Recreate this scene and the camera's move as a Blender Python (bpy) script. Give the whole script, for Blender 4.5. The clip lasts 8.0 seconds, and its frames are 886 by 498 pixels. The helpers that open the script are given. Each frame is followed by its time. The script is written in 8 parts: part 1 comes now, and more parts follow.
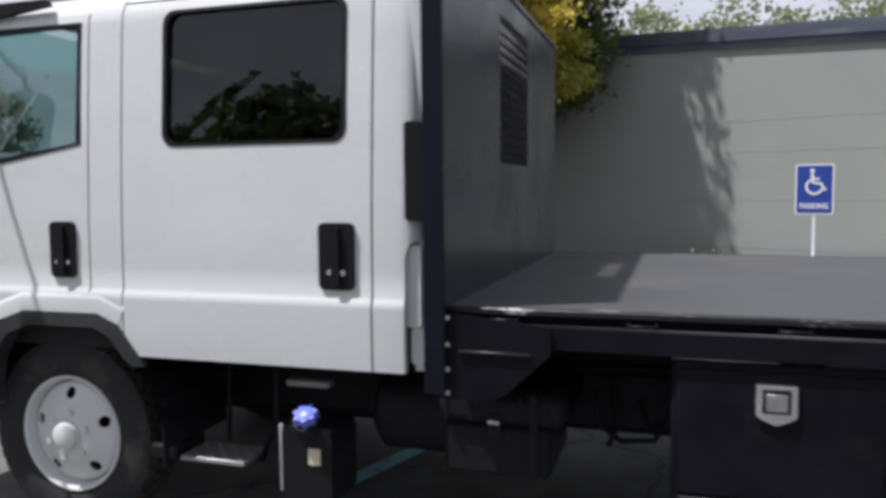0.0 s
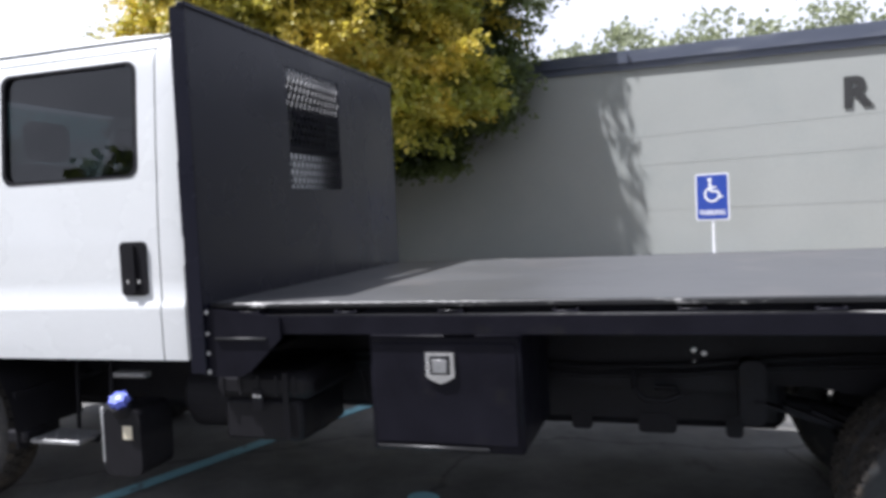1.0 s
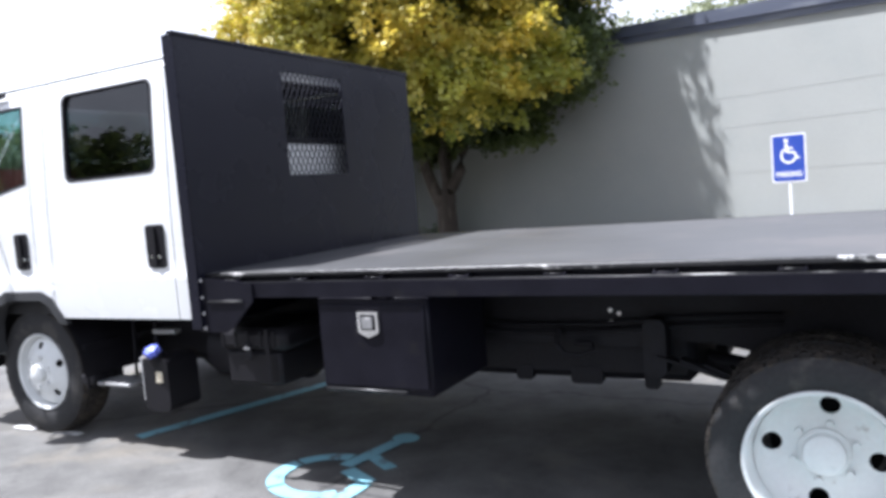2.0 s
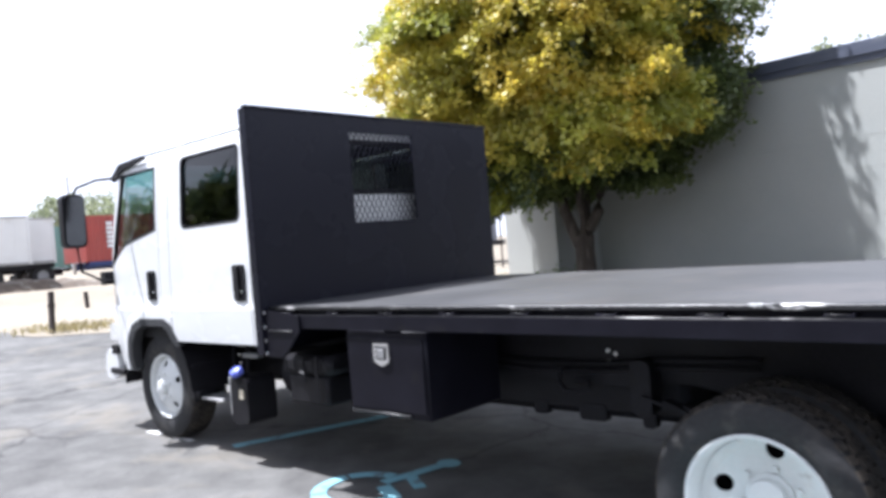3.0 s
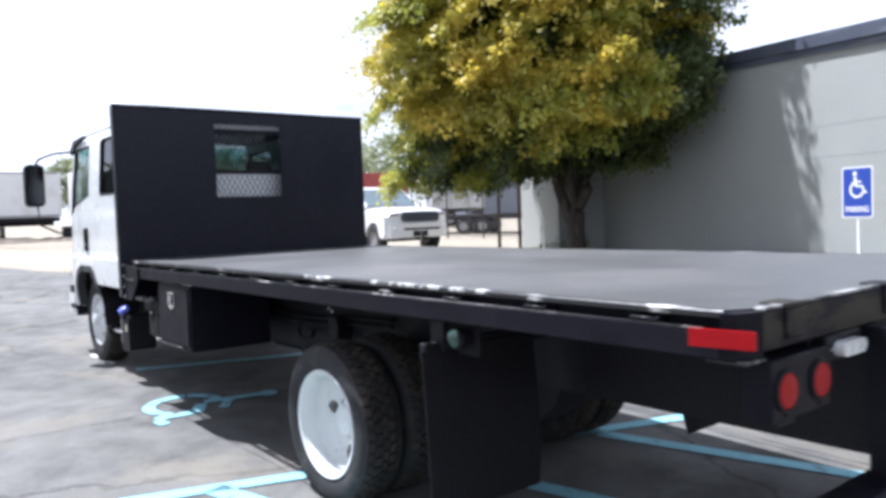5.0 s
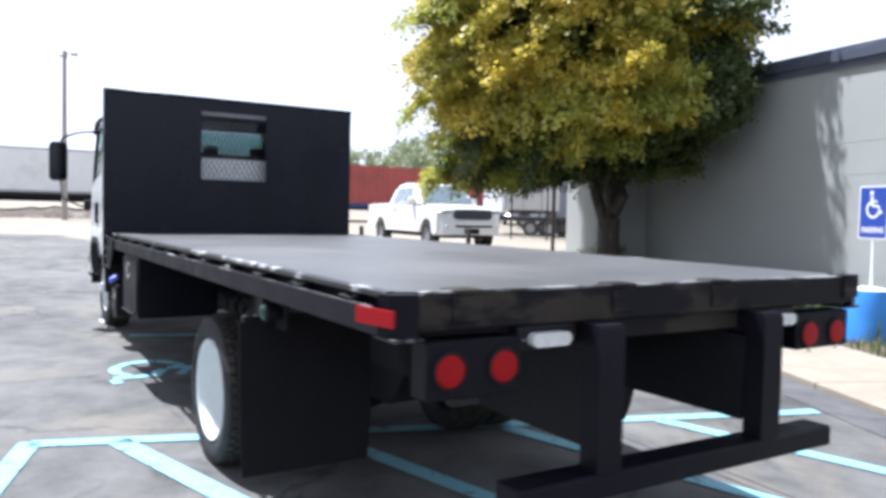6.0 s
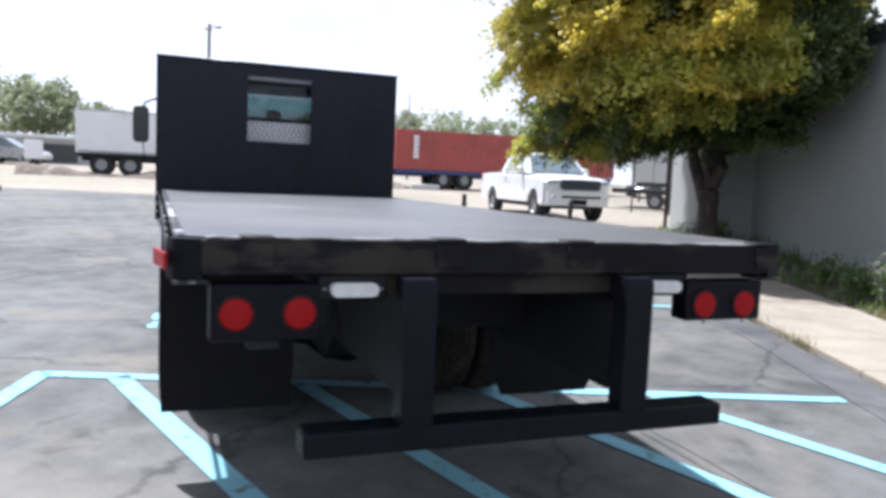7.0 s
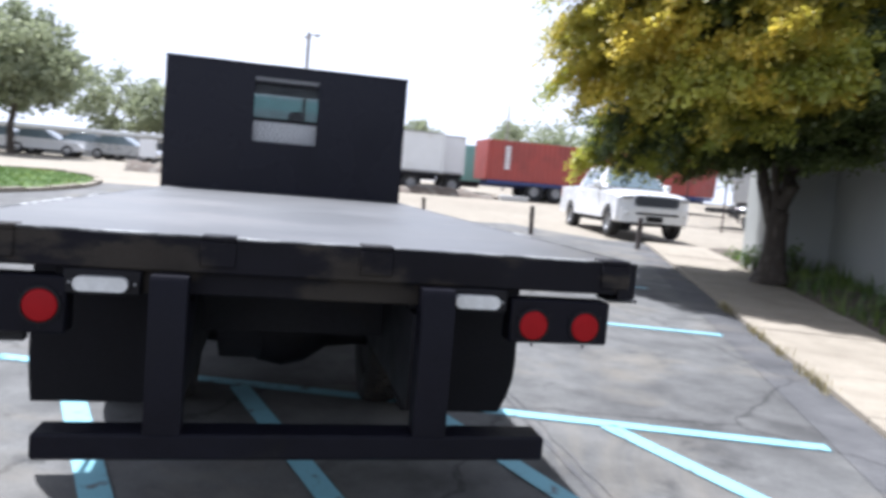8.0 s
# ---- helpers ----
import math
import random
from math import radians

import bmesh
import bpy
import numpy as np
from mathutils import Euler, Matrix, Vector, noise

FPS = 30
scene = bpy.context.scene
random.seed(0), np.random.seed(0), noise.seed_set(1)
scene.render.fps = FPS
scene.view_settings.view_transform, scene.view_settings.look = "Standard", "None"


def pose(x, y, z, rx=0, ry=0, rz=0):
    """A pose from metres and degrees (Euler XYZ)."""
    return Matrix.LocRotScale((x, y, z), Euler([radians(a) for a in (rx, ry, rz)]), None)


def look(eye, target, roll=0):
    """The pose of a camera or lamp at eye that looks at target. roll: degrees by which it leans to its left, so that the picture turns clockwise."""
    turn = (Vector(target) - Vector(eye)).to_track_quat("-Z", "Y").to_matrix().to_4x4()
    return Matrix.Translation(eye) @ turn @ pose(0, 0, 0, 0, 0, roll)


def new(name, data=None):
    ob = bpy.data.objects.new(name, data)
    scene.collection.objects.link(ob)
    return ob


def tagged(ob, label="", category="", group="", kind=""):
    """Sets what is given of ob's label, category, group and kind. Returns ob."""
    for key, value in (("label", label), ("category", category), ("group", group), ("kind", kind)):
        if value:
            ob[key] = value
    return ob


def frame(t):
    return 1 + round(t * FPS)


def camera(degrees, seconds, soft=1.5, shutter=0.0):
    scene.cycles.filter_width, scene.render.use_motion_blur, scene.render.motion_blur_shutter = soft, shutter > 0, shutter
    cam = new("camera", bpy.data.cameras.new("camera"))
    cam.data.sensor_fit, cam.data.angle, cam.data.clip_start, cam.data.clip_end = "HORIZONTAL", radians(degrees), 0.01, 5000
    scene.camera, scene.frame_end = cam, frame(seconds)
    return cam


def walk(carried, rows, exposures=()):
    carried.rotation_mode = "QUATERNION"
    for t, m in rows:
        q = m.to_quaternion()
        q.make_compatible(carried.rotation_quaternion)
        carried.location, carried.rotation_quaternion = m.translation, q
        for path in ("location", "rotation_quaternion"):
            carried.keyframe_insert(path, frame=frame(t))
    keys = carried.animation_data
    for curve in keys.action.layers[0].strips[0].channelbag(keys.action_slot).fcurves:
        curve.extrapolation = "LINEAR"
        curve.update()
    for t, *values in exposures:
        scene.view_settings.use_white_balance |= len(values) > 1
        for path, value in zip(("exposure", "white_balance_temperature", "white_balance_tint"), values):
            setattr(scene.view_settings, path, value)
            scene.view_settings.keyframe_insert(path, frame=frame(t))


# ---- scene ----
cam = camera(60.5, 8.0, soft=3.6, shutter=0.3)
PATH = [
    (0, (0.694, -2.257, 1.417), (0.104, -0.352, 1.262), -0.5),
    (0.5, (1.246, -2.331, 1.369), (0.634, -0.431, 1.25), -3.2),
    (1, (1.828, -2.586, 1.373), (1.227, -0.681, 1.274), -2.8),
    (1.2, (2.049, -2.651, 1.375), (1.403, -0.766, 1.205), -3.8),
    (2.3, (3.135, -2.717, 1.372), (2.044, -1.045, 1.252), -3.6),
    (2.5, (3.298, -2.692, 1.364), (2.112, -1.083, 1.303), -2.6),
    (3, (3.816, -2.552, 1.343), (2.465, -1.077, 1.325), -4.7),
    (3.5, (4.42, -2.395, 1.33), (3.014, -0.976, 1.244), -2.8),
    (4, (5.014, -2.162, 1.335), (3.563, -0.789, 1.251), -2.5),
    (4.2, (5.214, -2.102, 1.324), (3.739, -0.758, 1.196), -2.2),
    (5.3, (6.355, -1.489, 1.307), (4.731, -0.323, 1.248), -2.1),
    (5.5, (6.522, -1.367, 1.289), (4.856, -0.263, 1.237), -1.5),
    (6, (6.846, -0.897, 1.26), (5.143, 0.147, 1.169), 1.3),
    (6.5, (7.139, -0.413, 1.254), (5.386, 0.549, 1.251), 0.5),
    (7, (7.303, -0.006, 1.234), (5.441, 0.703, 1.055), 2.5),
    (7.5, (7.336, 0.575, 1.243), (5.471, 1.287, 1.119), 4.8),
    (8, (7.394, 1.019, 1.255), (5.451, 1.46, 1.088), 4.7),
]
walk(cam, [(t, look(eye, target, roll)) for t, eye, target, roll in PATH], [(0, 0.25, 6050, 15), (0.5, 0.62, 5950, 15), (1, 0.94, 5900, 15), (2.5, 1.46, 5750, 15), (3.5, 1.26, 5750, 15), (5.5, 1.26, 5650, 14), (6.5, 1.20, 5650, 14), (7, 1.05, 5650, 14), (7.5, 1.16, 5650, 14), (8, 1.12, 5650, 14)])


# ---- light ----
world = bpy.data.worlds.new("sky")
scene.world = world
world.use_nodes = True
wn, wl = world.node_tree.nodes, world.node_tree.links
wn.clear()
SUN_TO = Vector((0.42, 0.22, -1.0)).normalized()          # the way the sunlight travels
SUN_ELEV = math.asin(-SUN_TO.z)
sky = wn.new("ShaderNodeTexSky")
sky.sky_type = 'NISHITA'
sky.sun_disc = False
sky.sun_elevation = SUN_ELEV
sky.sun_rotation = math.atan2(-SUN_TO.x, -SUN_TO.y)
sky.air_density, sky.dust_density, sky.ozone_density = 1.0, 3.0, 1.0
coord = wn.new("ShaderNodeTexCoord")
cloud_map = wn.new("ShaderNodeMapping")
cloud_map.inputs["Scale"].default_value = (1.0, 1.0, 2.6)
cloud = wn.new("ShaderNodeTexNoise")
cloud.inputs["Scale"].default_value = 2.3
cloud.inputs["Detail"].default_value = 6.0
cloud.inputs["Roughness"].default_value = 0.55
cloud_ramp = wn.new("ShaderNodeValToRGB")
cloud_ramp.color_ramp.elements[0].position = 0.16
cloud_ramp.color_ramp.elements[1].position = 0.36
cloud_mix = wn.new("ShaderNodeMixRGB")
billow = wn.new("ShaderNodeTexNoise")
billow.inputs["Scale"].default_value, billow.inputs["Detail"].default_value, billow.inputs["Roughness"].default_value = 5.0, 7.0, 0.6
billow_ramp = wn.new("ShaderNodeValToRGB")               # grey undersides and white tops
billow_ramp.color_ramp.elements[0].position, billow_ramp.color_ramp.elements[0].color = 0.36, (0.80, 0.81, 0.84, 1)
billow_ramp.color_ramp.elements[1].position, billow_ramp.color_ramp.elements[1].color = 0.58, (1.0, 1.0, 1.03, 1)
bright = wn.new("ShaderNodeMixRGB")
bright.blend_type, bright.inputs[0].default_value, bright.inputs[2].default_value = 'MULTIPLY', 1.0, (18.6, 18.9, 19.4, 1)
back = wn.new("ShaderNodeBackground")
back.inputs["Strength"].default_value = 0.034
wout = wn.new("ShaderNodeOutputWorld")
wl.new(coord.outputs["Generated"], cloud_map.inputs["Vector"])
wl.new(cloud_map.outputs["Vector"], cloud.inputs["Vector"])
wl.new(cloud.outputs["Fac"], cloud_ramp.inputs["Fac"])
split = wn.new("ShaderNodeSeparateXYZ")
thin = wn.new("ShaderNodeMapRange")                      # cloud and haze thin out towards the zenith
thin.inputs["From Min"].default_value, thin.inputs["From Max"].default_value = 0.25, 0.95
thin.inputs["To Min"].default_value, thin.inputs["To Max"].default_value = 1.0, 0.30
cover = wn.new("ShaderNodeMath")
cover.operation = 'MULTIPLY'
wl.new(coord.outputs["Generated"], split.inputs[0])
wl.new(split.outputs["Z"], thin.inputs["Value"])
wl.new(cloud_ramp.outputs["Color"], cover.inputs[0])
wl.new(thin.outputs["Result"], cover.inputs[1])
wl.new(cover.outputs[0], cloud_mix.inputs[0])
wl.new(cloud_map.outputs["Vector"], billow.inputs["Vector"])
wl.new(billow.outputs["Fac"], billow_ramp.inputs["Fac"])
wl.new(billow_ramp.outputs["Color"], bright.inputs[1])
wl.new(bright.outputs["Color"], cloud_mix.inputs[2])
wl.new(sky.outputs["Color"], cloud_mix.inputs[1])
wl.new(cloud_mix.outputs["Color"], back.inputs["Color"])
wl.new(back.outputs["Background"], wout.inputs["Surface"])

sun_data = bpy.data.lights.new("sun", 'SUN')
sun_data.energy, sun_data.angle, sun_data.color = 5.0, radians(1.2), (1.0, 0.965, 0.90)
sun = new("sun", sun_data)
sun.matrix_world = look((0, 0, 30), tuple(Vector((0, 0, 30)) + SUN_TO))


# ---- materials ----
def material(name, base, rough=0.6, metal=0.0, vary=0.12, scale=8.0, fine=90.0, bump=0.15, second=None, amount=0.0,
             second_scale=2.5, coat=0.0, spec=0.5, stretch=(1, 1, 1), per_object=0.0, per_island=0.0, bump_fine=True):
    """A surface with colour variation at two scales, an optional second colour in patches, and fine relief."""
    m = bpy.data.materials.new(name)
    m.use_nodes = True
    n, l = m.node_tree.nodes, m.node_tree.links
    b = n["Principled BSDF"]
    b.inputs["Metallic"].default_value = metal
    b.inputs["Coat Weight"].default_value = coat
    b.inputs["Coat Roughness"].default_value = 0.08
    b.inputs["Specular IOR Level"].default_value = spec
    tc = n.new("ShaderNodeTexCoord")
    mp = n.new("ShaderNodeMapping")
    mp.inputs["Scale"].default_value = stretch
    l.new(tc.outputs["Object"], mp.inputs["Vector"])
    big, small = n.new("ShaderNodeTexNoise"), n.new("ShaderNodeTexNoise")
    big.inputs["Scale"].default_value, big.inputs["Detail"].default_value = scale, 5.0
    small.inputs["Scale"].default_value, small.inputs["Detail"].default_value = fine, 3.0
    for t in (big, small):
        l.new(mp.outputs["Vector"], t.inputs["Vector"])
    add = n.new("ShaderNodeMath")
    add.operation = 'ADD'
    l.new(big.outputs["Fac"], add.inputs[0])
    l.new(small.outputs["Fac"], add.inputs[1])
    rng = n.new("ShaderNodeMapRange")
    rng.inputs["From Min"].default_value, rng.inputs["From Max"].default_value = 0.65, 1.35
    rng.inputs["To Min"].default_value, rng.inputs["To Max"].default_value = 1 - vary, 1 + vary
    l.new(add.outputs[0], rng.inputs["Value"])
    colour = n.new("ShaderNodeRGB")
    colour.outputs[0].default_value = (*base, 1)
    out = colour.outputs[0]
    if second:
        pn = n.new("ShaderNodeTexNoise")
        pn.inputs["Scale"].default_value, pn.inputs["Detail"].default_value = second_scale, 7.0
        pn.inputs["Roughness"].default_value = 0.62
        l.new(mp.outputs["Vector"], pn.inputs["Vector"])
        pr = n.new("ShaderNodeMapRange")
        pr.interpolation_type = 'SMOOTHSTEP'
        mid = 0.72 - 0.44 * amount
        pr.inputs["From Min"].default_value, pr.inputs["From Max"].default_value = mid - 0.06, mid + 0.06
        l.new(pn.outputs["Fac"], pr.inputs["Value"])
        mx = n.new("ShaderNodeMixRGB")
        mx.inputs[2].default_value = (*second, 1)
        l.new(pr.outputs["Result"], mx.inputs[0])
        l.new(out, mx.inputs[1])
        out = mx.outputs[0]
    mul = n.new("ShaderNodeMixRGB")
    mul.blend_type = 'MULTIPLY'
    mul.inputs[0].default_value = 1.0
    l.new(out, mul.inputs[1])
    l.new(rng.outputs["Result"], mul.inputs[2])
    out = mul.outputs[0]
    for kind, much in (("ShaderNodeObjectInfo", per_object), ("ShaderNodeNewGeometry", per_island)):
        if much:
            info = n.new(kind)
            src = info.outputs["Random"] if per_object and kind == "ShaderNodeObjectInfo" else info.outputs["Random Per Island"]
            r2 = n.new("ShaderNodeMapRange")
            r2.inputs["To Min"].default_value, r2.inputs["To Max"].default_value = 1 - much, 1 + much
            l.new(src, r2.inputs["Value"])
            m2 = n.new("ShaderNodeMixRGB")
            m2.blend_type = 'MULTIPLY'
            m2.inputs[0].default_value = 1.0
            l.new(out, m2.inputs[1])
            l.new(r2.outputs["Result"], m2.inputs[2])
            out = m2.outputs[0]
    l.new(out, b.inputs["Base Color"])
    rr = n.new("ShaderNodeMapRange")
    rr.inputs["From Min"].default_value, rr.inputs["From Max"].default_value = 0.3, 0.7
    rr.inputs["To Min"].default_value, rr.inputs["To Max"].default_value = max(0.02, rough - 0.08), min(1, rough + 0.08)
    l.new(big.outputs["Fac"], rr.inputs["Value"])
    l.new(rr.outputs["Result"], b.inputs["Roughness"])
    if bump:
        bp = n.new("ShaderNodeBump")
        bp.inputs["Strength"].default_value = bump
        bp.inputs["Distance"].default_value = 0.01
        l.new((small if bump_fine else big).outputs["Fac"], bp.inputs["Height"])
        l.new(bp.outputs["Normal"], b.inputs["Normal"])
    return m


def glass(name, tint, rough=0.02, gleam=0.03):
    """Window glass: a thin tinted pane, mixed of see-through tint and gloss that grows at a slant."""
    m = bpy.data.materials.new(name)
    m.use_nodes = True
    n, l = m.node_tree.nodes, m.node_tree.links
    n.clear()
    see, gloss, mix = n.new("ShaderNodeBsdfTransparent"), n.new("ShaderNodeBsdfGlossy"), n.new("ShaderNodeMixShader")
    see.inputs["Color"].default_value = (*tint, 1)
    gloss.inputs["Roughness"].default_value = rough
    lw, pw, ma = n.new("ShaderNodeLayerWeight"), n.new("ShaderNodeMath"), n.new("ShaderNodeMath")
    lw.inputs["Blend"].default_value = 0.5
    pw.operation, pw.inputs[1].default_value = 'POWER', 4.5
    ma.operation, ma.inputs[1].default_value, ma.inputs[2].default_value = 'MULTIPLY_ADD', 0.6, gleam
    o = n.new("ShaderNodeOutputMaterial")
    l.new(lw.outputs["Facing"], pw.inputs[0])
    l.new(pw.outputs[0], ma.inputs[0])
    l.new(ma.outputs[0], mix.inputs[0])
    l.new(see.outputs[0], mix.inputs[1])
    l.new(gloss.outputs[0], mix.inputs[2])
    l.new(mix.outputs[0], o.inputs["Surface"])
    return m


def leaf_material(name, a, b, noise_scale=0.8, turn=0.68):
    """Leaves: two greens in drifts, each leaf a little different, light shining through."""
    m = bpy.data.materials.new(name)
    m.use_nodes = True
    n, l = m.node_tree.nodes, m.node_tree.links
    n.clear()
    tc = n.new("ShaderNodeTexCoord")
    nz = n.new("ShaderNodeTexNoise")
    nz.inputs["Scale"].default_value, nz.inputs["Detail"].default_value = noise_scale, 3.0
    l.new(tc.outputs["Object"], nz.inputs["Vector"])
    geo = n.new("ShaderNodeNewGeometry")
    add = n.new("ShaderNodeMath")
    add.operation = 'MULTIPLY_ADD'
    add.inputs[1].default_value = 0.13
    l.new(geo.outputs["Random Per Island"], add.inputs[0])
    l.new(nz.outputs["Fac"], add.inputs[2])
    rp = n.new("ShaderNodeValToRGB")
    rp.color_ramp.elements[0].position, rp.color_ramp.elements[0].color = 0.46, (*a, 1)
    rp.color_ramp.elements[1].position, rp.color_ramp.elements[1].color = turn, (*b, 1)
    l.new(add.outputs[0], rp.inputs["Fac"])
    d, t, g, mx, mg = (n.new("ShaderNodeBsdfDiffuse"), n.new("ShaderNodeBsdfTranslucent"), n.new("ShaderNodeBsdfGlossy"),
                       n.new("ShaderNodeMixShader"), n.new("ShaderNodeMixShader"))
    g.inputs["Roughness"].default_value = 0.45
    for s in (d, t):
        l.new(rp.outputs["Color"], s.inputs["Color"])
    mx.inputs[0].default_value = 0.50
    mg.inputs[0].default_value = 0.05
    l.new(d.outputs[0], mx.inputs[1])
    l.new(t.outputs[0], mx.inputs[2])
    l.new(mx.outputs[0], mg.inputs[1])
    l.new(g.outputs[0], mg.inputs[2])
    o = n.new("ShaderNodeOutputMaterial")
    l.new(mg.outputs[0], o.inputs["Surface"])
    return m


def paved(name, dark, light, crack=0.6, patch_scale=0.35, grit=160.0, dirt=None):
    """Old paving: broad pale and dark drifts, grit, and thin wandering cracks."""
    m = bpy.data.materials.new(name)
    m.use_nodes = True
    n, l = m.node_tree.nodes, m.node_tree.links
    b = n["Principled BSDF"]
    tc = n.new("ShaderNodeTexCoord")
    wide, mid, fine = (n.new("ShaderNodeTexNoise") for _ in range(3))
    for t, s, d in ((wide, patch_scale, 6), (mid, 3.1, 6), (fine, grit, 2)):
        t.inputs["Scale"].default_value, t.inputs["Detail"].default_value, t.inputs["Roughness"].default_value = s, d, 0.62
        l.new(tc.outputs["Object"], t.inputs["Vector"])
    ramp = n.new("ShaderNodeValToRGB")
    ramp.color_ramp.elements[0].position, ramp.color_ramp.elements[0].color = 0.36, (*dark, 1)
    ramp.color_ramp.elements[1].position, ramp.color_ramp.elements[1].color = 0.66, (*light, 1)
    s1 = n.new("ShaderNodeMath")
    s1.operation = 'MULTIPLY_ADD'
    s1.inputs[1].default_value = 0.45
    l.new(mid.outputs["Fac"], s1.inputs[0])
    s2 = n.new("ShaderNodeMath")
    s2.operation = 'MULTIPLY'
    s2.inputs[1].default_value = 0.55
    l.new(wide.outputs["Fac"], s2.inputs[0])
    l.new(s2.outputs[0], s1.inputs[2])
    l.new(s1.outputs[0], ramp.inputs["Fac"])
    gr = n.new("ShaderNodeMapRange")
    gr.inputs["From Min"].default_value, gr.inputs["From Max"].default_value = 0.3, 0.7
    gr.inputs["To Min"].default_value, gr.inputs["To Max"].default_value = 0.72, 1.28
    l.new(fine.outputs["Fac"], gr.inputs["Value"])
    mul = n.new("ShaderNodeMixRGB")
    mul.blend_type, mul.inputs[0].default_value = 'MULTIPLY', 1.0
    l.new(ramp.outputs["Color"], mul.inputs[1])
    l.new(gr.outputs["Result"], mul.inputs[2])
    vor = n.new("ShaderNodeTexVoronoi")
    vor.feature = 'DISTANCE_TO_EDGE'
    vor.inputs["Scale"].default_value = 0.42
    warp = n.new("ShaderNodeMixRGB")
    warp.inputs[0].default_value = 0.22
    l.new(tc.outputs["Object"], warp.inputs[1])
    l.new(mid.outputs["Color"], warp.inputs[2])
    l.new(warp.outputs["Color"], vor.inputs["Vector"])
    cr = n.new("ShaderNodeMapRange")
    cr.inputs["From Min"].default_value, cr.inputs["From Max"].default_value = 0.0015, 0.007
    cr.inputs["To Min"].default_value, cr.inputs["To Max"].default_value = 1 - crack, 1.0
    l.new(vor.outputs["Distance"], cr.inputs["Value"])
    mul2 = n.new("ShaderNodeMixRGB")
    mul2.blend_type, mul2.inputs[0].default_value = 'MULTIPLY', 1.0
    l.new(mul.outputs["Color"], mul2.inputs[1])
    l.new(cr.outputs["Result"], mul2.inputs[2])
    colour = mul2.outputs["Color"]
    if dirt:
        # sandy dirt in ragged drifts, and dark oil and tar spots
        for scale, lo, hi, tint, most in ((0.8, 0.52, 0.66, dirt, 0.55), (1.9, 0.60, 0.70, tuple(0.55 * c for c in dark), 0.6)):
            sp = n.new("ShaderNodeTexNoise")
            sp.inputs["Scale"].default_value, sp.inputs["Detail"].default_value, sp.inputs["Roughness"].default_value = scale, 9, 0.66
            sp.inputs["Distortion"].default_value = 0.6
            l.new(tc.outputs["Object"], sp.inputs["Vector"])
            mr = n.new("ShaderNodeMapRange")
            mr.inputs["From Min"].default_value, mr.inputs["From Max"].default_value = lo, hi
            mr.inputs["To Max"].default_value = most
            l.new(sp.outputs["Fac"], mr.inputs["Value"])
            mx = n.new("ShaderNodeMixRGB")
            mx.inputs[2].default_value = (*tint, 1)
            l.new(mr.outputs["Result"], mx.inputs[0])
            l.new(colour, mx.inputs[1])
            colour = mx.outputs["Color"]
    l.new(colour, b.inputs["Base Color"])
    b.inputs["Roughness"].default_value = 0.88
    b.inputs["Specular IOR Level"].default_value = 0.35
    bp = n.new("ShaderNodeBump")
    bp.inputs["Strength"].default_value, bp.inputs["Distance"].default_value = 0.35, 0.01
    l.new(fine.outputs["Fac"], bp.inputs["Height"])
    l.new(bp.outputs["Normal"], b.inputs["Normal"])
    return m


def worn_paint(name, paint, under, wear=0.35, scale=22.0, rough=0.6, metal_under=0.0):
    """Paint worn through in small patches to what lies under it."""
    m = material(name, paint, rough, 0, 0.10, 5.0, 120.0, 0.12, under, wear, scale)
    return m


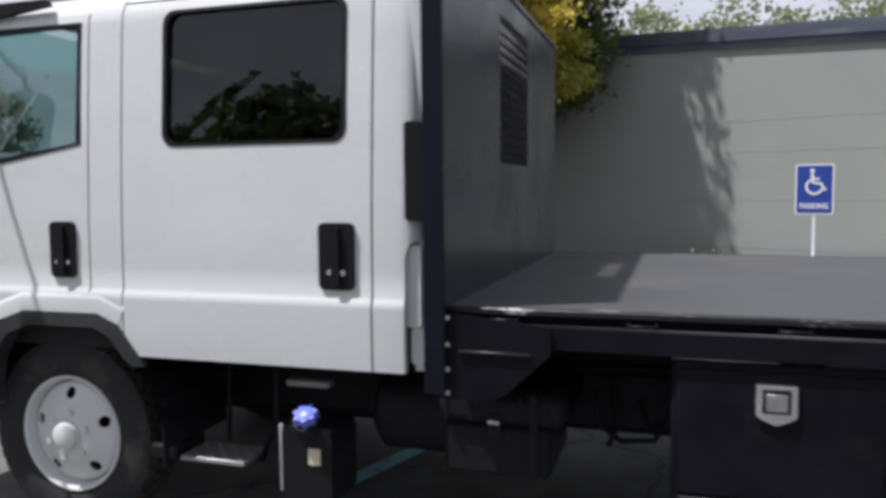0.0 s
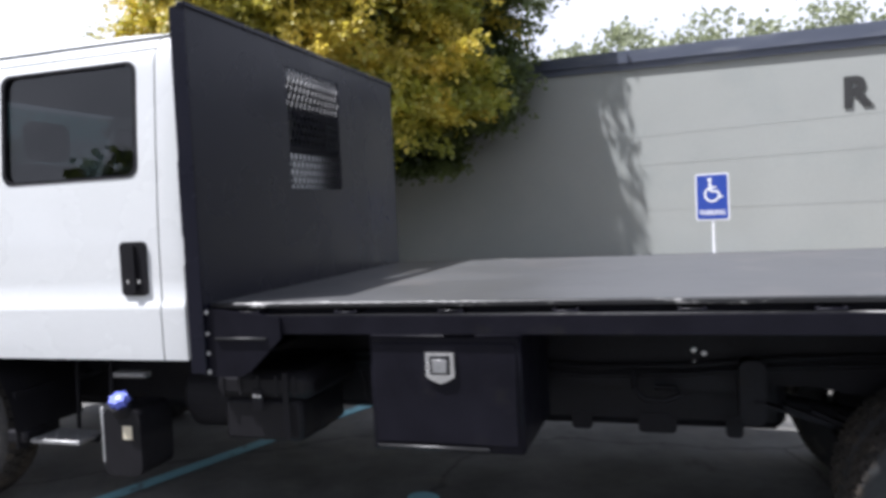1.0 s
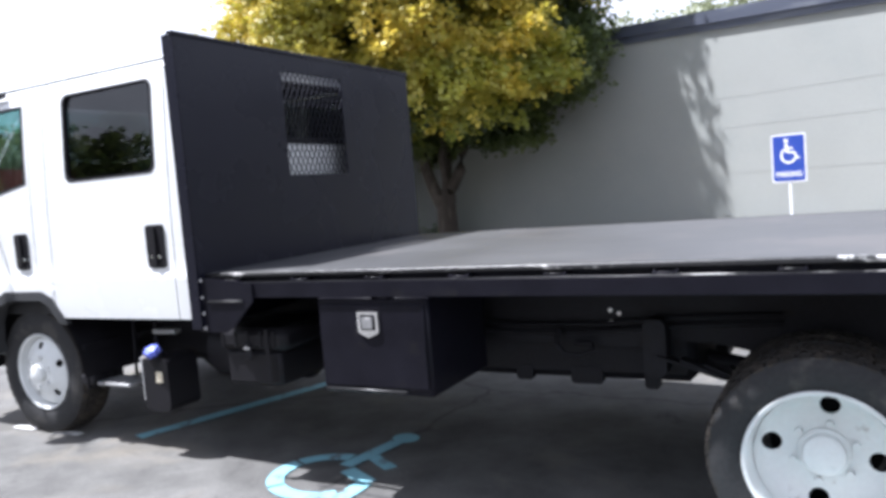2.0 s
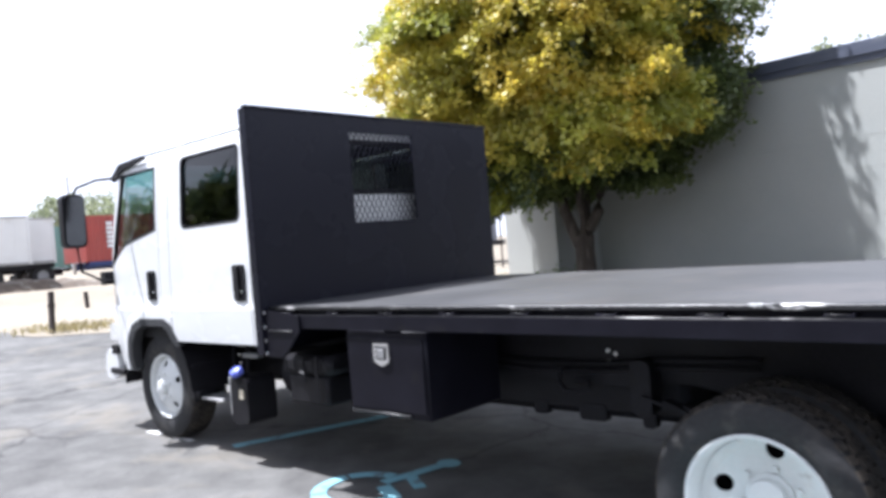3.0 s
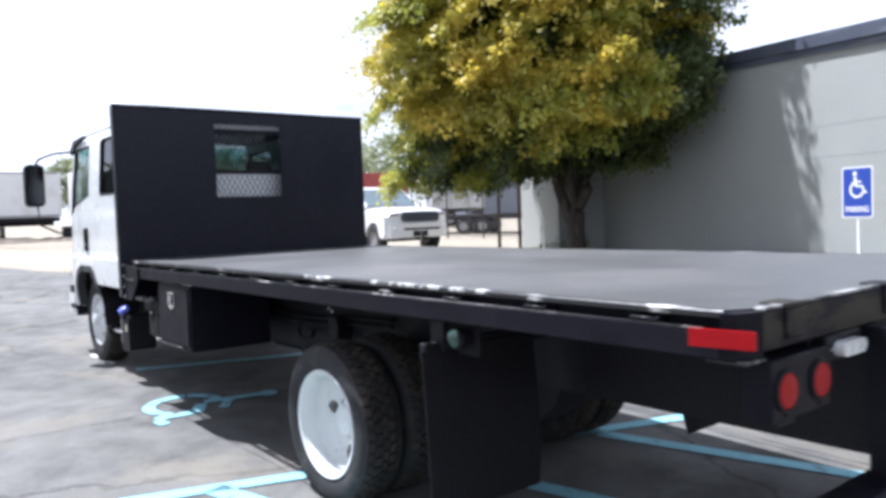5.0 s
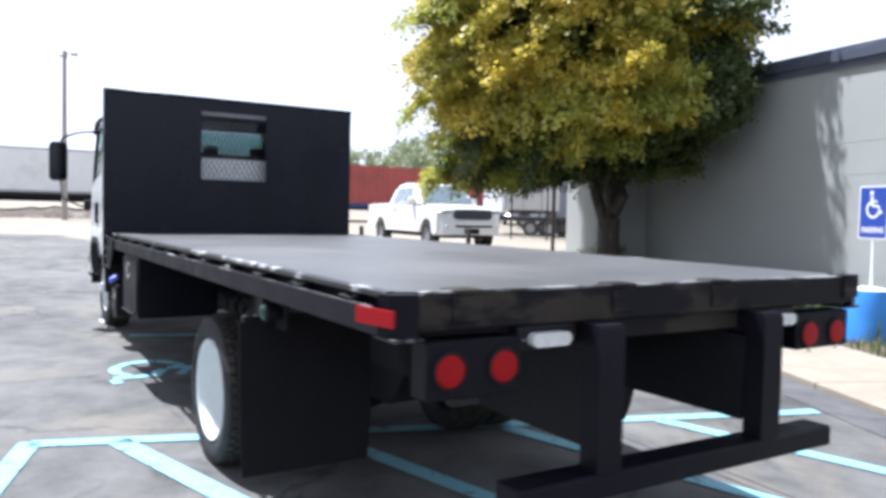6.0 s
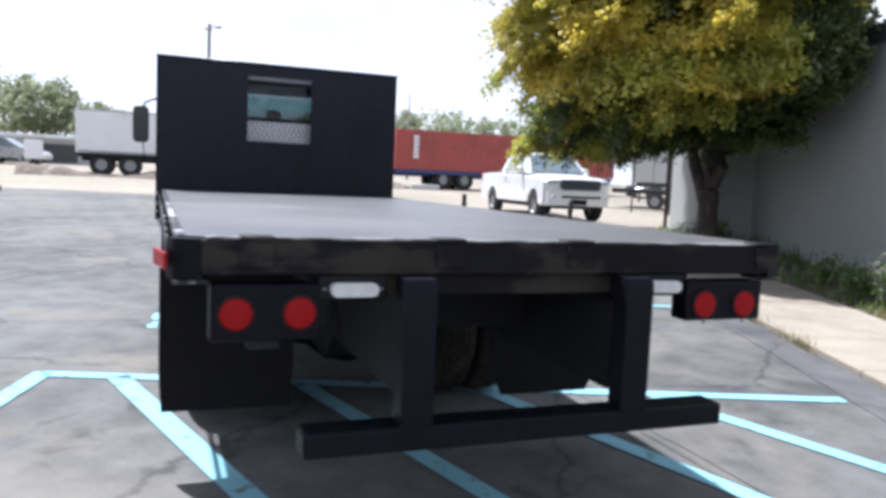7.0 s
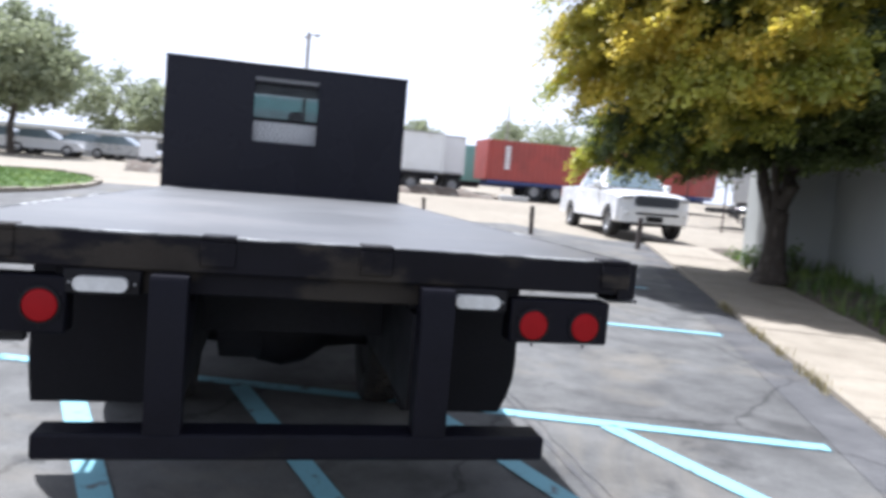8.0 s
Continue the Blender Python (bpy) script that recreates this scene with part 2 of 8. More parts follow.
MAT = {
    "white": material("white_cab_paint", (0.665, 0.675, 0.67), 0.28, 0, 0.02, 3, 60, 0.0, coat=0.5),
    "black": material("black_bed_paint", (0.0074, 0.0071, 0.0112), 0.45, 0, 0.3, 6, 140, 0.10, (0.012, 0.0115, 0.013), 0.2, 4.0, spec=0.11),
    "tail_paint": material("muddy_tail_paint", (0.0085, 0.0080, 0.0110), 0.5, 0, 0.3, 6, 140, 0.12, (0.034, 0.029, 0.024), 0.42, 2.6, spec=0.11, stretch=(1, 1, 2.2)),
    "headboard": material("headboard_paint", (0.0080, 0.0082, 0.0145), 0.27, 0, 0.15, 2, 90, 0.0, (0.010, 0.010, 0.013), 0.15, 2.0, spec=0.17),
    "deck": material("deck_plate", (0.055, 0.0555, 0.0565), 0.48, 0, 0.14, 1.2, 110, 0.0, (0.070, 0.067, 0.066), 0.35, 1.6, spec=0.86),
    "edge": material("worn_steel_edge", (0.015, 0.015, 0.016), 0.40, 0.2, 0.3, 12, 150, 0.15, (0.55, 0.54, 0.52), 0.25, 16.0, stretch=(0.3, 1, 1)),
    "chassis": material("chassis_black", (0.0105, 0.0100, 0.0125), 0.6, 0, 0.4, 7, 70, 0.2, (0.012, 0.010, 0.010), 0.2, 6.0, spec=0.2),
    "trim": material("grey_plastic_trim", (0.032, 0.033, 0.035), 0.6, 0, 0.15, 10, 200, 0.15, spec=0.3),
    "plastic": material("black_plastic", (0.0105, 0.0100, 0.0120), 0.5, 0, 0.15, 10, 200, 0.15, spec=0.18),
    "flap": material("mud_flap_rubber", (0.0115, 0.0110, 0.0130), 0.75, 0, 0.3, 7, 90, 0.2, spec=0.12),
    "rubber": material("tyre_rubber", (0.026, 0.026, 0.027), 0.75, 0, 0.3, 5, 60, 0.2, (0.048, 0.045, 0.042), 0.3, 7.0, spec=0.3),
    "tread": material("dusty_tread_rubber", (0.034, 0.031, 0.028), 0.85, 0, 0.3, 6, 70, 0.2, (0.060, 0.051, 0.042), 0.4, 9.0, spec=0.2),
    "rim": material("white_wheel_paint", (0.67, 0.685, 0.67), 0.35, 0, 0.05, 7, 60, 0.03, (0.45, 0.43, 0.40), 0.08, 14.0),
    "hub": material("hub_metal", (0.55, 0.55, 0.54), 0.4, 0.3, 0.15, 9, 80, 0.1),
    "chrome": material("bright_metal", (0.72, 0.72, 0.72), 0.22, 0.9, 0.1, 12, 80, 0.05),
    "alu": material("tread_plate_metal", (0.36, 0.36, 0.36), 0.45, 0.6, 0.15, 9, 120, 0.4),
    "steelpart": material("bare_steel_spot", (0.62, 0.61, 0.60), 0.3, 0.6, 0.2, 20, 100, 0.1),
    "red": material("red_lens", (0.29, 0.005, 0.008), 0.40, 0, 0.12, 30, 200, 0.15, spec=0.15),
    "clear_lens": material("white_lens", (0.62, 0.62, 0.60), 0.25, 0, 0.08, 30, 160, 0.15, coat=0.4),
    "amber": material("amber_lens", (0.75, 0.20, 0.02), 0.3, 0, 0.08, 30, 160, 0.1),
    "green_glass": material("green_glass_lens", (0.015, 0.055, 0.040), 0.22, 0, 0.2, 12, 60, 0.1, (0.30, 0.42, 0.36), 0.10, 30, coat=0.5),
    "blue_cap": material("blue_plastic_cap", (0.16, 0.20, 0.72), 0.4, 0, 0.08, 20, 120, 0.1),
    "label_cream": material("cream_sticker", (0.62, 0.56, 0.42), 0.5, 0, 0.1, 20, 90, 0.0),
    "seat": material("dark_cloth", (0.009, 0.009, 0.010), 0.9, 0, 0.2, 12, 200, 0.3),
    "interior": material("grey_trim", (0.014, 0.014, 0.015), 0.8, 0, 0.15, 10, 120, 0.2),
    "asphalt": paved("old_asphalt", (0.058, 0.057, 0.055), (0.166, 0.164, 0.156), 0.45, dirt=(0.185, 0.165, 0.132)),
    "sealed": paved("sealed_asphalt", (0.050, 0.050, 0.052), (0.115, 0.113, 0.113), 0.4, 0.9, dirt=(0.16, 0.14, 0.115)),
    "gravel": paved("pale_gravel", (0.195, 0.168, 0.128), (0.300, 0.265, 0.208), 0.0, 0.12, 40.0),
    "concrete": paved("sidewalk_concrete", (0.215, 0.185, 0.142), (0.325, 0.285, 0.224), 0.35, 0.6, 120.0),
    "soil": material("planting_soil", (0.075, 0.058, 0.042), 0.95, 0, 0.4, 4, 40, 0.6, (0.13, 0.11, 0.08), 0.4, 3),
    "line_blue": worn_paint("blue_line_paint", (0.21, 0.44, 0.51), (0.13, 0.16, 0.17), 0.24, 9.0, 0.75),
    "line_white": worn_paint("white_line_paint", (0.62, 0.62, 0.60), (0.16, 0.16, 0.15), 0.25, 20.0, 0.75),
    "wall": material("grey_painted_block", (0.292, 0.302, 0.286), 0.75, 0, 0.07, 0.9, 55, 0.25, (0.278, 0.292, 0.278), 0.4, 0.7),
    "wall_pale": material("pale_painted_block", (0.30, 0.305, 0.285), 0.75, 0, 0.07, 0.9, 55, 0.25, (0.295, 0.30, 0.285), 0.4, 0.7),
    "fascia": material("grey_metal_fascia", (0.074, 0.084, 0.116), 0.42, 0.1, 0.12, 3, 60, 0.1, (0.115, 0.125, 0.15), 0.3, 2.0, stretch=(0.3, 1, 4)),
    "roof": material("roof_membrane", (0.24, 0.24, 0.23), 0.85, 0, 0.15, 2, 30, 0.2),
    "letter": material("black_letter_paint", (0.02, 0.02, 0.02), 0.6, 0, 0.15, 9, 90, 0.1),
    "bark": material("tree_bark", (0.055, 0.044, 0.035), 0.95, 0, 0.35, 6, 45, 0.9, (0.10, 0.085, 0.07), 0.35, 5, stretch=(3, 3, 0.6)),
    # crown leaves: yellow and olive for sunlit sprays, darker copies for shaded ones
    "leaf_yellow": leaf_material("sunlit_young_leaves", (0.38, 0.355, 0.045), (0.72, 0.57, 0.080), 1.6, 0.72),
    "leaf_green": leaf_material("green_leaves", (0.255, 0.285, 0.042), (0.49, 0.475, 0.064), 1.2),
    "leaf_inner": leaf_material("shaded_inner_leaves", (0.10, 0.13, 0.028), (0.20, 0.22, 0.045), 0.6),
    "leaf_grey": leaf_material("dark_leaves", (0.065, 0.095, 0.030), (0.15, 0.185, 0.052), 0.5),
    # paler and greyer than near leaves: distance haze is mixed into the colour
    "leaf_far": leaf_material("hazy_far_leaves", (0.22, 0.25, 0.145), (0.35, 0.38, 0.23), 0.15),
    "grass": leaf_material("grass_blades", (0.06, 0.12, 0.025), (0.16, 0.22, 0.05), 1.2),
    "dry_grass": leaf_material("dry_grass_blades", (0.24, 0.20, 0.09), (0.36, 0.31, 0.16), 1.2),
    "lilac": leaf_material("lilac_flowers", (0.30, 0.22, 0.30), (0.44, 0.36, 0.42), 2.0),
    "dirt": material("brown_rubble_dirt", (0.125, 0.100, 0.078), 0.95, 0, 0.4, 3, 30, 0.7, (0.21, 0.19, 0.16), 0.35, 2.0),
    "lawn": material("short_lawn", (0.10, 0.16, 0.045), 0.95, 0, 0.3, 2, 60, 0.6, (0.20, 0.20, 0.08), 0.3, 0.6),
    "sign_blue": material("sign_blue", (0.022, 0.055, 0.30), 0.4, 0, 0.05, 9, 90, 0.0),
    "sign_white": material("sign_white", (0.72, 0.73, 0.75), 0.45, 0, 0.04, 9, 90, 0.0),
    "barrel": material("blue_barrel_plastic", (0.045, 0.24, 0.66), 0.5, 0, 0.12, 5, 80, 0.1, (0.07, 0.22, 0.55), 0.3, 3),
    "container_red": material("red_container_paint", (0.33, 0.062, 0.050), 0.55, 0, 0.1, 1.5, 40, 0.1, (0.27, 0.055, 0.045), 0.4, 0.8),
    "trailer_white": material("white_trailer_panel", (0.70, 0.71, 0.71), 0.5, 0, 0.06, 1.5, 40, 0.05, (0.60, 0.60, 0.58), 0.3, 0.6),
    "teal": material("teal_container_paint", (0.16, 0.33, 0.30), 0.55, 0, 0.1, 1.5, 40, 0.1),
    "blue_frame": material("blue_chassis_paint", (0.03, 0.05, 0.16), 0.5, 0, 0.2, 3, 40, 0.1),
    "pickup": material("white_pickup_paint", (0.70, 0.70, 0.695), 0.25, 0, 0.02, 3, 60, 0.0, coat=0.6),
    "grille": material("grey_grille_plastic", (0.055, 0.065, 0.085), 0.45, 0, 0.15, 10, 120, 0.1),
    "silver": material("silver_car_paint", (0.42, 0.43, 0.44), 0.3, 0.4, 0.04, 3, 60, 0.0, coat=0.5),
    "dark_car": material("dark_car_paint", (0.03, 0.035, 0.045), 0.3, 0.2, 0.04, 3, 60, 0.0, coat=0.5),
    "bollard": material("rusty_dark_steel", (0.045, 0.034, 0.030), 0.8, 0.2, 0.3, 9, 60, 0.3),
    "galv": material("galvanised_steel", (0.30, 0.30, 0.30), 0.5, 0.5, 0.15, 9, 60, 0.1),
    "timber": material("pole_timber", (0.30, 0.28, 0.26), 0.9, 0, 0.25, 4, 40, 0.4, stretch=(4, 4, 0.4)),
    "pale_wall": material("pale_metal_wall", (0.45, 0.45, 0.44), 0.6, 0, 0.1, 0.6, 20, 0.1),
    "dark_opening": material("dark_door_panel", (0.05, 0.055, 0.06), 0.5, 0, 0.2, 0.8, 20, 0.1),
    "cab_glass": glass("cab_glass", (0.66, 0.74, 0.73), 0.01, 0.10),
    "dark_glass": glass("privacy_glass", (0.17, 0.185, 0.19), 0.01, 0.06),
    "mirror": material("mirror_glass", (0.085, 0.09, 0.10), 0.06, 1.0, 0.03, 3, 40, 0.0),
    "back_glass": glass("cab_back_glass", (0.42, 0.46, 0.46)),
    "edge_bare": material("bare_scuffed_edge", (0.05, 0.05, 0.05), 0.40, 0.2, 0.3, 12, 150, 0.15, (0.34, 0.34, 0.33), 0.5, 14.0, stretch=(1, 0.35, 1)),
    "edge_bright": material("scraped_edge", (0.10, 0.10, 0.10), 0.35, 0.3, 0.3, 12, 150, 0.25, (0.66, 0.66, 0.64), 0.5, 26.0, stretch=(1, 0.35, 1)),
    "shed": material("blue_grey_shed_metal", (0.15, 0.165, 0.20), 0.6, 0, 0.1, 0.8, 20, 0.1),
    "teal_glass": glass("shaded_band_glass", (0.58, 0.77, 0.75)),
    "car_glass": material("car_window_glass", (0.13, 0.17, 0.19), 0.08, 0, 0.1, 3, 40, 0.0, coat=0.6),
}


# ---- shapes ----
class Shape:
    """A mesh in the making: points and faces, filled by simple solid forms."""

    def __init__(self):
        self.v, self.f = [], []

    def add(self, pts, faces):
        k = len(self.v)
        self.v += [tuple(p) for p in pts]
        self.f += [tuple(i + k for i in f) for f in faces]
        return self

    def box(self, x0, x1, y0, y1, z0, z1, b=0.004):
        x0, x1, y0, y1, z0, z1 = min(x0, x1), max(x0, x1), min(y0, y1), max(y0, y1), min(z0, z1), max(z0, z1)
        b = min(b, (x1 - x0) * 0.45, (y1 - y0) * 0.45, (z1 - z0) * 0.45)
        if b <= 0:
            pts = [(x, y, z) for x in (x0, x1) for y in (y0, y1) for z in (z0, z1)]
            return self.add(pts, [(0, 1, 3, 2), (4, 6, 7, 5), (0, 4, 5, 1), (2, 3, 7, 6), (0, 2, 6, 4), (1, 5, 7, 3)])
        bm = bmesh.new()
        for x in (x0, x1):
            for y in (y0, y1):
                for z in (z0, z1):
                    sx, sy, sz = (1 if x == x0 else -1), (1 if y == y0 else -1), (1 if z == z0 else -1)
                    bm.verts.new((x, y + sy * b, z + sz * b))
                    bm.verts.new((x + sx * b, y, z + sz * b))
                    bm.verts.new((x + sx * b, y + sy * b, z))
        bmesh.ops.convex_hull(bm, input=bm.verts)
        bmesh.ops.dissolve_limit(bm, angle_limit=0.02, verts=bm.verts, edges=bm.edges)
        bm.verts.index_update()
        pts, faces = [tuple(v.co) for v in bm.verts], [tuple(v.index for v in f.verts) for f in bm.faces]
        bm.free()
        return self.add(pts, faces)

    def prism(self, poly, axis, a, b):
        """A flat outline pushed from a to b along an axis. The outline's pairs are the other two axes in order."""
        n = len(poly)

        def place(p, h):
            q = list(p)
            q.insert("xyz".index(axis), h)
            return q
        pts = [place(p, a) for p in poly] + [place(p, b) for p in poly]
        faces = [tuple(range(n)), tuple(reversed(range(n, 2 * n)))] + [(i, (i + 1) % n + 0, (i + 1) % n + n, i + n) for i in range(n)]
        return self.add(pts, faces)

    def tube(self, path, r, seg=10, caps=True):
        """A round bar along a path; r may be one radius or one for each point."""
        path = [Vector(p) for p in path]
        rs = r if isinstance(r, (list, tuple)) else [r] * len(path)
        pts = []
        for i, p in enumerate(path):
            d = (path[min(i + 1, len(path) - 1)] - path[max(i - 1, 0)]).normalized()
            up = Vector((0, 0, 1)) if abs(d.z) < 0.9 else Vector((1, 0, 0))
            u = d.cross(up).normalized()
            w = d.cross(u)
            pts += [p + rs[i] * (math.cos(a) * u + math.sin(a) * w) for a in (2 * math.pi * k / seg for k in range(seg))]
        faces = [(i * seg + k, i * seg + (k + 1) % seg, (i + 1) * seg + (k + 1) % seg, (i + 1) * seg + k)
                 for i in range(len(path) - 1) for k in range(seg)]
        if caps:
            faces += [tuple(range(seg)), tuple(reversed(range((len(path) - 1) * seg, len(path) * seg)))]
        return self.add(pts, faces)

    def lathe(self, profile, centre, axis="y", seg=48, closed=False):
        """A profile of (radius, distance along the axis) turned about the axis."""
        pts, n = [], len(profile)
        for k in range(seg):
            a = 2 * math.pi * k / seg
            for r, h in profile:
                if axis == "y":
                    pts.append((centre[0] + r * math.cos(a), centre[1] + h, centre[2] + r * math.sin(a)))
                elif axis == "z":
                    pts.append((centre[0] + r * math.cos(a), centre[1] + r * math.sin(a), centre[2] + h))
                else:
                    pts.append((centre[0] + h, centre[1] + r * math.cos(a), centre[2] + r * math.sin(a)))
        last = n if closed else n - 1
        faces = [(k * n + i, k * n + (i + 1) % n, ((k + 1) % seg) * n + (i + 1) % n, ((k + 1) % seg) * n + i)
                 for k in range(seg) for i in range(last)]
        return self.add(pts, faces)

    def moved(self, m):
        self.v = [tuple(m @ Vector(p)) for p in self.v]
        return self

    def warped(self, fn):
        self.v = [fn(*p) for p in self.v]
        return self


def mesh_of(shape, name, mat, smooth=40.0):
    me = bpy.data.meshes.new(name)
    if isinstance(shape, Shape):
        me.from_pydata(shape.v, [], shape.f)
        bm = bmesh.new()
        bm.from_mesh(me)
        bmesh.ops.recalc_face_normals(bm, faces=bm.faces)
        bm.to_mesh(me)
        bm.free()
    else:
        shape.to_mesh(me)
        shape.free()
    me.materials.append(MAT[mat])
    if smooth:
        me.polygons.foreach_set("use_smooth", [True] * len(me.polygons))
        me.set_sharp_from_angle(angle=radians(smooth))
    me.update()
    return me


def part(name, shape, mat, parent, label="", smooth=40.0):
    """One mesh object under a thing or under a part."""
    ob = new(name, mesh_of(shape, name, mat, smooth))
    ob.parent = parent
    if label:
        ob["label"] = label
    return ob


def thing(name, at, label, category, group="", rz=0.0):
    ob = new(name)
    ob.empty_display_size = 0.2
    ob.matrix_world = pose(*at, 0, 0, rz)
    return tagged(ob, label, category, group)


def solid(name, shape, mat, label, category, group="", kind="", smooth=40.0):
    ob = new(name, mesh_of(shape, name, mat, smooth))
    return tagged(ob, label, category, group, kind)


def raw(name, verts, faces, mat, smooth=False):
    """A mesh straight from arrays, for very many small pieces."""
    me = bpy.data.meshes.new(name)
    me.from_pydata(verts, [], faces)
    me.materials.append(MAT[mat])
    if smooth:
        me.polygons.foreach_set("use_smooth", [True] * len(me.polygons))
    me.update()
    return me


# ---- the lie of the land ----
WALL_A = radians(-21.0)                     # the building's long wall runs at this angle to the truck
WALL_P = (1.0, 8.50)
WALL_D = (math.cos(WALL_A), math.sin(WALL_A))
WALL_N = (-math.sin(WALL_A), math.cos(WALL_A))   # away from the lot, into the building


def ground_z(x, y):
    """The lot climbs evenly and gently past the truck's nose."""
    return -0.027 * (min(max(x, -60.0), 30.0) + 1.2)


def along_wall(s, n):
    """Plan place s metres along the wall and n metres from its face (negative: towards the lot)."""
    return (WALL_P[0] + s * WALL_D[0] + n * WALL_N[0], WALL_P[1] + s * WALL_D[1] + n * WALL_N[1])


def wall_n(x, y):
    return (x - WALL_P[0]) * WALL_N[0] + (y - WALL_P[1]) * WALL_N[1]


def sheet(outline, lift, step=0.5):
    """A flat outline in plan laid on the ground, following its rise."""
    bm = bmesh.new()
    f = bm.faces.new([bm.verts.new((x, y, 0)) for x, y in outline])
    x0, x1 = min(p[0] for p in outline), max(p[0] for p in outline)
    x = math.ceil(x0 / step) * step
    while x < x1:
        if x < -50 or x > 29:
            bmesh.ops.bisect_plane(bm, geom=bm.verts[:] + bm.edges[:] + bm.faces[:], plane_co=(x, 0, 0), plane_no=(1, 0, 0))
        x += step
    if f.is_valid:
        f.normal_update()
    bmesh.ops.recalc_face_normals(bm, faces=bm.faces)
    for v in bm.verts:
        v.co.z = ground_z(v.co.x, v.co.y) + lift
    for f in bm.faces:
        f.normal_update()
    if sum(f.normal.z for f in bm.faces) < 0:
        bmesh.ops.reverse_faces(bm, faces=bm.faces)
    return bm


def strip(a, b, w, lift):
    """A straight band of width w from a to b on the ground."""
    d = (Vector(b) - Vector(a)).normalized()
    p = Vector((-d.y, d.x)) * w / 2
    a, b = Vector(a), Vector(b)
    return sheet([tuple(a - p), tuple(b - p), tuple(b + p), tuple(a + p)], lift)


# ---- setting ----
def build_ground():
    xs = [-900, -400, -200, -120, -60, -45, -30, -20, -10, -5, 0, 5, 12, 30, 80, 200, 900]
    ys = [-900, -300, -120, -60, -30, -15, -6, 0, 6, 15, 30, 60, 120, 300, 900]
    v = [(x, y, ground_z(max(x, -60), y)) for x in xs for y in ys]
    n = len(ys)
    f = [(i * n + j, (i + 1) * n + j, (i + 1) * n + j + 1, i * n + j + 1) for i in range(len(xs) - 1) for j in range(n - 1)]
    ob = new("ground", raw("ground", v, f, "gravel"))
    tagged(ob, "pale dusty gravel yard reaching the horizon", "ground", kind="structure")


def build_lot():
    rng = random.Random(4)
    edge = []
    far = [(-16.0, -60), (-17.5, -12), (-18.2, -3.0), (-17.0, 1.0), (-12.6, 2.2), (-10.6, 3.2), (-10.2, 4.5), (-13.0, 5.8), (-13.0, 7.6), (-9.0, 9.2)]
    for (a, b), (c, d) in zip(far, far[1:]):
        k = max(2, int(math.hypot(c - a, d - b) / 0.8)) if abs(b) < 20 else 3
        edge += [(a + (c - a) * i / k + rng.uniform(-0.12, 0.12), b + (d - b) * i / k + rng.uniform(-0.12, 0.12)) for i in range(k)]
    a = along_wall(-10.5, -2.505)
    b = along_wall(40, -2.505)
    outline = edge + [a, b, (60, -20), (60, -60)]
    bm = sheet(outline, 0.008, 1.0)
    ob = new("parking_lot", mesh_of(bm, "parking_lot", "asphalt", 0))
    tagged(ob, "worn grey asphalt parking lot with fine cracks", "pavement", kind="structure")
    seal = new("asphalt_seal_strip", mesh_of(strip(along_wall(-9.5, -2.71), along_wall(16, -2.71), 0.41, 0.013), "asphalt_seal_strip", "sealed", 0))
    tagged(seal, "dark sealed asphalt band beside the sidewalk", "pavement", kind="structure")
    # straight joints between old paving lanes, and their wandering cracks
    for ax, ay, bx, by, w in ((2.2, 2.56, 5.6, 2.58, 0.028), (2.2, 2.62, 5.6, 2.65, 0.012), (0.5, 0.14, 2.9, 0.21, 0.014), (-7.0, -2.6, -1.5, -1.9, 0.012)):
        cr, n = [], 24
        for i in range(n + 1):
            t = i / n
            cr.append((ax + (bx - ax) * t + rng.uniform(-0.012, 0.012), ay + (by - ay) * t + rng.uniform(-0.012, 0.012)))
        up = [(x, y + w * (0.35 + 1.1 * rng.random())) for x, y in reversed(cr)]
        ob = new("asphalt_seam", mesh_of(sheet(cr + up, 0.012), "asphalt_seam", "sealed", 0))
        tagged(ob, "dark ragged joint in the old asphalt", "pavement", kind="structure")


def bed_lift(s, d):
    """How high the planting bed stands over the lot: mounded round the tree."""
    m = math.exp(-((s + 4.2) / 3.0) ** 2)
    return 0.045 + (0.03 + 0.12 * m) * max(0.0, min(1.0, (d + 1.04) / 0.5))


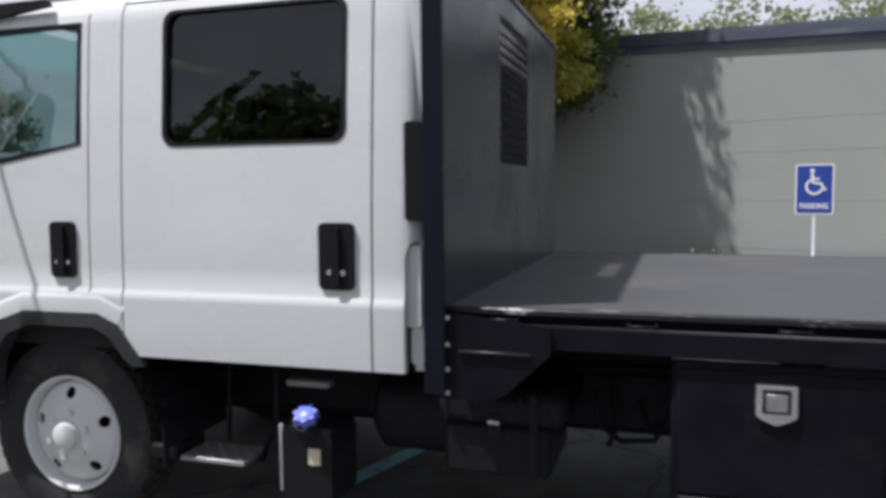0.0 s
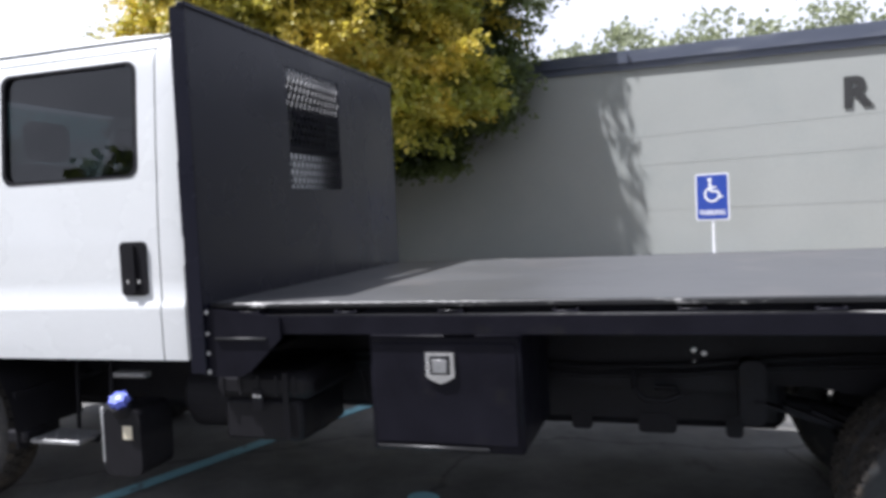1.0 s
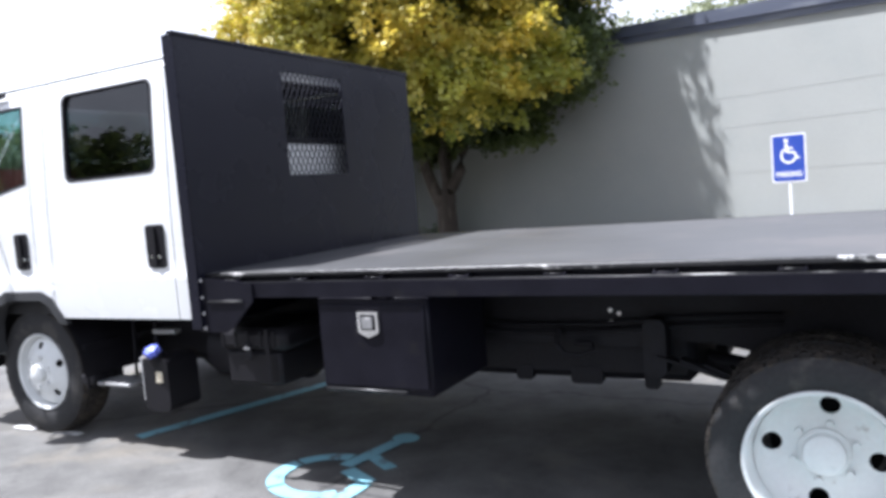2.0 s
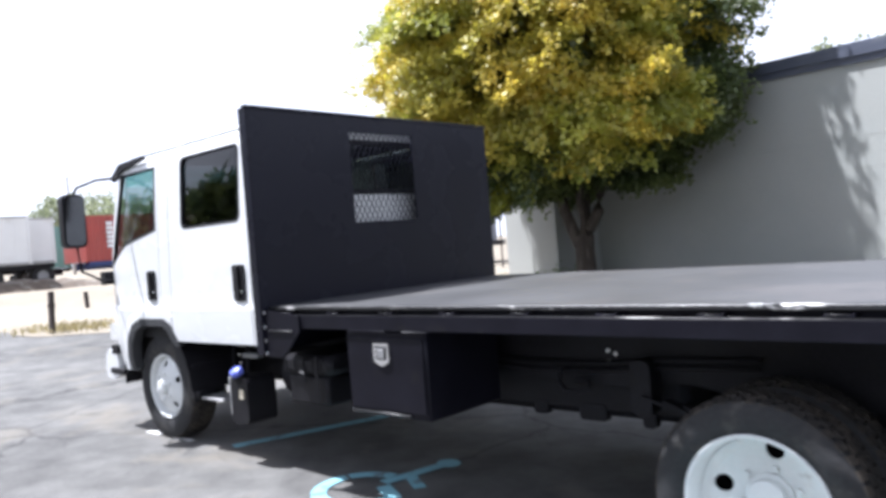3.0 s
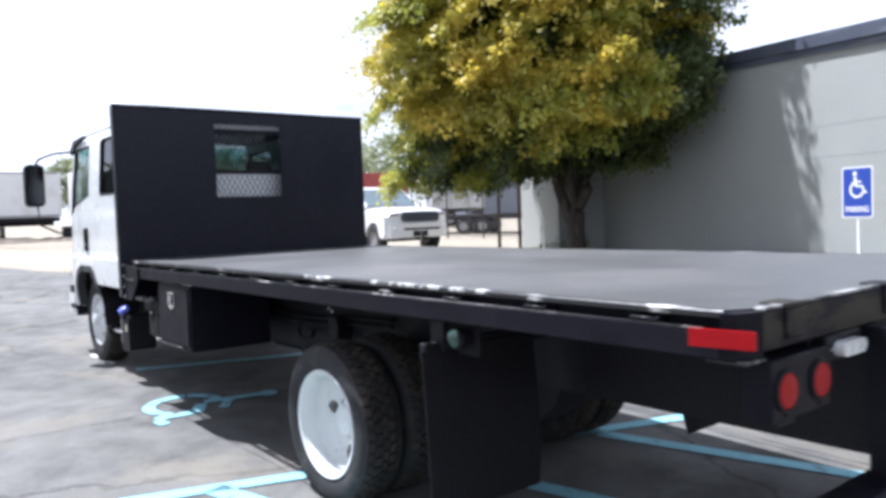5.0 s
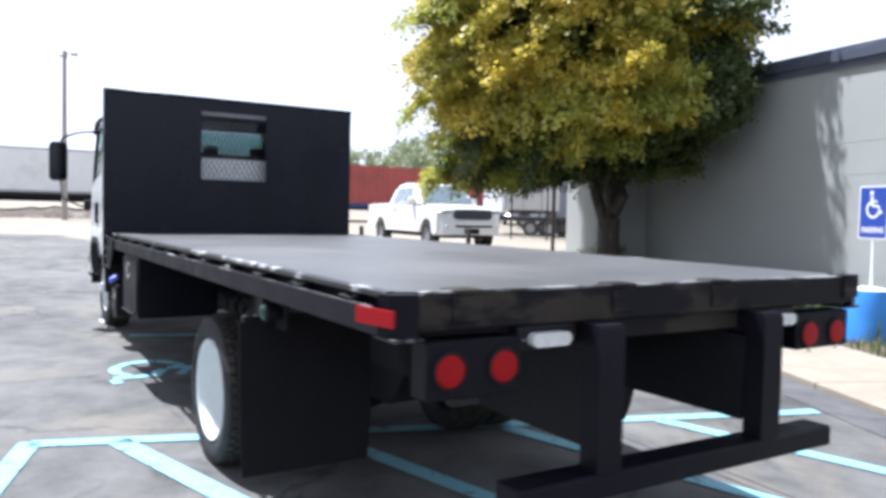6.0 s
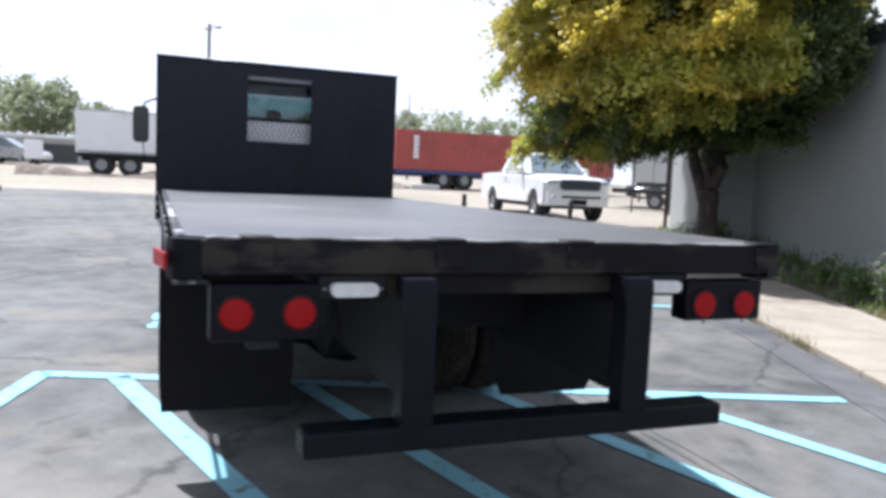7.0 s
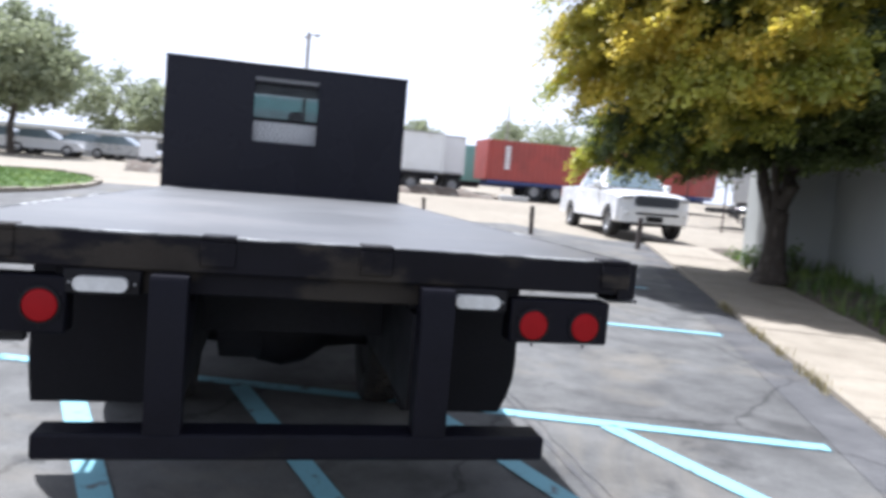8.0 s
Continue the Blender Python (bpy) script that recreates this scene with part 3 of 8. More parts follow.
def build_sidewalk():
    walk_way = thing("sidewalk", (0, 0, 0), "pale concrete sidewalk along the grey building", "sidewalk")
    walk_way["kind"] = "structure"
    s, rng = -10.4, random.Random(8)
    while s < 22:
        w = 1.52
        sh = Shape()
        p = [along_wall(s + 0.006, -2.50), along_wall(s + w - 0.006, -2.50), along_wall(s + w - 0.006, -1.06), along_wall(s + 0.006, -1.06)]
        h = 0.055 + rng.uniform(-0.006, 0.006)
        low, high = [], []
        for i, (x, y) in enumerate(p):
            low.append((x, y, ground_z(x, y) - 0.05))
            high.append((x, y, ground_z(x, y) + h))
        cx, cy = sum(q[0] for q in p) / 4, sum(q[1] for q in p) / 4
        inset = [(cx + (x - cx) * 0.985, cy + (y - cy) * 0.985, z + 0.008) for x, y, z in high]
        sh.add(low + high + inset, [(0, 1, 5, 4), (1, 2, 6, 5), (2, 3, 7, 6), (3, 0, 4, 7), (4, 5, 9, 8), (5, 6, 10, 9), (6, 7, 11, 10), (7, 4, 8, 11), (8, 9, 10, 11)])
        part("slab", sh, "concrete", walk_way, smooth=0)
        s += w
    # planting bed between sidewalk and wall
    bed = Shape()
    n = 60
    for i in range(n + 1):
        s = -10.4 + 32.4 * i / n
        for k, d in enumerate((-1.075, -1.04, -0.6, 0.05)):
            z = bed_lift(s, d) if k else 0.0
            x, y = along_wall(s, d)
            bed.v.append((x, y, ground_z(x, y) + z + (rng.uniform(-0.02, 0.02) if k in (1, 2) else 0)))
    bed.f = [(i * 4 + k, (i + 1) * 4 + k, (i + 1) * 4 + k + 1, i * 4 + k + 1) for i in range(n) for k in range(3)]
    solid("planting_bed", bed, "soil", "bare soil bed with weeds along the wall", "planting bed", kind="structure")


def build_markings():
    kit = "blue parking lines"
    for a, b, w in (((-1.03, 0.36), (0.56, 5.55), 0.10), ((-3.25, 3.3), (-2.34, 6.22), 0.10), ((2.08, -0.66), (3.60, 4.33), 0.11),
                    ((2.05, -0.65), (4.6, -1.42), 0.12), ((2.22, -0.22), (6.0, 0.95), 0.13), ((2.62, 0.88), (6.1, 1.88), 0.12),
                    ((2.95, 1.99), (6.2, 3.07), 0.12), ((3.26, 3.06), (6.3, 4.10), 0.12)):
        ob = new("parking_line", mesh_of(strip(a, b, w, 0.016), "parking_line", "line_blue", 0))
        tagged(ob, "faded light blue painted parking line", "marking", kit, "structure")
    for a, b in (((-2.06, 0.24), (-1.86, 0.25)), ((-1.68, 0.26), (-1.45, 0.27))):
        ob = new("paint_dash", mesh_of(strip(a, b, 0.06, 0.016), "paint_dash", "line_white", 0))
        tagged(ob, "short worn white paint dash on asphalt", "marking", "white paint dashes", "structure")
    # the wheelchair symbol, drawn on axes r (right) and u (up)
    c, u = Vector((0.42, 0.28)), Vector((0.34, 0.94)).normalized()
    r = Vector((u.y, -u.x))

    def lay(name, pts):
        pl = [tuple(c + (r * a + u * b) * 0.88) for a, b in pts]
        part(name, sheet(pl, 0.016), "line_blue", symbol, smooth=0)

    def band(a, b, w):
        d = (Vector(b) - Vector(a)).normalized()
        p = Vector((-d.y, d.x)) * w / 2
        return [tuple(Vector(a) - p), tuple(Vector(b) - p), tuple(Vector(b) + p), tuple(Vector(a) + p)]
    symbol = thing("wheelchair_symbol", (0, 0, 0), "light blue painted wheelchair symbol on the asphalt", "marking")
    symbol["kind"] = "structure"
    lay("head", [(-0.07 + 0.095 * math.cos(t), 0.70 + 0.085 * math.sin(t)) for t in (k * math.pi / 9 for k in range(18))])
    lay("torso", band((-0.06, 0.62), (0.02, 0.16), 0.10))
    lay("arm", band((0.03, 0.36), (0.27, 0.31), 0.085))
    lay("thigh", band((0.08, 0.13), (0.34, 0.10), 0.10))
    lay("shin", band((0.32, 0.08), (0.42, -0.22), 0.10))
    lay("foot", band((0.475, -0.20), (0.60, -0.14), 0.09))
    for a0, a1 in ((112, 176), (180, 250), (254, 338)):
        ts = [radians(a0 + (a1 - a0) * i / 10) for i in range(11)]
        lay("wheel_arc", [(0.05 + 0.345 * math.cos(t), 0.0 + 0.335 * math.sin(t)) for t in ts] + [(0.05 + 0.245 * math.cos(t), 0.0 + 0.235 * math.sin(t)) for t in reversed(ts)])


ROOF_Z = 3.40


def roof_z(s):
    return ROOF_Z - 0.060 * s


def build_building():
    s0, s1, deep = -7.0, 24.0, 14.0
    sh = Shape()
    pts = [along_wall(s0, 0.012), along_wall(s1, 0.012), along_wall(s1, deep), along_wall(s0, deep)]
    tops = [roof_z(s0), roof_z(s1), roof_z(s1), roof_z(s0)]
    sh.add([(x, y, -1.0) for x, y in pts] + [(x, y, z) for (x, y), z in zip(pts, tops)],
           [(0, 1, 5, 4), (1, 2, 6, 5), (2, 3, 7, 6), (3, 0, 4, 7), (3, 2, 1, 0)])
    wall = solid("wall_south", sh, "wall", "grey painted concrete wall of a low building", "wall", kind="structure", smooth=0)
    roof = Shape()
    roof.add([(x, y, z + 0.0) for (x, y), z in zip(pts, tops)] + [(x, y, z + 0.06) for (x, y), z in zip(pts, tops)],
             [(4, 5, 6, 7), (0, 1, 5, 4), (1, 2, 6, 5), (2, 3, 7, 6), (3, 0, 4, 7)])
    solid("roof", roof, "roof", "flat grey roof of the low building", "roof", kind="structure", smooth=0)
    # courses of wide panels with thin joints, proud of the wall
    heights = [(-0.6, 0.62), (0.624, 1.24), (1.244, 1.86), (1.864, 2.26), (2.264, 2.4)]
    for k, (a, b) in enumerate(heights):
        s = s0
        while s < s1 - 0.1:
            e = s1
            q = Shape()
            for ss in (s + 0.002, e - 0.002):
                for d in (0.0, 0.02):
                    x, y = along_wall(ss, d)
                    for z in (a, b):
                        q.v.append((x, y, z if (k < 4 or z == a) else roof_z(ss) - 0.10))
            q.f = [(0, 4, 5, 1), (2, 3, 7, 6), (0, 1, 3, 2), (4, 6, 7, 5), (1, 5, 7, 3), (0, 2, 6, 4)]
            part("panel", q, "wall", wall, smooth=0)
            s = e
    # the end bay stands a metre proud of the long wall
    bay = Shape()
    b0, b1, out = -7.05, -5.35, -1.0
    ring = [along_wall(b0, out), along_wall(b1, out), along_wall(b1, 0.010), along_wall(b0, 0.010)]
    bay.add([(x, y, -0.4) for x, y in ring] + [(x, y, roof_z(s) - 0.06) for (x, y), s in zip(ring, (b0, b1, b1, b0))],
            [(0, 1, 5, 4), (3, 0, 4, 7), (4, 5, 6, 7), (2, 3, 7, 6)])
    cheek = Shape()
    ring = [along_wall(b1 + 0.004, out), along_wall(b1 + 0.10, out), along_wall(b1 + 0.10, 0.010), along_wall(b1 + 0.004, 0.010)]
    cheek.add([(x, y, -0.4) for x, y in ring] + [(x, y, roof_z(b1) - 0.07) for x, y in ring],
              [(0, 1, 5, 4), (1, 2, 6, 5), (2, 3, 7, 6), (3, 0, 4, 7), (4, 5, 6, 7)])
    solid("wall_bay_return", cheek, "wall", "grey painted return wall of the end bay", "wall", kind="structure", smooth=0)
    solid("wall_end_bay", bay, "wall_pale", "pale painted end bay of the low building", "wall", kind="structure", smooth=0)
    cap = Shape()
    ring = [along_wall(b0 - 0.06, out - 0.06), along_wall(b1 + 0.06, out - 0.06), along_wall(b1 + 0.06, -0.075), along_wall(b0 - 0.06, -0.075)]
    tops = [roof_z(s) for s in (b0, b1, b1, b0)]
    cap.add([(x, y, z - 0.06) for (x, y), z in zip(ring, tops)] + [(x, y, z + 0.085) for (x, y), z in zip(ring, tops)],
            [(0, 1, 5, 4), (1, 2, 6, 5), (2, 3, 7, 6), (3, 0, 4, 7), (4, 5, 6, 7), (3, 2, 1, 0)])
    solid("bay_roof_edge", cap, "fascia", "dark metal roof edge of the end bay", "roof", kind="structure", smooth=0)
    # metal edge at the roof, in two steps
    for name, d0, d1, z0, z1 in (("fascia_upper", -0.07, 0.2, -0.085, 0.085), ("fascia_lower", -0.04, 0.05, -0.175, -0.088)):
        q = Shape()
        for ss in (s0 - 0.06, s1):
            for d in (d0, d1):
                x, y = along_wall(ss, d)
                for z in (z0, z1):
                    q.v.append((x, y, roof_z(ss) + z))
        q.f = [(0, 4, 5, 1), (2, 3, 7, 6), (0, 1, 3, 2), (4, 6, 7, 5), (1, 5, 7, 3), (0, 2, 6, 4)]
        ob = part(name, q, "fascia", wall, "grey-blue painted metal roof edge", smooth=0)
    # a painted letter
    cu = bpy.data.curves.new("letter", 'FONT')
    cu.body, cu.size, cu.extrude, cu.offset = "R", 0.47, 0.006, 0.022
    tmp = new("letter_tmp", cu)
    dg = bpy.context.evaluated_depsgraph_get()
    me = bpy.data.meshes.new_from_object(tmp.evaluated_get(dg))
    bpy.data.objects.remove(tmp)
    me.materials.clear()
    me.materials.append(MAT["letter"])
    x, y = along_wall(2.88, -0.012)
    ob = new("wall_letter", me)
    ob.matrix_world = Matrix.Translation((x, y, 2.375)) @ Matrix.Rotation(WALL_A, 4, 'Z') @ Matrix.Rotation(radians(90), 4, 'X')
    tagged(ob, "black capital letter R fixed on the grey wall", "letter")


build_ground()
build_lot()
build_sidewalk()
build_markings()
build_building()


# ---- the flatbed truck ----
CY = 1.118              # the truck's centre line
DECK = 1.046            # top of the deck
LONG = 5.065            # length of the deck
WIDE = 2.235
RAIL = DECK - 0.048     # top of the rub rail
SIDE = 0.13             # the cab's side
AXLE_F, AXLE_R = -1.74, 2.747
HUB_F, HUB_R = 0.422, 0.291     # the truck stands on ground that falls to the rear


def mirrored(sh):
    q = Shape()
    q.v = [(x, 2 * CY - y, z) for x, y, z in sh.v]
    q.f = [tuple(reversed(f)) for f in sh.f]
    return q


def rounded(x0, x1, z0, z1, r, n=4):
    pts = []
    for cx, cz, a in ((x1 - r, z0 + r, -90), (x1 - r, z1 - r, 0), (x0 + r, z1 - r, 90), (x0 + r, z0 + r, 180)):
        pts += [(cx + r * math.cos(radians(a + 90 * i / n)), cz + r * math.sin(radians(a + 90 * i / n))) for i in range(n + 1)]
    return pts


def cab_skin(x, z):
    """How far the cab's side lies inward of its widest plane: tumblehome, belt crease, sill tuck, rounded front corner."""
    y = 0.0
    if z > 1.15:
        y += 0.012 + 0.055 * ((z - 1.15) / 0.95) ** 1.6
    elif z > 1.035:
        y += 0.012 * min(1, (z - 1.035) / 0.03)
    if z < 0.90:
        y += 0.03 * ((0.90 - z) / 0.3) ** 2
    if z > 2.06:
        y += 0.10 * ((z - 2.06) / 0.16) ** 2
    if x > -0.25:
        k = (x + 0.25) / 0.0705
        y += 0.055 * (1 - math.sqrt(max(0.0, 1 - k * k)))
    k = -2.10 - x
    if k > 0:
        k = min(k / 0.50, 0.98)
        y += 0.26 * (1 - math.sqrt(1 - k * k))
    return y


def cab_part(name, shape, mat, parent, label="", smooth=40.0):
    """A part of the cab, set to the cab's true length and height."""
    return part(name, shape.warped(lambda x, y, z: (x * 1.006 + 0.050, y, 0.41 + (z - 0.41) * 0.983 + 0.063 * max(0.0, z - 1.55))), mat, parent, label, smooth)


REAR_WIN = rounded(-1.190, -0.447, 1.602, 2.085, 0.05)
FRONT_WIN_A = [(-1.56, 1.62), (-1.56, 2.07), (-2.04, 2.07), (-2.02, 1.545)]
FRONT_WIN_B = [(-2.02, 1.545), (-2.04, 2.07), (-2.10, 2.07), (-2.34, 1.43), (-2.34, 1.37)]
ARCH = [(-2.06, 0.30), (-2.06, 0.64), (-2.02, 0.765), (-1.94, 0.87), (-1.82, 0.917), (-1.50, 0.917), (-1.43, 0.885), (-1.355, 0.79), (-1.24, 0.62), (-1.24, 0.30)]
ARCH_OUT = [(-2.13, 0.545), (-2.125, 0.66), (-2.085, 0.80), (-1.985, 0.912), (-1.84, 0.962), (-1.49, 0.962), (-1.395, 0.92), (-1.30, 0.79), (-1.285, 0.76)]
ARCH_IN = [(-2.05, 0.545), (-2.05, 0.636), (-2.011, 0.757), (-1.933, 0.860), (-1.818, 0.906), (-1.503, 0.906), (-1.437, 0.877), (-1.364, 0.785), (-1.335, 0.76)]
DOOR_R = (-1.372, -0.352)
DOOR_F = (-2.30, -1.525)


def inside(p, poly):
    hit, n = False, len(poly)
    for i in range(n):
        (x0, z0), (x1, z1) = poly[i], poly[(i + 1) % n]
        if (z0 > p[1]) != (z1 > p[1]) and p[0] < x0 + (p[1] - z0) * (x1 - x0) / (z1 - z0):
            hit = not hit
    return hit


def cab_side_sheet():
    """The outline of the cab's side, cut along windows, arch, door gaps and crease; kept as plain polygons in (x, z)."""
    bm = bmesh.new()
    outline = [(-0.235, 0.80), (-0.235, 1.20), (-0.222, 1.245), (-0.18, 1.27), (-0.18, 2.17), (-0.235, 2.19), (-0.6, 2.215), (-1.4, 2.215), (-2.02, 2.19), (-2.12, 2.12), (-2.42, 1.38), (-2.58, 1.28), (-2.60, 0.62), (-2.42, 0.54),
               (-2.20, 0.54), (-1.90, 0.54), (-1.40, 0.80)]
    bm.faces.new([bm.verts.new((x, 0, z)) for x, z in outline])

    def cut(co, no, low=-9.0, high=9.0, left=-9.0, right=9.0):
        fs = [f for f in bm.faces if low < f.calc_center_bounds().z < high and left < f.calc_center_bounds().x < right]
        es = list({e for f in fs for e in f.edges})
        vs = list({v for f in fs for v in f.verts})
        bmesh.ops.bisect_plane(bm, geom=vs + es + fs, plane_co=co, plane_no=no, dist=1e-5)
    for z in (1.02, 1.35):
        cut((0, 0, z), (0, 0, 1))
    for x in (DOOR_R[0], DOOR_R[1]):
        cut((x - 0.0045, 0, 0), (1, 0, 0))
        cut((x + 0.0045, 0, 0), (1, 0, 0))
    for poly, low, high, left, right in ((REAR_WIN, 1.35, 9.0, DOOR_R[0], DOOR_R[1]), (FRONT_WIN_A, 1.35, 9.0, -9.0, DOOR_R[0]), (FRONT_WIN_B, 1.35, 9.0, -9.0, DOOR_R[0]), (ARCH, -9.0, 1.02, -9.0, -0.9)):
        for (x0, z0), (x1, z1) in zip(poly, poly[1:] + poly[:1]):
            if math.hypot(x1 - x0, z1 - z0) > 1e-4:
                cut((x0, 0, z0), (z1 - z0, 0, x0 - x1), low, high, left, right)
    for x in DOOR_F:
        cut((x - 0.0045, 0, 0), (1, 0, 0))
        cut((x + 0.0045, 0, 0), (1, 0, 0))
    for z in (0.86, 1.035, 1.05, 1.065, 1.15, 1.3, 1.5, 1.75, 1.95, 2.06, 2.10, 2.123, 2.132, 2.18):
        cut((0, 0, z), (0, 0, 1))
    for x in (-0.25, -0.225, -0.205, -0.19, -2.10, -2.2, -2.28, -2.36, -2.44, -2.52, -2.57):
        cut((x, 0, 0), (1, 0, 0))
    polys = []
    for f in bm.faces:
        c = f.calc_center_median()
        p = (c.x, c.z)
        if any(inside(p, w) for w in (REAR_WIN, FRONT_WIN_A, FRONT_WIN_B, ARCH)):
            continue
        if c.z > 0.80 and any(abs(c.x - x) < 0.0045 for x in DOOR_R):
            continue
        if c.z > 0.98 and any(abs(c.x - x) < 0.0045 for x in DOOR_F) and c.z < 2.10:
            continue
        if 2.123 < c.z < 2.132 and DOOR_R[0] < c.x < DOOR_R[1]:
            continue
        polys.append([(v.co.x, v.co.z) for v in f.verts])
    bm.free()
    return polys


def skin_solid(polys, depth=0.035, lift=0.0):
    """The polygons bent to the cab's skin and given thickness."""
    bm, seen = bmesh.new(), {}

    def vert(x, z):
        k = (round(x, 4), round(z, 4))
        if k not in seen:
            seen[k] = bm.verts.new((x, SIDE + cab_skin(x, z) - lift, z))
        return seen[k]
    for p in polys:
        vs = []
        for x, z in p:
            v = vert(x, z)
            if v not in vs:
                vs.append(v)
        if len(vs) > 2:
            try:
                bm.faces.new(vs)
            except ValueError:
                pass
    bmesh.ops.recalc_face_normals(bm, faces=bm.faces)
    r = bmesh.ops.extrude_face_region(bm, geom=bm.faces[:])
    for v in [g for g in r["geom"] if isinstance(g, bmesh.types.BMVert)]:
        v.co.y += depth
    bmesh.ops.recalc_face_normals(bm, faces=bm.faces)
    sh = Shape()
    bm.verts.index_update()
    sh.v = [tuple(v.co) for v in bm.verts]
    sh.f = [tuple(v.index for v in f.verts) for f in bm.faces]
    bm.free()
    return sh


def window_pane(poly, parent, mat, name="window"):
    def ring(k, dy):
        cx, cz = sum(p[0] for p in poly) / len(poly), sum(p[1] for p in poly) / len(poly)
        return [(cx + (x - cx) * k, SIDE + cab_skin(x, z) + dy, cz + (z - cz) * k) for x, z in poly]
    n = len(poly)
    sh = Shape().add(ring(1.0, 0.014) + ring(1.0, 0.019), [tuple(range(n)), tuple(range(2 * n - 1, n - 1, -1))] + [(i, (i + 1) % n, (i + 1) % n + n, i + n) for i in range(n)])
    ob = cab_part(name, sh, mat, parent, smooth=0)
    return ob, sh


def seal(poly, parent, w=0.016, mirror=False):
    cx, cz = sum(p[0] for p in poly) / len(poly), sum(p[1] for p in poly) / len(poly)
    n = len(poly)
    out = []
    for k, dy in ((1.0, -0.003), (1.0, 0.02), (0, 0.02), (0, -0.003)):
        for x, z in poly:
            d = math.hypot(x - cx, z - cz)
            s = 1.0 if k else 1 - w / d
            px, pz = cx + (x - cx) * s, cz + (z - cz) * s
            out.append((px, SIDE + cab_skin(px, pz) + dy, pz))
    sh = Shape().add(out, [(a * n + i, a * n + (i + 1) % n, ((a + 1) % 4) * n + (i + 1) % n, ((a + 1) % 4) * n + i) for a in range(4) for i in range(n)])
    cab_part("window_seal", mirrored(sh) if mirror else sh, "plastic", parent, smooth=0)


def door_handle(parent, x0, x1, z0, z1):
    y = SIDE + cab_skin((x0 + x1) / 2, (z0 + z1) / 2)
    sh = Shape()
    sh.prism(rounded(x0, x1, z0, z1, 0.022), "y", y - 0.010, y + 0.01)
    cab_part("handle_cup", sh, "plastic", parent, "recessed black door handle")
    g = Shape()
    xm = (x0 + x1) / 2
    g.prism(rounded(xm - 0.016, xm + 0.016, z0 + 0.015, z1 - 0.012, 0.012), "y", y - 0.024, y - 0.008)
    cab_part("grip", g, "plastic", parent)
    for dx in (-0.024, 0.026):
        k = Shape().lathe([(0.0, -0.006), (0.010, -0.006), (0.012, 0.0), (0.0, 0.0)], (xm + dx, y - 0.010, z0 + 0.062), "y", 12)
        cab_part("lock", k, "chrome", parent)


def tyre_shape(cx, cy, hz, r=0.405, w=0.225, bead=0.262):
    """A truck tyre lying along y with its centre at cy, with carved tread blocks."""
    sh, h = Shape(), w / 2
    ri = bead
    prof = [(ri, -h * 0.72), (ri + 0.015, -h * 0.86), (ri + 0.05, -h * 0.98), (ri + 0.085, -h), (r - 0.035, -h * 0.95), (r - 0.014, -h * 0.84),
            (r - 0.012, 0), (r - 0.014, h * 0.84), (r - 0.035, h * 0.95), (ri + 0.085, h), (ri + 0.05, h * 0.98), (ri + 0.015, h * 0.86), (ri, h * 0.72)]
    sh.lathe(prof, (cx, cy, hz), "y", 72)
    return sh


def tread_shape(cx, cy, hz, r=0.405, w=0.225, blocks=46):
    """The carved blocks round a tyre."""
    sh, h = Shape(), w / 2
    rows = ((-0.88, -0.56), (-0.48, -0.18), (-0.12, 0.12), (0.18, 0.48), (0.56, 0.88))
    for j, (a, b) in enumerate(rows):
        for k in range(blocks):
            t0 = 2 * math.pi * (k + 0.5 * (j % 2)) / blocks
            t1 = t0 + 2 * math.pi / blocks * 0.72
            ra, rb = r - 0.016, r + (0.002 if 0 < j < 4 else -0.003)
            sk = 0.10 * (1 if j % 2 else -1) * 2 * math.pi / blocks
            q = []
            for rad in (ra, rb):
                for t, y in ((t0, a), (t1, a), (t1 + sk, b), (t0 + sk, b)):
                    rr = rad - (0.012 if abs(y) > 0.8 else 0)
                    q.append((cx + rr * math.cos(t), cy + y * h, hz + rr * math.sin(t)))
            sh.add(q, [(4, 5, 6, 7), (0, 1, 5, 4), (1, 2, 6, 5), (2, 3, 7, 6), (3, 0, 4, 7)])
    return sh


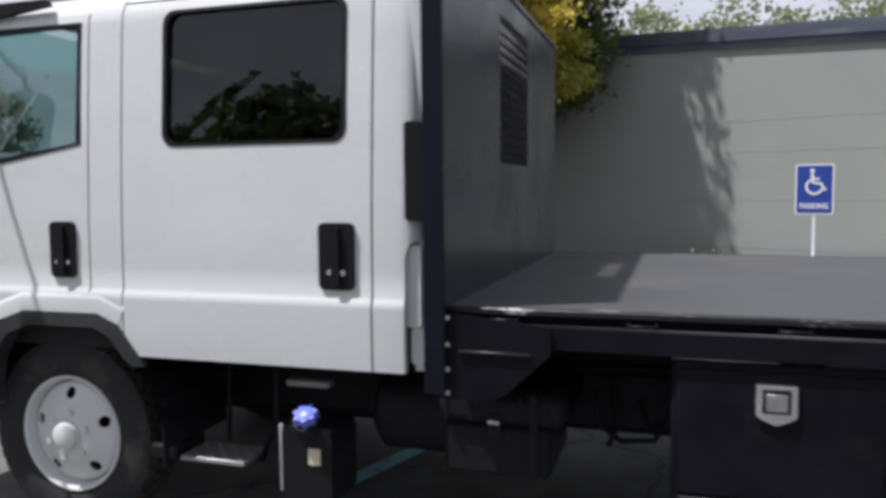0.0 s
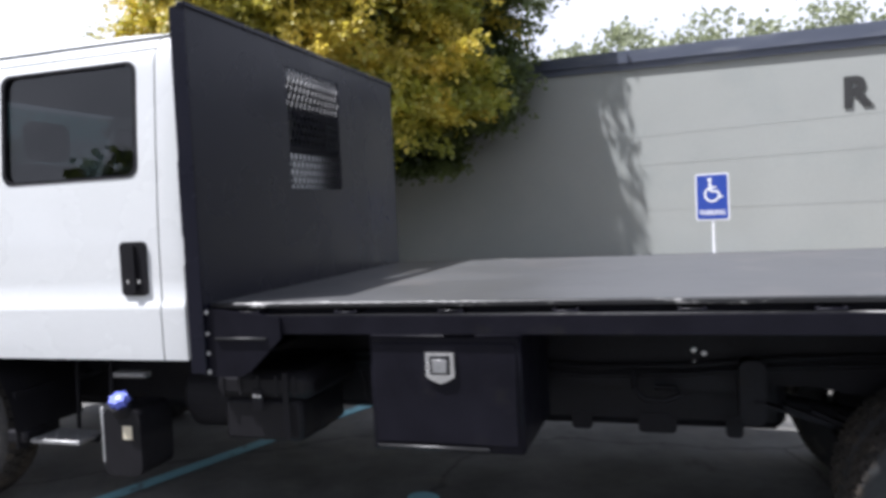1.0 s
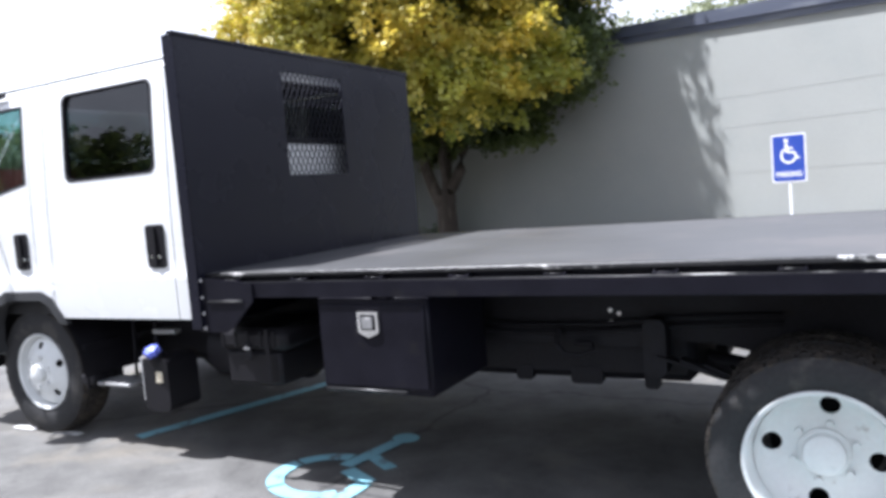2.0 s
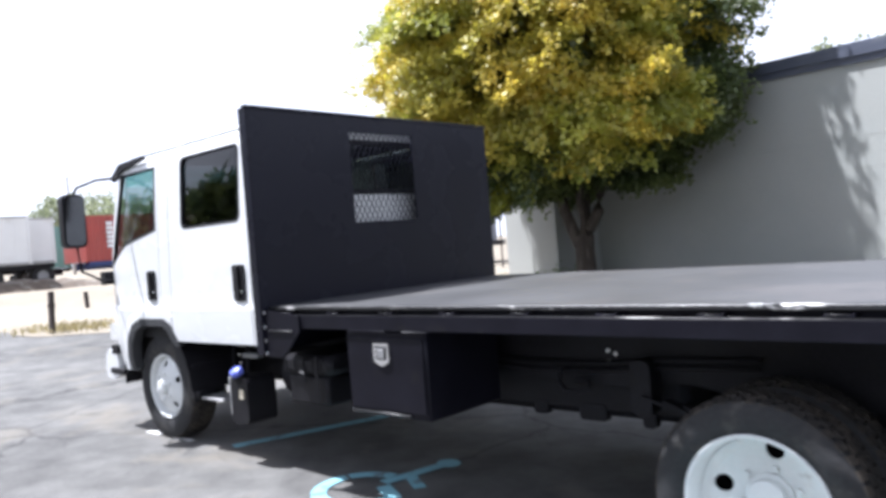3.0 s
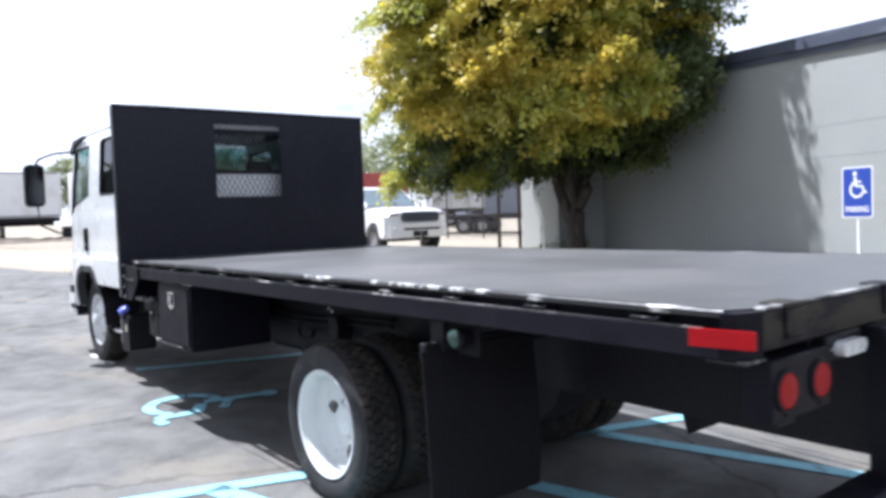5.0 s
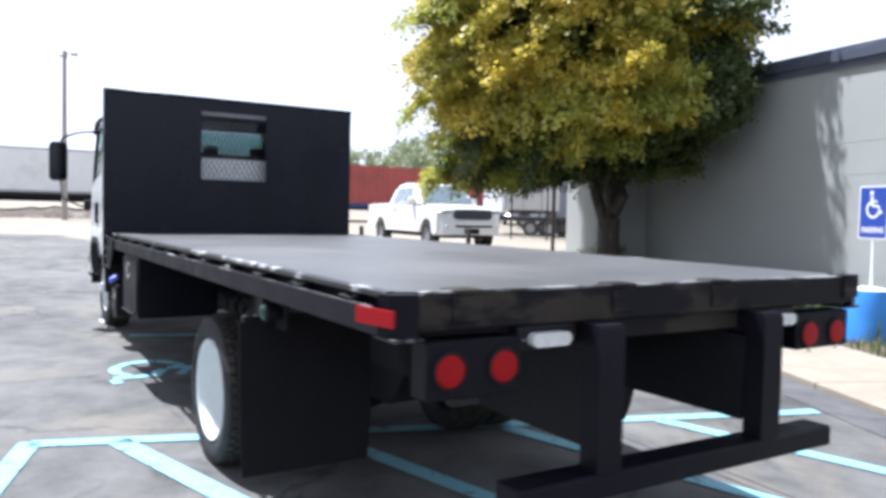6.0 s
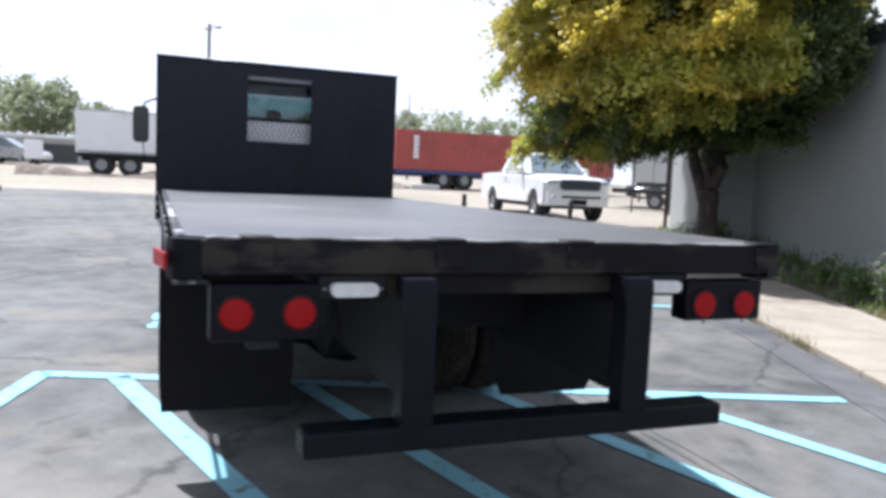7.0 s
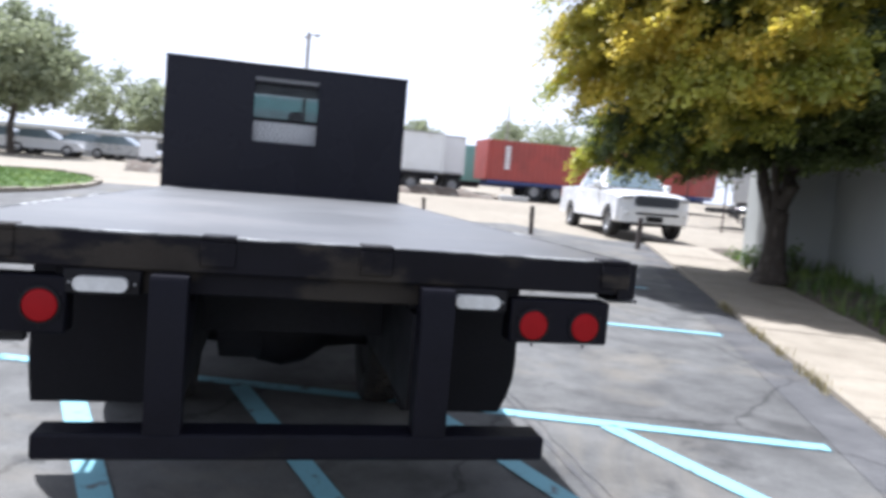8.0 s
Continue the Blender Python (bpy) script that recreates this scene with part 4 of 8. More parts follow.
def dish(cx, hz, prof, holes, hole_r, hole_at, start=0.0, seg=60):
    """A wheel dish with round hand holes cut through it. The profile runs (radius, y)."""
    bm = bmesh.new()
    rings = []
    for r, y in prof:
        rings.append([bm.verts.new((cx + r * math.cos(2 * math.pi * k / seg), y, hz + r * math.sin(2 * math.pi * k / seg))) for k in range(seg)])
    for a, b in zip(rings, rings[1:]):
        for k in range(seg):
            bm.faces.new((a[k], a[(k + 1) % seg], b[(k + 1) % seg], b[k]))
    for h in range(holes):
        t = start + 2 * math.pi * h / holes
        hx, hv = cx + hole_at * math.cos(t), hz + hole_at * math.sin(t)
        ring = [(hx + hole_r * math.cos(2 * math.pi * i / 14), hv + hole_r * math.sin(2 * math.pi * i / 14)) for i in range(14)]
        for (x0, z0), (x1, z1) in zip(ring, ring[1:] + ring[:1]):
            near = [f for f in bm.faces if (f.calc_center_median().x - hx) ** 2 + (f.calc_center_median().z - hv) ** 2 < (hole_r * 2.6) ** 2]
            geom = set(near)
            for f in near:
                geom.update(f.edges)
                geom.update(f.verts)
            bmesh.ops.bisect_plane(bm, geom=list(geom), plane_co=(x0, 0, z0), plane_no=(z1 - z0, 0, x0 - x1), dist=1e-5)
        gone = [f for f in bm.faces if inside((f.calc_center_median().x, f.calc_center_median().z), ring)]
        bmesh.ops.delete(bm, geom=gone, context='FACES')
    r = bmesh.ops.extrude_face_region(bm, geom=bm.faces[:])
    for v in [g for g in r["geom"] if isinstance(g, bmesh.types.BMVert)]:
        v.co.y += 0.008
    bmesh.ops.recalc_face_normals(bm, faces=bm.faces)
    sh = Shape()
    bm.verts.index_update()
    sh.v = [tuple(v.co) for v in bm.verts]
    sh.f = [tuple(v.index for v in f.verts) for f in bm.faces]
    bm.free()
    return sh


def truck_wheel(truck, cx, hz, outer_y, left, dual):
    """A steel disc wheel; outer_y is the tyre's outer face on the left side. Right wheels are mirrored."""
    w, k = 0.225, 1.0 if dual else 0.90
    flip = (lambda s: s) if left else mirrored
    body = flip(tyre_shape(cx, outer_y + w / 2, hz, bead=0.262 * k))
    tyre = part("wheel", body, "rubber", truck, "black truck tyre on a white steel wheel", 35)
    part("tread", flip(tread_shape(cx, outer_y + w / 2, hz)), "tread", tyre, smooth=0)["kind"] = "stuff"
    y0 = outer_y + 0.012
    ring = [(0.262, 0.020), (0.272, 0.004), (0.268, -0.004), (0.256, 0.0), (0.250, 0.02), (0.244, 0.05), (0.236, 0.11 if dual else 0.06), (0.232, 0.20),
            (0.250, 0.20), (0.258, 0.05)]
    rim = Shape().lathe([(r * k, h) for r, h in ring], (cx, y0, hz), "y", 60, closed=True)
    part("rim", flip(rim), "rim", tyre)
    if dual:
        prof = [(0.236, y0 + 0.085), (0.228, y0 + 0.125), (0.212, y0 + 0.150), (0.180, y0 + 0.163), (0.150, y0 + 0.166), (0.115, y0 + 0.164), (0.080, y0 + 0.162)]
        part("wheel_disc", flip(dish(cx, hz, prof, 4, 0.036, 0.180, radians(172))), "rim", tyre)
        hub = Shape().lathe([(0.0, 0.100), (0.060, 0.100), (0.072, 0.106), (0.078, 0.140), (0.090, 0.148), (0.090, 0.163), (0.0, 0.163)], (cx, y0, hz), "y", 28)
        part("axle_hub", flip(hub), "rim", tyre)
        nut_r, nut_y, n = 0.111, 0.140, 6
    else:
        prof = [(0.238, y0 + 0.045), (0.228, y0 + 0.030), (0.205, y0 + 0.022), (0.165, y0 + 0.004), (0.135, y0 - 0.010), (0.10, y0 - 0.014), (0.065, y0 - 0.012)]
        part("wheel_disc", flip(dish(cx, hz, [(r * k, y) for r, y in prof], 5, 0.024, 0.168, 0.35)), "rim", tyre)
        hub = Shape().lathe([(0.0, -0.040), (0.045, -0.040), (0.055, -0.034), (0.058, -0.005), (0.070, 0.0), (0.0, 0.0)], (cx, y0 - 0.008, hz), "y", 28)
        part("axle_hub", flip(hub), "rim", tyre)
        nut_r, nut_y, n = 0.095, -0.030, 6
    for j in range(n):
        t = 2 * math.pi * (j + 0.3) / n
        nut = Shape().lathe([(0.0, 0.0), (0.013, 0.0), (0.015, 0.008), (0.015, 0.026), (0.0, 0.026)],
                            (cx + nut_r * math.cos(t), y0 + nut_y, hz + nut_r * math.sin(t)), "y", 6)
        part("wheel_nut", flip(nut), "rim", tyre)
    drum = Shape().lathe([(0.0, 0.0), (0.19, 0.0), (0.205, 0.02), (0.205, 0.13), (0.0, 0.14)], (cx, outer_y + (w + 0.10 if dual else 0.16), hz), "y", 30)
    part("brake_drum", flip(drum), "chassis", tyre)
    if dual:
        inner = part("inner_wheel", flip(tyre_shape(cx, outer_y + w * 1.5 + 0.035, hz)), "rubber", truck, "black inner dual tyre", 35)
        part("tread", flip(tread_shape(cx, outer_y + w * 1.5 + 0.035, hz)), "tread", inner, smooth=0)["kind"] = "stuff"
        part("inner_rim", flip(Shape().lathe([(0.262, 0.0), (0.25, 0.02), (0.24, 0.16), (0.258, 0.18)], (cx, outer_y + w + 0.05, hz), "y", 40)), "chassis", inner)


def build_cab(truck):
    polys = cab_side_sheet()
    shell, rear, front = [], [], []
    for p in polys:
        cx, cz = sum(q[0] for q in p) / len(p), sum(q[1] for q in p) / len(p)
        if DOOR_R[0] < cx < DOOR_R[1] and 0.80 < cz:
            (rear if cz < 2.128 else shell).append(p)
        elif DOOR_F[0] < cx < DOOR_F[1] and cz > 0.98 and cz < 2.10:
            front.append(p)
        else:
            shell.append(p)
    for left in (True, False):
        flip = (lambda s: s) if left else mirrored
        cab_part("cab_side", flip(skin_solid(shell)), "white", truck, "white painted cab body side", 30)
        for name, ps, win, hx in (("rear_door", rear, [REAR_WIN], (-0.548, -0.414, 1.085, 1.322)), ("front_door", front, [FRONT_WIN_A, FRONT_WIN_B], (-1.705, -1.585, 1.10, 1.322))):
            door = cab_part(name, flip(skin_solid(ps)), "white", truck, "white cab door", 30)
            if name == "rear_door":
                glass_mat = "dark_glass"
                pane = window_pane(REAR_WIN, door, glass_mat)
                seal(REAR_WIN, door, 0.020, not left)
            else:
                whole = FRONT_WIN_A[:3] + FRONT_WIN_B[2:] + FRONT_WIN_B[:1]
                pane = window_pane(whole, door, "cab_glass")
                seal(whole, door, 0.022, not left)
            if not left:
                me = mesh_of(mirrored(pane[1]), "window", "dark_glass" if name == "rear_door" else "cab_glass", 0)
                pane[0].data = me
            if left:
                door_handle(door, *hx)
        # black wheel arch lip
        lip = Shape()
        n = len(ARCH_IN) - 1
        for i, (p, q) in enumerate(zip(ARCH_IN, ARCH_OUT)):
            for (x, z), dy in ((p, -0.014), (q, -0.010), (q, 0.02), (p, 0.06)):
                lip.v.append((x, SIDE + min(cab_skin(x, z), 0.10) + dy, z))
        lip.f = [(i * 4 + k, i * 4 + (k + 1) % 4, (i + 1) * 4 + (k + 1) % 4, (i + 1) * 4 + k) for i in range(n) for k in range(4)] + [(0, 1, 2, 3), (n * 4 + 3, n * 4 + 2, n * 4 + 1, n * 4)]
        cab_part("arch_lip", flip(lip), "trim", truck, "dark grey plastic wheel arch trim")
        # raised white wing round the arch, running into the belt crease
        wing = Shape()
        ring = ARCH_OUT[:7]
        for i, (x, z) in enumerate(ring):
            a, b = Vector(ring[max(i - 1, 0)]), Vector(ring[min(i + 1, len(ring) - 1)])
            t = (b - a).normalized()
            k = 1.0 - 0.8 * (i >= 5)
            for off, dy, f in ((-0.004, -0.009, 0.6), (0.052, -0.009, 0.6), (0.068, -0.005, 0.7), (0.086, 0.006, 1.0), (-0.004, 0.02, 1.0)):
                px, pz = x - t.y * off, z + t.x * off
                wing.v.append((px, SIDE + cab_skin(px, pz) * f + dy * (k if dy < 0 else 1), pz))
        m = len(ring)
        wing.f = [(i * 5 + j, i * 5 + (j + 1) % 5, (i + 1) * 5 + (j + 1) % 5, (i + 1) * 5 + j) for i in range(m - 1) for j in range(5)] + [(0, 1, 2, 3, 4), tuple(range(m * 5 - 1, m * 5 - 6, -1))]
        cab_part("front_wing", flip(wing), "white", truck)
        liner = Shape().lathe([(0.515, 0.0), (0.515, 0.42)], (AXLE_F, SIDE + 0.03, 0.425), "y", 40)
        seen = sorted({i for f in liner.f for i in f if 0.40 < liner.v[i][2]})
        slot = {i: k for k, i in enumerate(seen)}
        kept = Shape()
        kept.v = [liner.v[i] for i in seen]
        kept.f = [tuple(slot[i] for i in f) for f in liner.f if all(i in slot for i in f)]
        liner = kept
        cab_part("arch_liner", flip(liner), "plastic", truck)
        mud = Shape().box(AXLE_F + 0.475, AXLE_F + 0.49, 0.19, 0.45, 0.34, 0.62)
        cab_part("front_mud_guard", flip(mud), "plastic", truck)
        # rear corner pillar: vertical air duct and side lamp
        duct = Shape().prism(rounded(-0.232, -0.172, 1.33, 1.66, 0.015), "y", SIDE + 0.012, SIDE + 0.10)
        cab_part("air_duct", flip(duct), "plastic", truck, "black vertical air intake")
        lamp = Shape().lathe([(0.0, -0.012), (0.012, -0.008), (0.014, 0.0), (0.0, 0.0)], (-0.085, 0.12, 0.955), "y", 14)
        cab_part("marker_lamp", flip(lamp), "amber", truck, "small amber marker lamp")
        bend = Shape().prism(rounded(-0.225, -0.155, 0.825, 0.955, 0.015), "y", SIDE + 0.045, SIDE + 0.16)
        cab_part("corner_recess", flip(Shape().prism(rounded(-0.236, -0.186, 0.957, 1.245, 0.015), "y", SIDE + 0.035, SIDE + 0.16)), "white", truck)
        cab_part("rear_corner_step", flip(bend), "white", truck)
    # roof: crowned across and rounded at front and back
    roof, nx, ny = Shape(), 22, 20
    for i in range(nx + 1):
        x = -0.185 - (2.06 - 0.185) * i / nx
        for j in range(ny + 1):
            u = -1 + 2 * j / ny
            half = CY - SIDE - cab_skin(max(x, -2.05), 2.17) + 0.002
            e = 0.075 * (1 - abs(u) ** 3.0)
            ends = min(1.0, (i / nx) / 0.07 + 0.45, ((nx - i) / nx) / 0.16 + 0.15)
            roof.v.append((x, CY + u * half, 2.185 + e * ends + (0.025 * math.sin(math.pi * i / nx)) * (1 - abs(u) ** 4)))
    roof.f = [(i * (ny + 1) + j, (i + 1) * (ny + 1) + j, (i + 1) * (ny + 1) + j + 1, i * (ny + 1) + j + 1) for i in range(nx) for j in range(ny)]
    cab_part("cab_roof", roof, "white", truck, "white cab roof")
    # back panel with a wide window
    back = Shape()
    y0, y1, a0, a1, b0, b1 = SIDE + 0.06, 2 * CY - SIDE - 0.06, 0.40, 2 * CY - 0.40, 1.752, 2.073
    for bx in ((y0, y1, 0.80, b0), (y0, y1, b1, 2.22), (y0, a0, b0, b1), (a1, y1, b0, b1)):
        back.box(-0.215, -0.1815, bx[0], bx[1], bx[2], bx[3], 0.0)
    cab_part("cab_back", back, "white", truck, "white cab back panel", 0)
    cab_part("rear_window", Shape().box(-0.205, -0.197, a0 + 0.002, a1 - 0.002, b0 + 0.002, b1 - 0.002, 0), "back_glass", truck, smooth=0)
    rim = Shape()
    for q in ((a0 - 0.02, a1 + 0.02, b0 - 0.02, b0 + 0.012), (a0 - 0.02, a1 + 0.02, b1 - 0.012, b1 + 0.02), (a0 - 0.02, a0 + 0.012, b0, b1), (a1 - 0.012, a1 + 0.02, b0, b1)):
        rim.box(-0.209, -0.174, *q, 0.003)
    cab_part("rear_window_seal", rim, "plastic", truck)
    # front: windscreen, panel, grille, lamps, bumper
    half = CY - SIDE - 0.17
    def screen_band(z0, z1):
        ring = []
        for z in (z0, z1):
            t = (z - 1.33) / 0.80
            x, h = -2.47 + 0.37 * t, half + 0.06 * t
            ring.append((x, h, z))
        (xa, ha, za), (xb, hb, zb) = ring
        q = [(xa, CY - ha, za), (xa, CY + ha, za), (xb, CY + hb, zb), (xb, CY - hb, zb)]
        return Shape().add(q + [(x + 0.005, y, z) for x, y, z in q], [(0, 1, 2, 3), (7, 6, 5, 4), (0, 4, 5, 1), (2, 6, 7, 3), (1, 5, 6, 2), (0, 3, 7, 4)])
    pane = cab_part("windscreen", screen_band(1.33, 1.985), "cab_glass", truck, "clear curved windscreen", 0)
    cab_part("shade_band", screen_band(1.986, 2.13), "teal_glass", pane, "green shaded band of the windscreen", 0)
    cab_part("cowl", Shape().box(-2.62, -2.44, CY - half - 0.03, CY + half + 0.03, 1.305, 1.338, 0.008), "plastic", truck, "black cowl below the windscreen")
    fp = Shape()
    n = 14
    for i in range(n + 1):
        u = -1 + 2 * i / n
        bulge = 0.05 * (1 - u * u)
        for z, dx in ((0.62, 0.0), (0.95, 0.01), (1.25, 0.0), (1.345, -0.035)):
            fp.v.append((-2.592 - bulge + (-dx), CY + u * (half - 0.06), z))
    fp.f = [(i * 4 + k, (i + 1) * 4 + k, (i + 1) * 4 + k + 1, i * 4 + k + 1) for i in range(n) for k in range(3)]
    cab_part("front_panel", fp, "white", truck)
    cab_part("grille", Shape().box(-2.665, -2.60, CY - 0.42, CY + 0.42, 0.78, 0.98, 0.01), "plastic", truck)
    bp = Shape().prism([(-2.66, 0.44), (-2.70, 0.50), (-2.70, 0.64), (-2.64, 0.70), (-2.52, 0.70), (-2.40, 0.66), (-2.40, 0.47), (-2.48, 0.44)], "y", SIDE + 0.17, 2 * CY - SIDE - 0.17)
    cab_part("front_bumper", bp, "white", truck, "white front bumper")
    for left in (True, False):
        flip = (lambda s: s) if left else mirrored
        end = Shape().prism([(-2.60, 0.45), (-2.64, 0.52), (-2.62, 0.64), (-2.56, 0.69), (-2.40, 0.66), (-2.40, 0.47), (-2.48, 0.44)], "y", SIDE + 0.05, SIDE + 0.18)
        cab_part("bumper_end", flip(end), "white", truck)
        cab_part("bumper_foot", flip(Shape().box(-2.52, -2.28, SIDE + 0.03, SIDE + 0.3, 0.49, 0.54, 0.01)), "plastic", truck)
        hl = Shape().prism(rounded(-2.62, -2.40, 0.76, 0.90, 0.03), "y", SIDE + 0.10, SIDE + 0.32)
        cab_part("headlamp", flip(hl), "clear_lens", truck, "clear headlamp at the cab corner")
        side_lamp = Shape().prism(rounded(-2.44, -2.34, 0.66, 0.735, 0.012), "y", SIDE + 0.02, SIDE + 0.12)
        cab_part("turn_lamp", flip(side_lamp), "plastic", truck)
        # mirror on a looped arm
        arm = Shape().tube([(-2.10, SIDE + 0.10, 2.06), (-2.18, 0.02, 2.04), (-2.20, -0.12, 1.985), (-2.20, -0.15, 1.93)], 0.011)
        cab_part("mirror_arm", flip(arm), "plastic", truck)
        arm = Shape().tube([(-2.20, -0.15, 1.56), (-2.20, -0.13, 1.36), (-2.26, 0.04, 1.28), (-2.36, SIDE + 0.06, 1.27)], 0.010)
        cab_part("mirror_stay", flip(arm), "plastic", truck)
        head = Shape().prism([(y, z) for y, z in rounded(-0.255, -0.085, 1.545, 1.935, 0.045)], "x", -2.235, -2.155)
        mh = cab_part("mirror", flip(head), "plastic", truck, "tall black wing mirror")
        cab_part("mirror_glass", flip(Shape().prism([(y, z) for y, z in rounded(-0.240, -0.10, 1.565, 1.915, 0.035)], "x", -2.142, -2.136).warped(lambda x, y, z: (x + 0.10 * (z - 1.74), y, z))), "mirror", mh)
        knob = Shape().prism(rounded(-2.42, -2.34, 1.235, 1.345, 0.02), "y", SIDE - 0.03, SIDE + 0.10)
        cab_part("corner_mirror", flip(knob), "plastic", truck)
        vis = Shape().prism([(-2.22, 2.03), (-2.26, 2.06), (-2.10, 2.15), (-1.72, 2.165), (-1.70, 2.14), (-2.06, 2.10)], "y", SIDE + 0.045, SIDE + 0.075)
        cab_part("window_visor", flip(vis), "plastic", truck, "smoked visor over the front door window")
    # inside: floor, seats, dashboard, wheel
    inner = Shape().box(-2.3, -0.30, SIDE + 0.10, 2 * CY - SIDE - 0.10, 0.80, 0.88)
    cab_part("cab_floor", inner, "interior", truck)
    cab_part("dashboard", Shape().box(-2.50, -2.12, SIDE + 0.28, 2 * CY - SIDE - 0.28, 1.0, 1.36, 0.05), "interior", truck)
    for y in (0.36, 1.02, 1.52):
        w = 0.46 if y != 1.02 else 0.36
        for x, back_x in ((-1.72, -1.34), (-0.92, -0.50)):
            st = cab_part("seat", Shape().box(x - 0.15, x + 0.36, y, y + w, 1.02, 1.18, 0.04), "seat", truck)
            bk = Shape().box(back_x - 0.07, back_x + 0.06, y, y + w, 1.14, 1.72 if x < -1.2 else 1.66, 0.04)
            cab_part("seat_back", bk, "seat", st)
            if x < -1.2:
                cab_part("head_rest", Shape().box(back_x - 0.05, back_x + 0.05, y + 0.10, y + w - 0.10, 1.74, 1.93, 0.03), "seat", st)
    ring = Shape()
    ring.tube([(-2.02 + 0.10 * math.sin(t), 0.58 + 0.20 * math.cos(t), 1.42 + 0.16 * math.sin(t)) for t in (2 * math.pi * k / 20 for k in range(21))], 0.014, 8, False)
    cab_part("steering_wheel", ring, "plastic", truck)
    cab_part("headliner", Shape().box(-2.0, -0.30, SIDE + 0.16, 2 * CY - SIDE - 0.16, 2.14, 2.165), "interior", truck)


def build_headboard(truck):
    y0, y1, w0, w1, z0, z1, top = 0.0, 2.205, 0.784, 1.370, 1.524, 2.120, 2.228
    sh = Shape()
    for q in ((y0, y1, 0.78, z0), (y0, y1, z1, top), (y0, w0, z0, z1), (w1, y1, z0, z1)):
        sh.box(-0.012, 0.0, *q, 0.0)
    hb = part("headboard", sh, "headboard", truck, "tall black steel headboard with a mesh window", 0)
    part("top_rail", Shape().box(-0.030, 0.010, y0 - 0.012, y1 + 0.012, top - 0.008, top + 0.014, 0.004), "headboard", hb)
    for y in (y0 - 0.008, y1 - 0.004):
        part("side_flange", Shape().box(-0.070, 0.0, y, y + 0.012, 0.77, top, 0.002), "headboard", hb)
    for y in (0.45, 1.75):
        part("stiffener", Shape().box(-0.06, -0.012, y - 0.03, y + 0.03, 0.82, top - 0.01, 0.004), "headboard", hb)
    # expanded-metal screen: a lattice of short slanted strands
    rows, cols = 15, 13
    dy, dz = (w1 - w0) / cols, (z1 - z0) / rows
    ms = Shape()
    for i in range(rows):
        for j in range(cols):
            for s in (0, 1):
                ya, yb = w0 + dy * (j + 0.5 * s), w0 + dy * (j + 0.5 + 0.5 * s)
                za, zb = (z0 + dz * i, z0 + dz * (i + 1)) if (s + i) % 2 == 0 else (z0 + dz * (i + 1), z0 + dz * i)
                h = 0.0036
                ms.add([(-0.006, ya, za - h), (-0.006, ya, za + h), (-0.006, yb, zb + h), (-0.006, yb, zb - h),
                        (0.0, ya, za - h), (0.0, ya, za + h), (0.0, yb, zb + h), (0.0, yb, zb - h)],
                       [(0, 1, 2, 3), (7, 6, 5, 4), (0, 4, 5, 1), (3, 2, 6, 7), (0, 3, 7, 4), (1, 5, 6, 2)])
    part("window_screen", ms, "headboard", hb, "black expanded metal screen", 0)
    # corner gusset with bolts
    for left in (True, False):
        flip = (lambda s: s) if left else mirrored
        g = Shape().prism([(-0.03, 0.755), (-0.03, DECK - 0.012), (0.33, DECK - 0.05), (0.33, 0.91), (0.19, 0.78), (0.14, 0.755)], "y", 0.012, 0.022)
        gp = part("gusset", flip(g), "black", truck)
        part("gusset_rib", flip(Shape().box(0.04, 0.27, 0.002, 0.012, 0.905, 0.915, 0.002)), "edge", gp)
        for z in (1.015, 0.93, 0.85, 0.775):
            part("bolt", flip(Shape().lathe([(0.0, -0.008), (0.008, -0.006), (0.010, 0.0), (0.0, 0.0)], (0.002, 0.012, z), "y", 8)), "steelpart", gp)


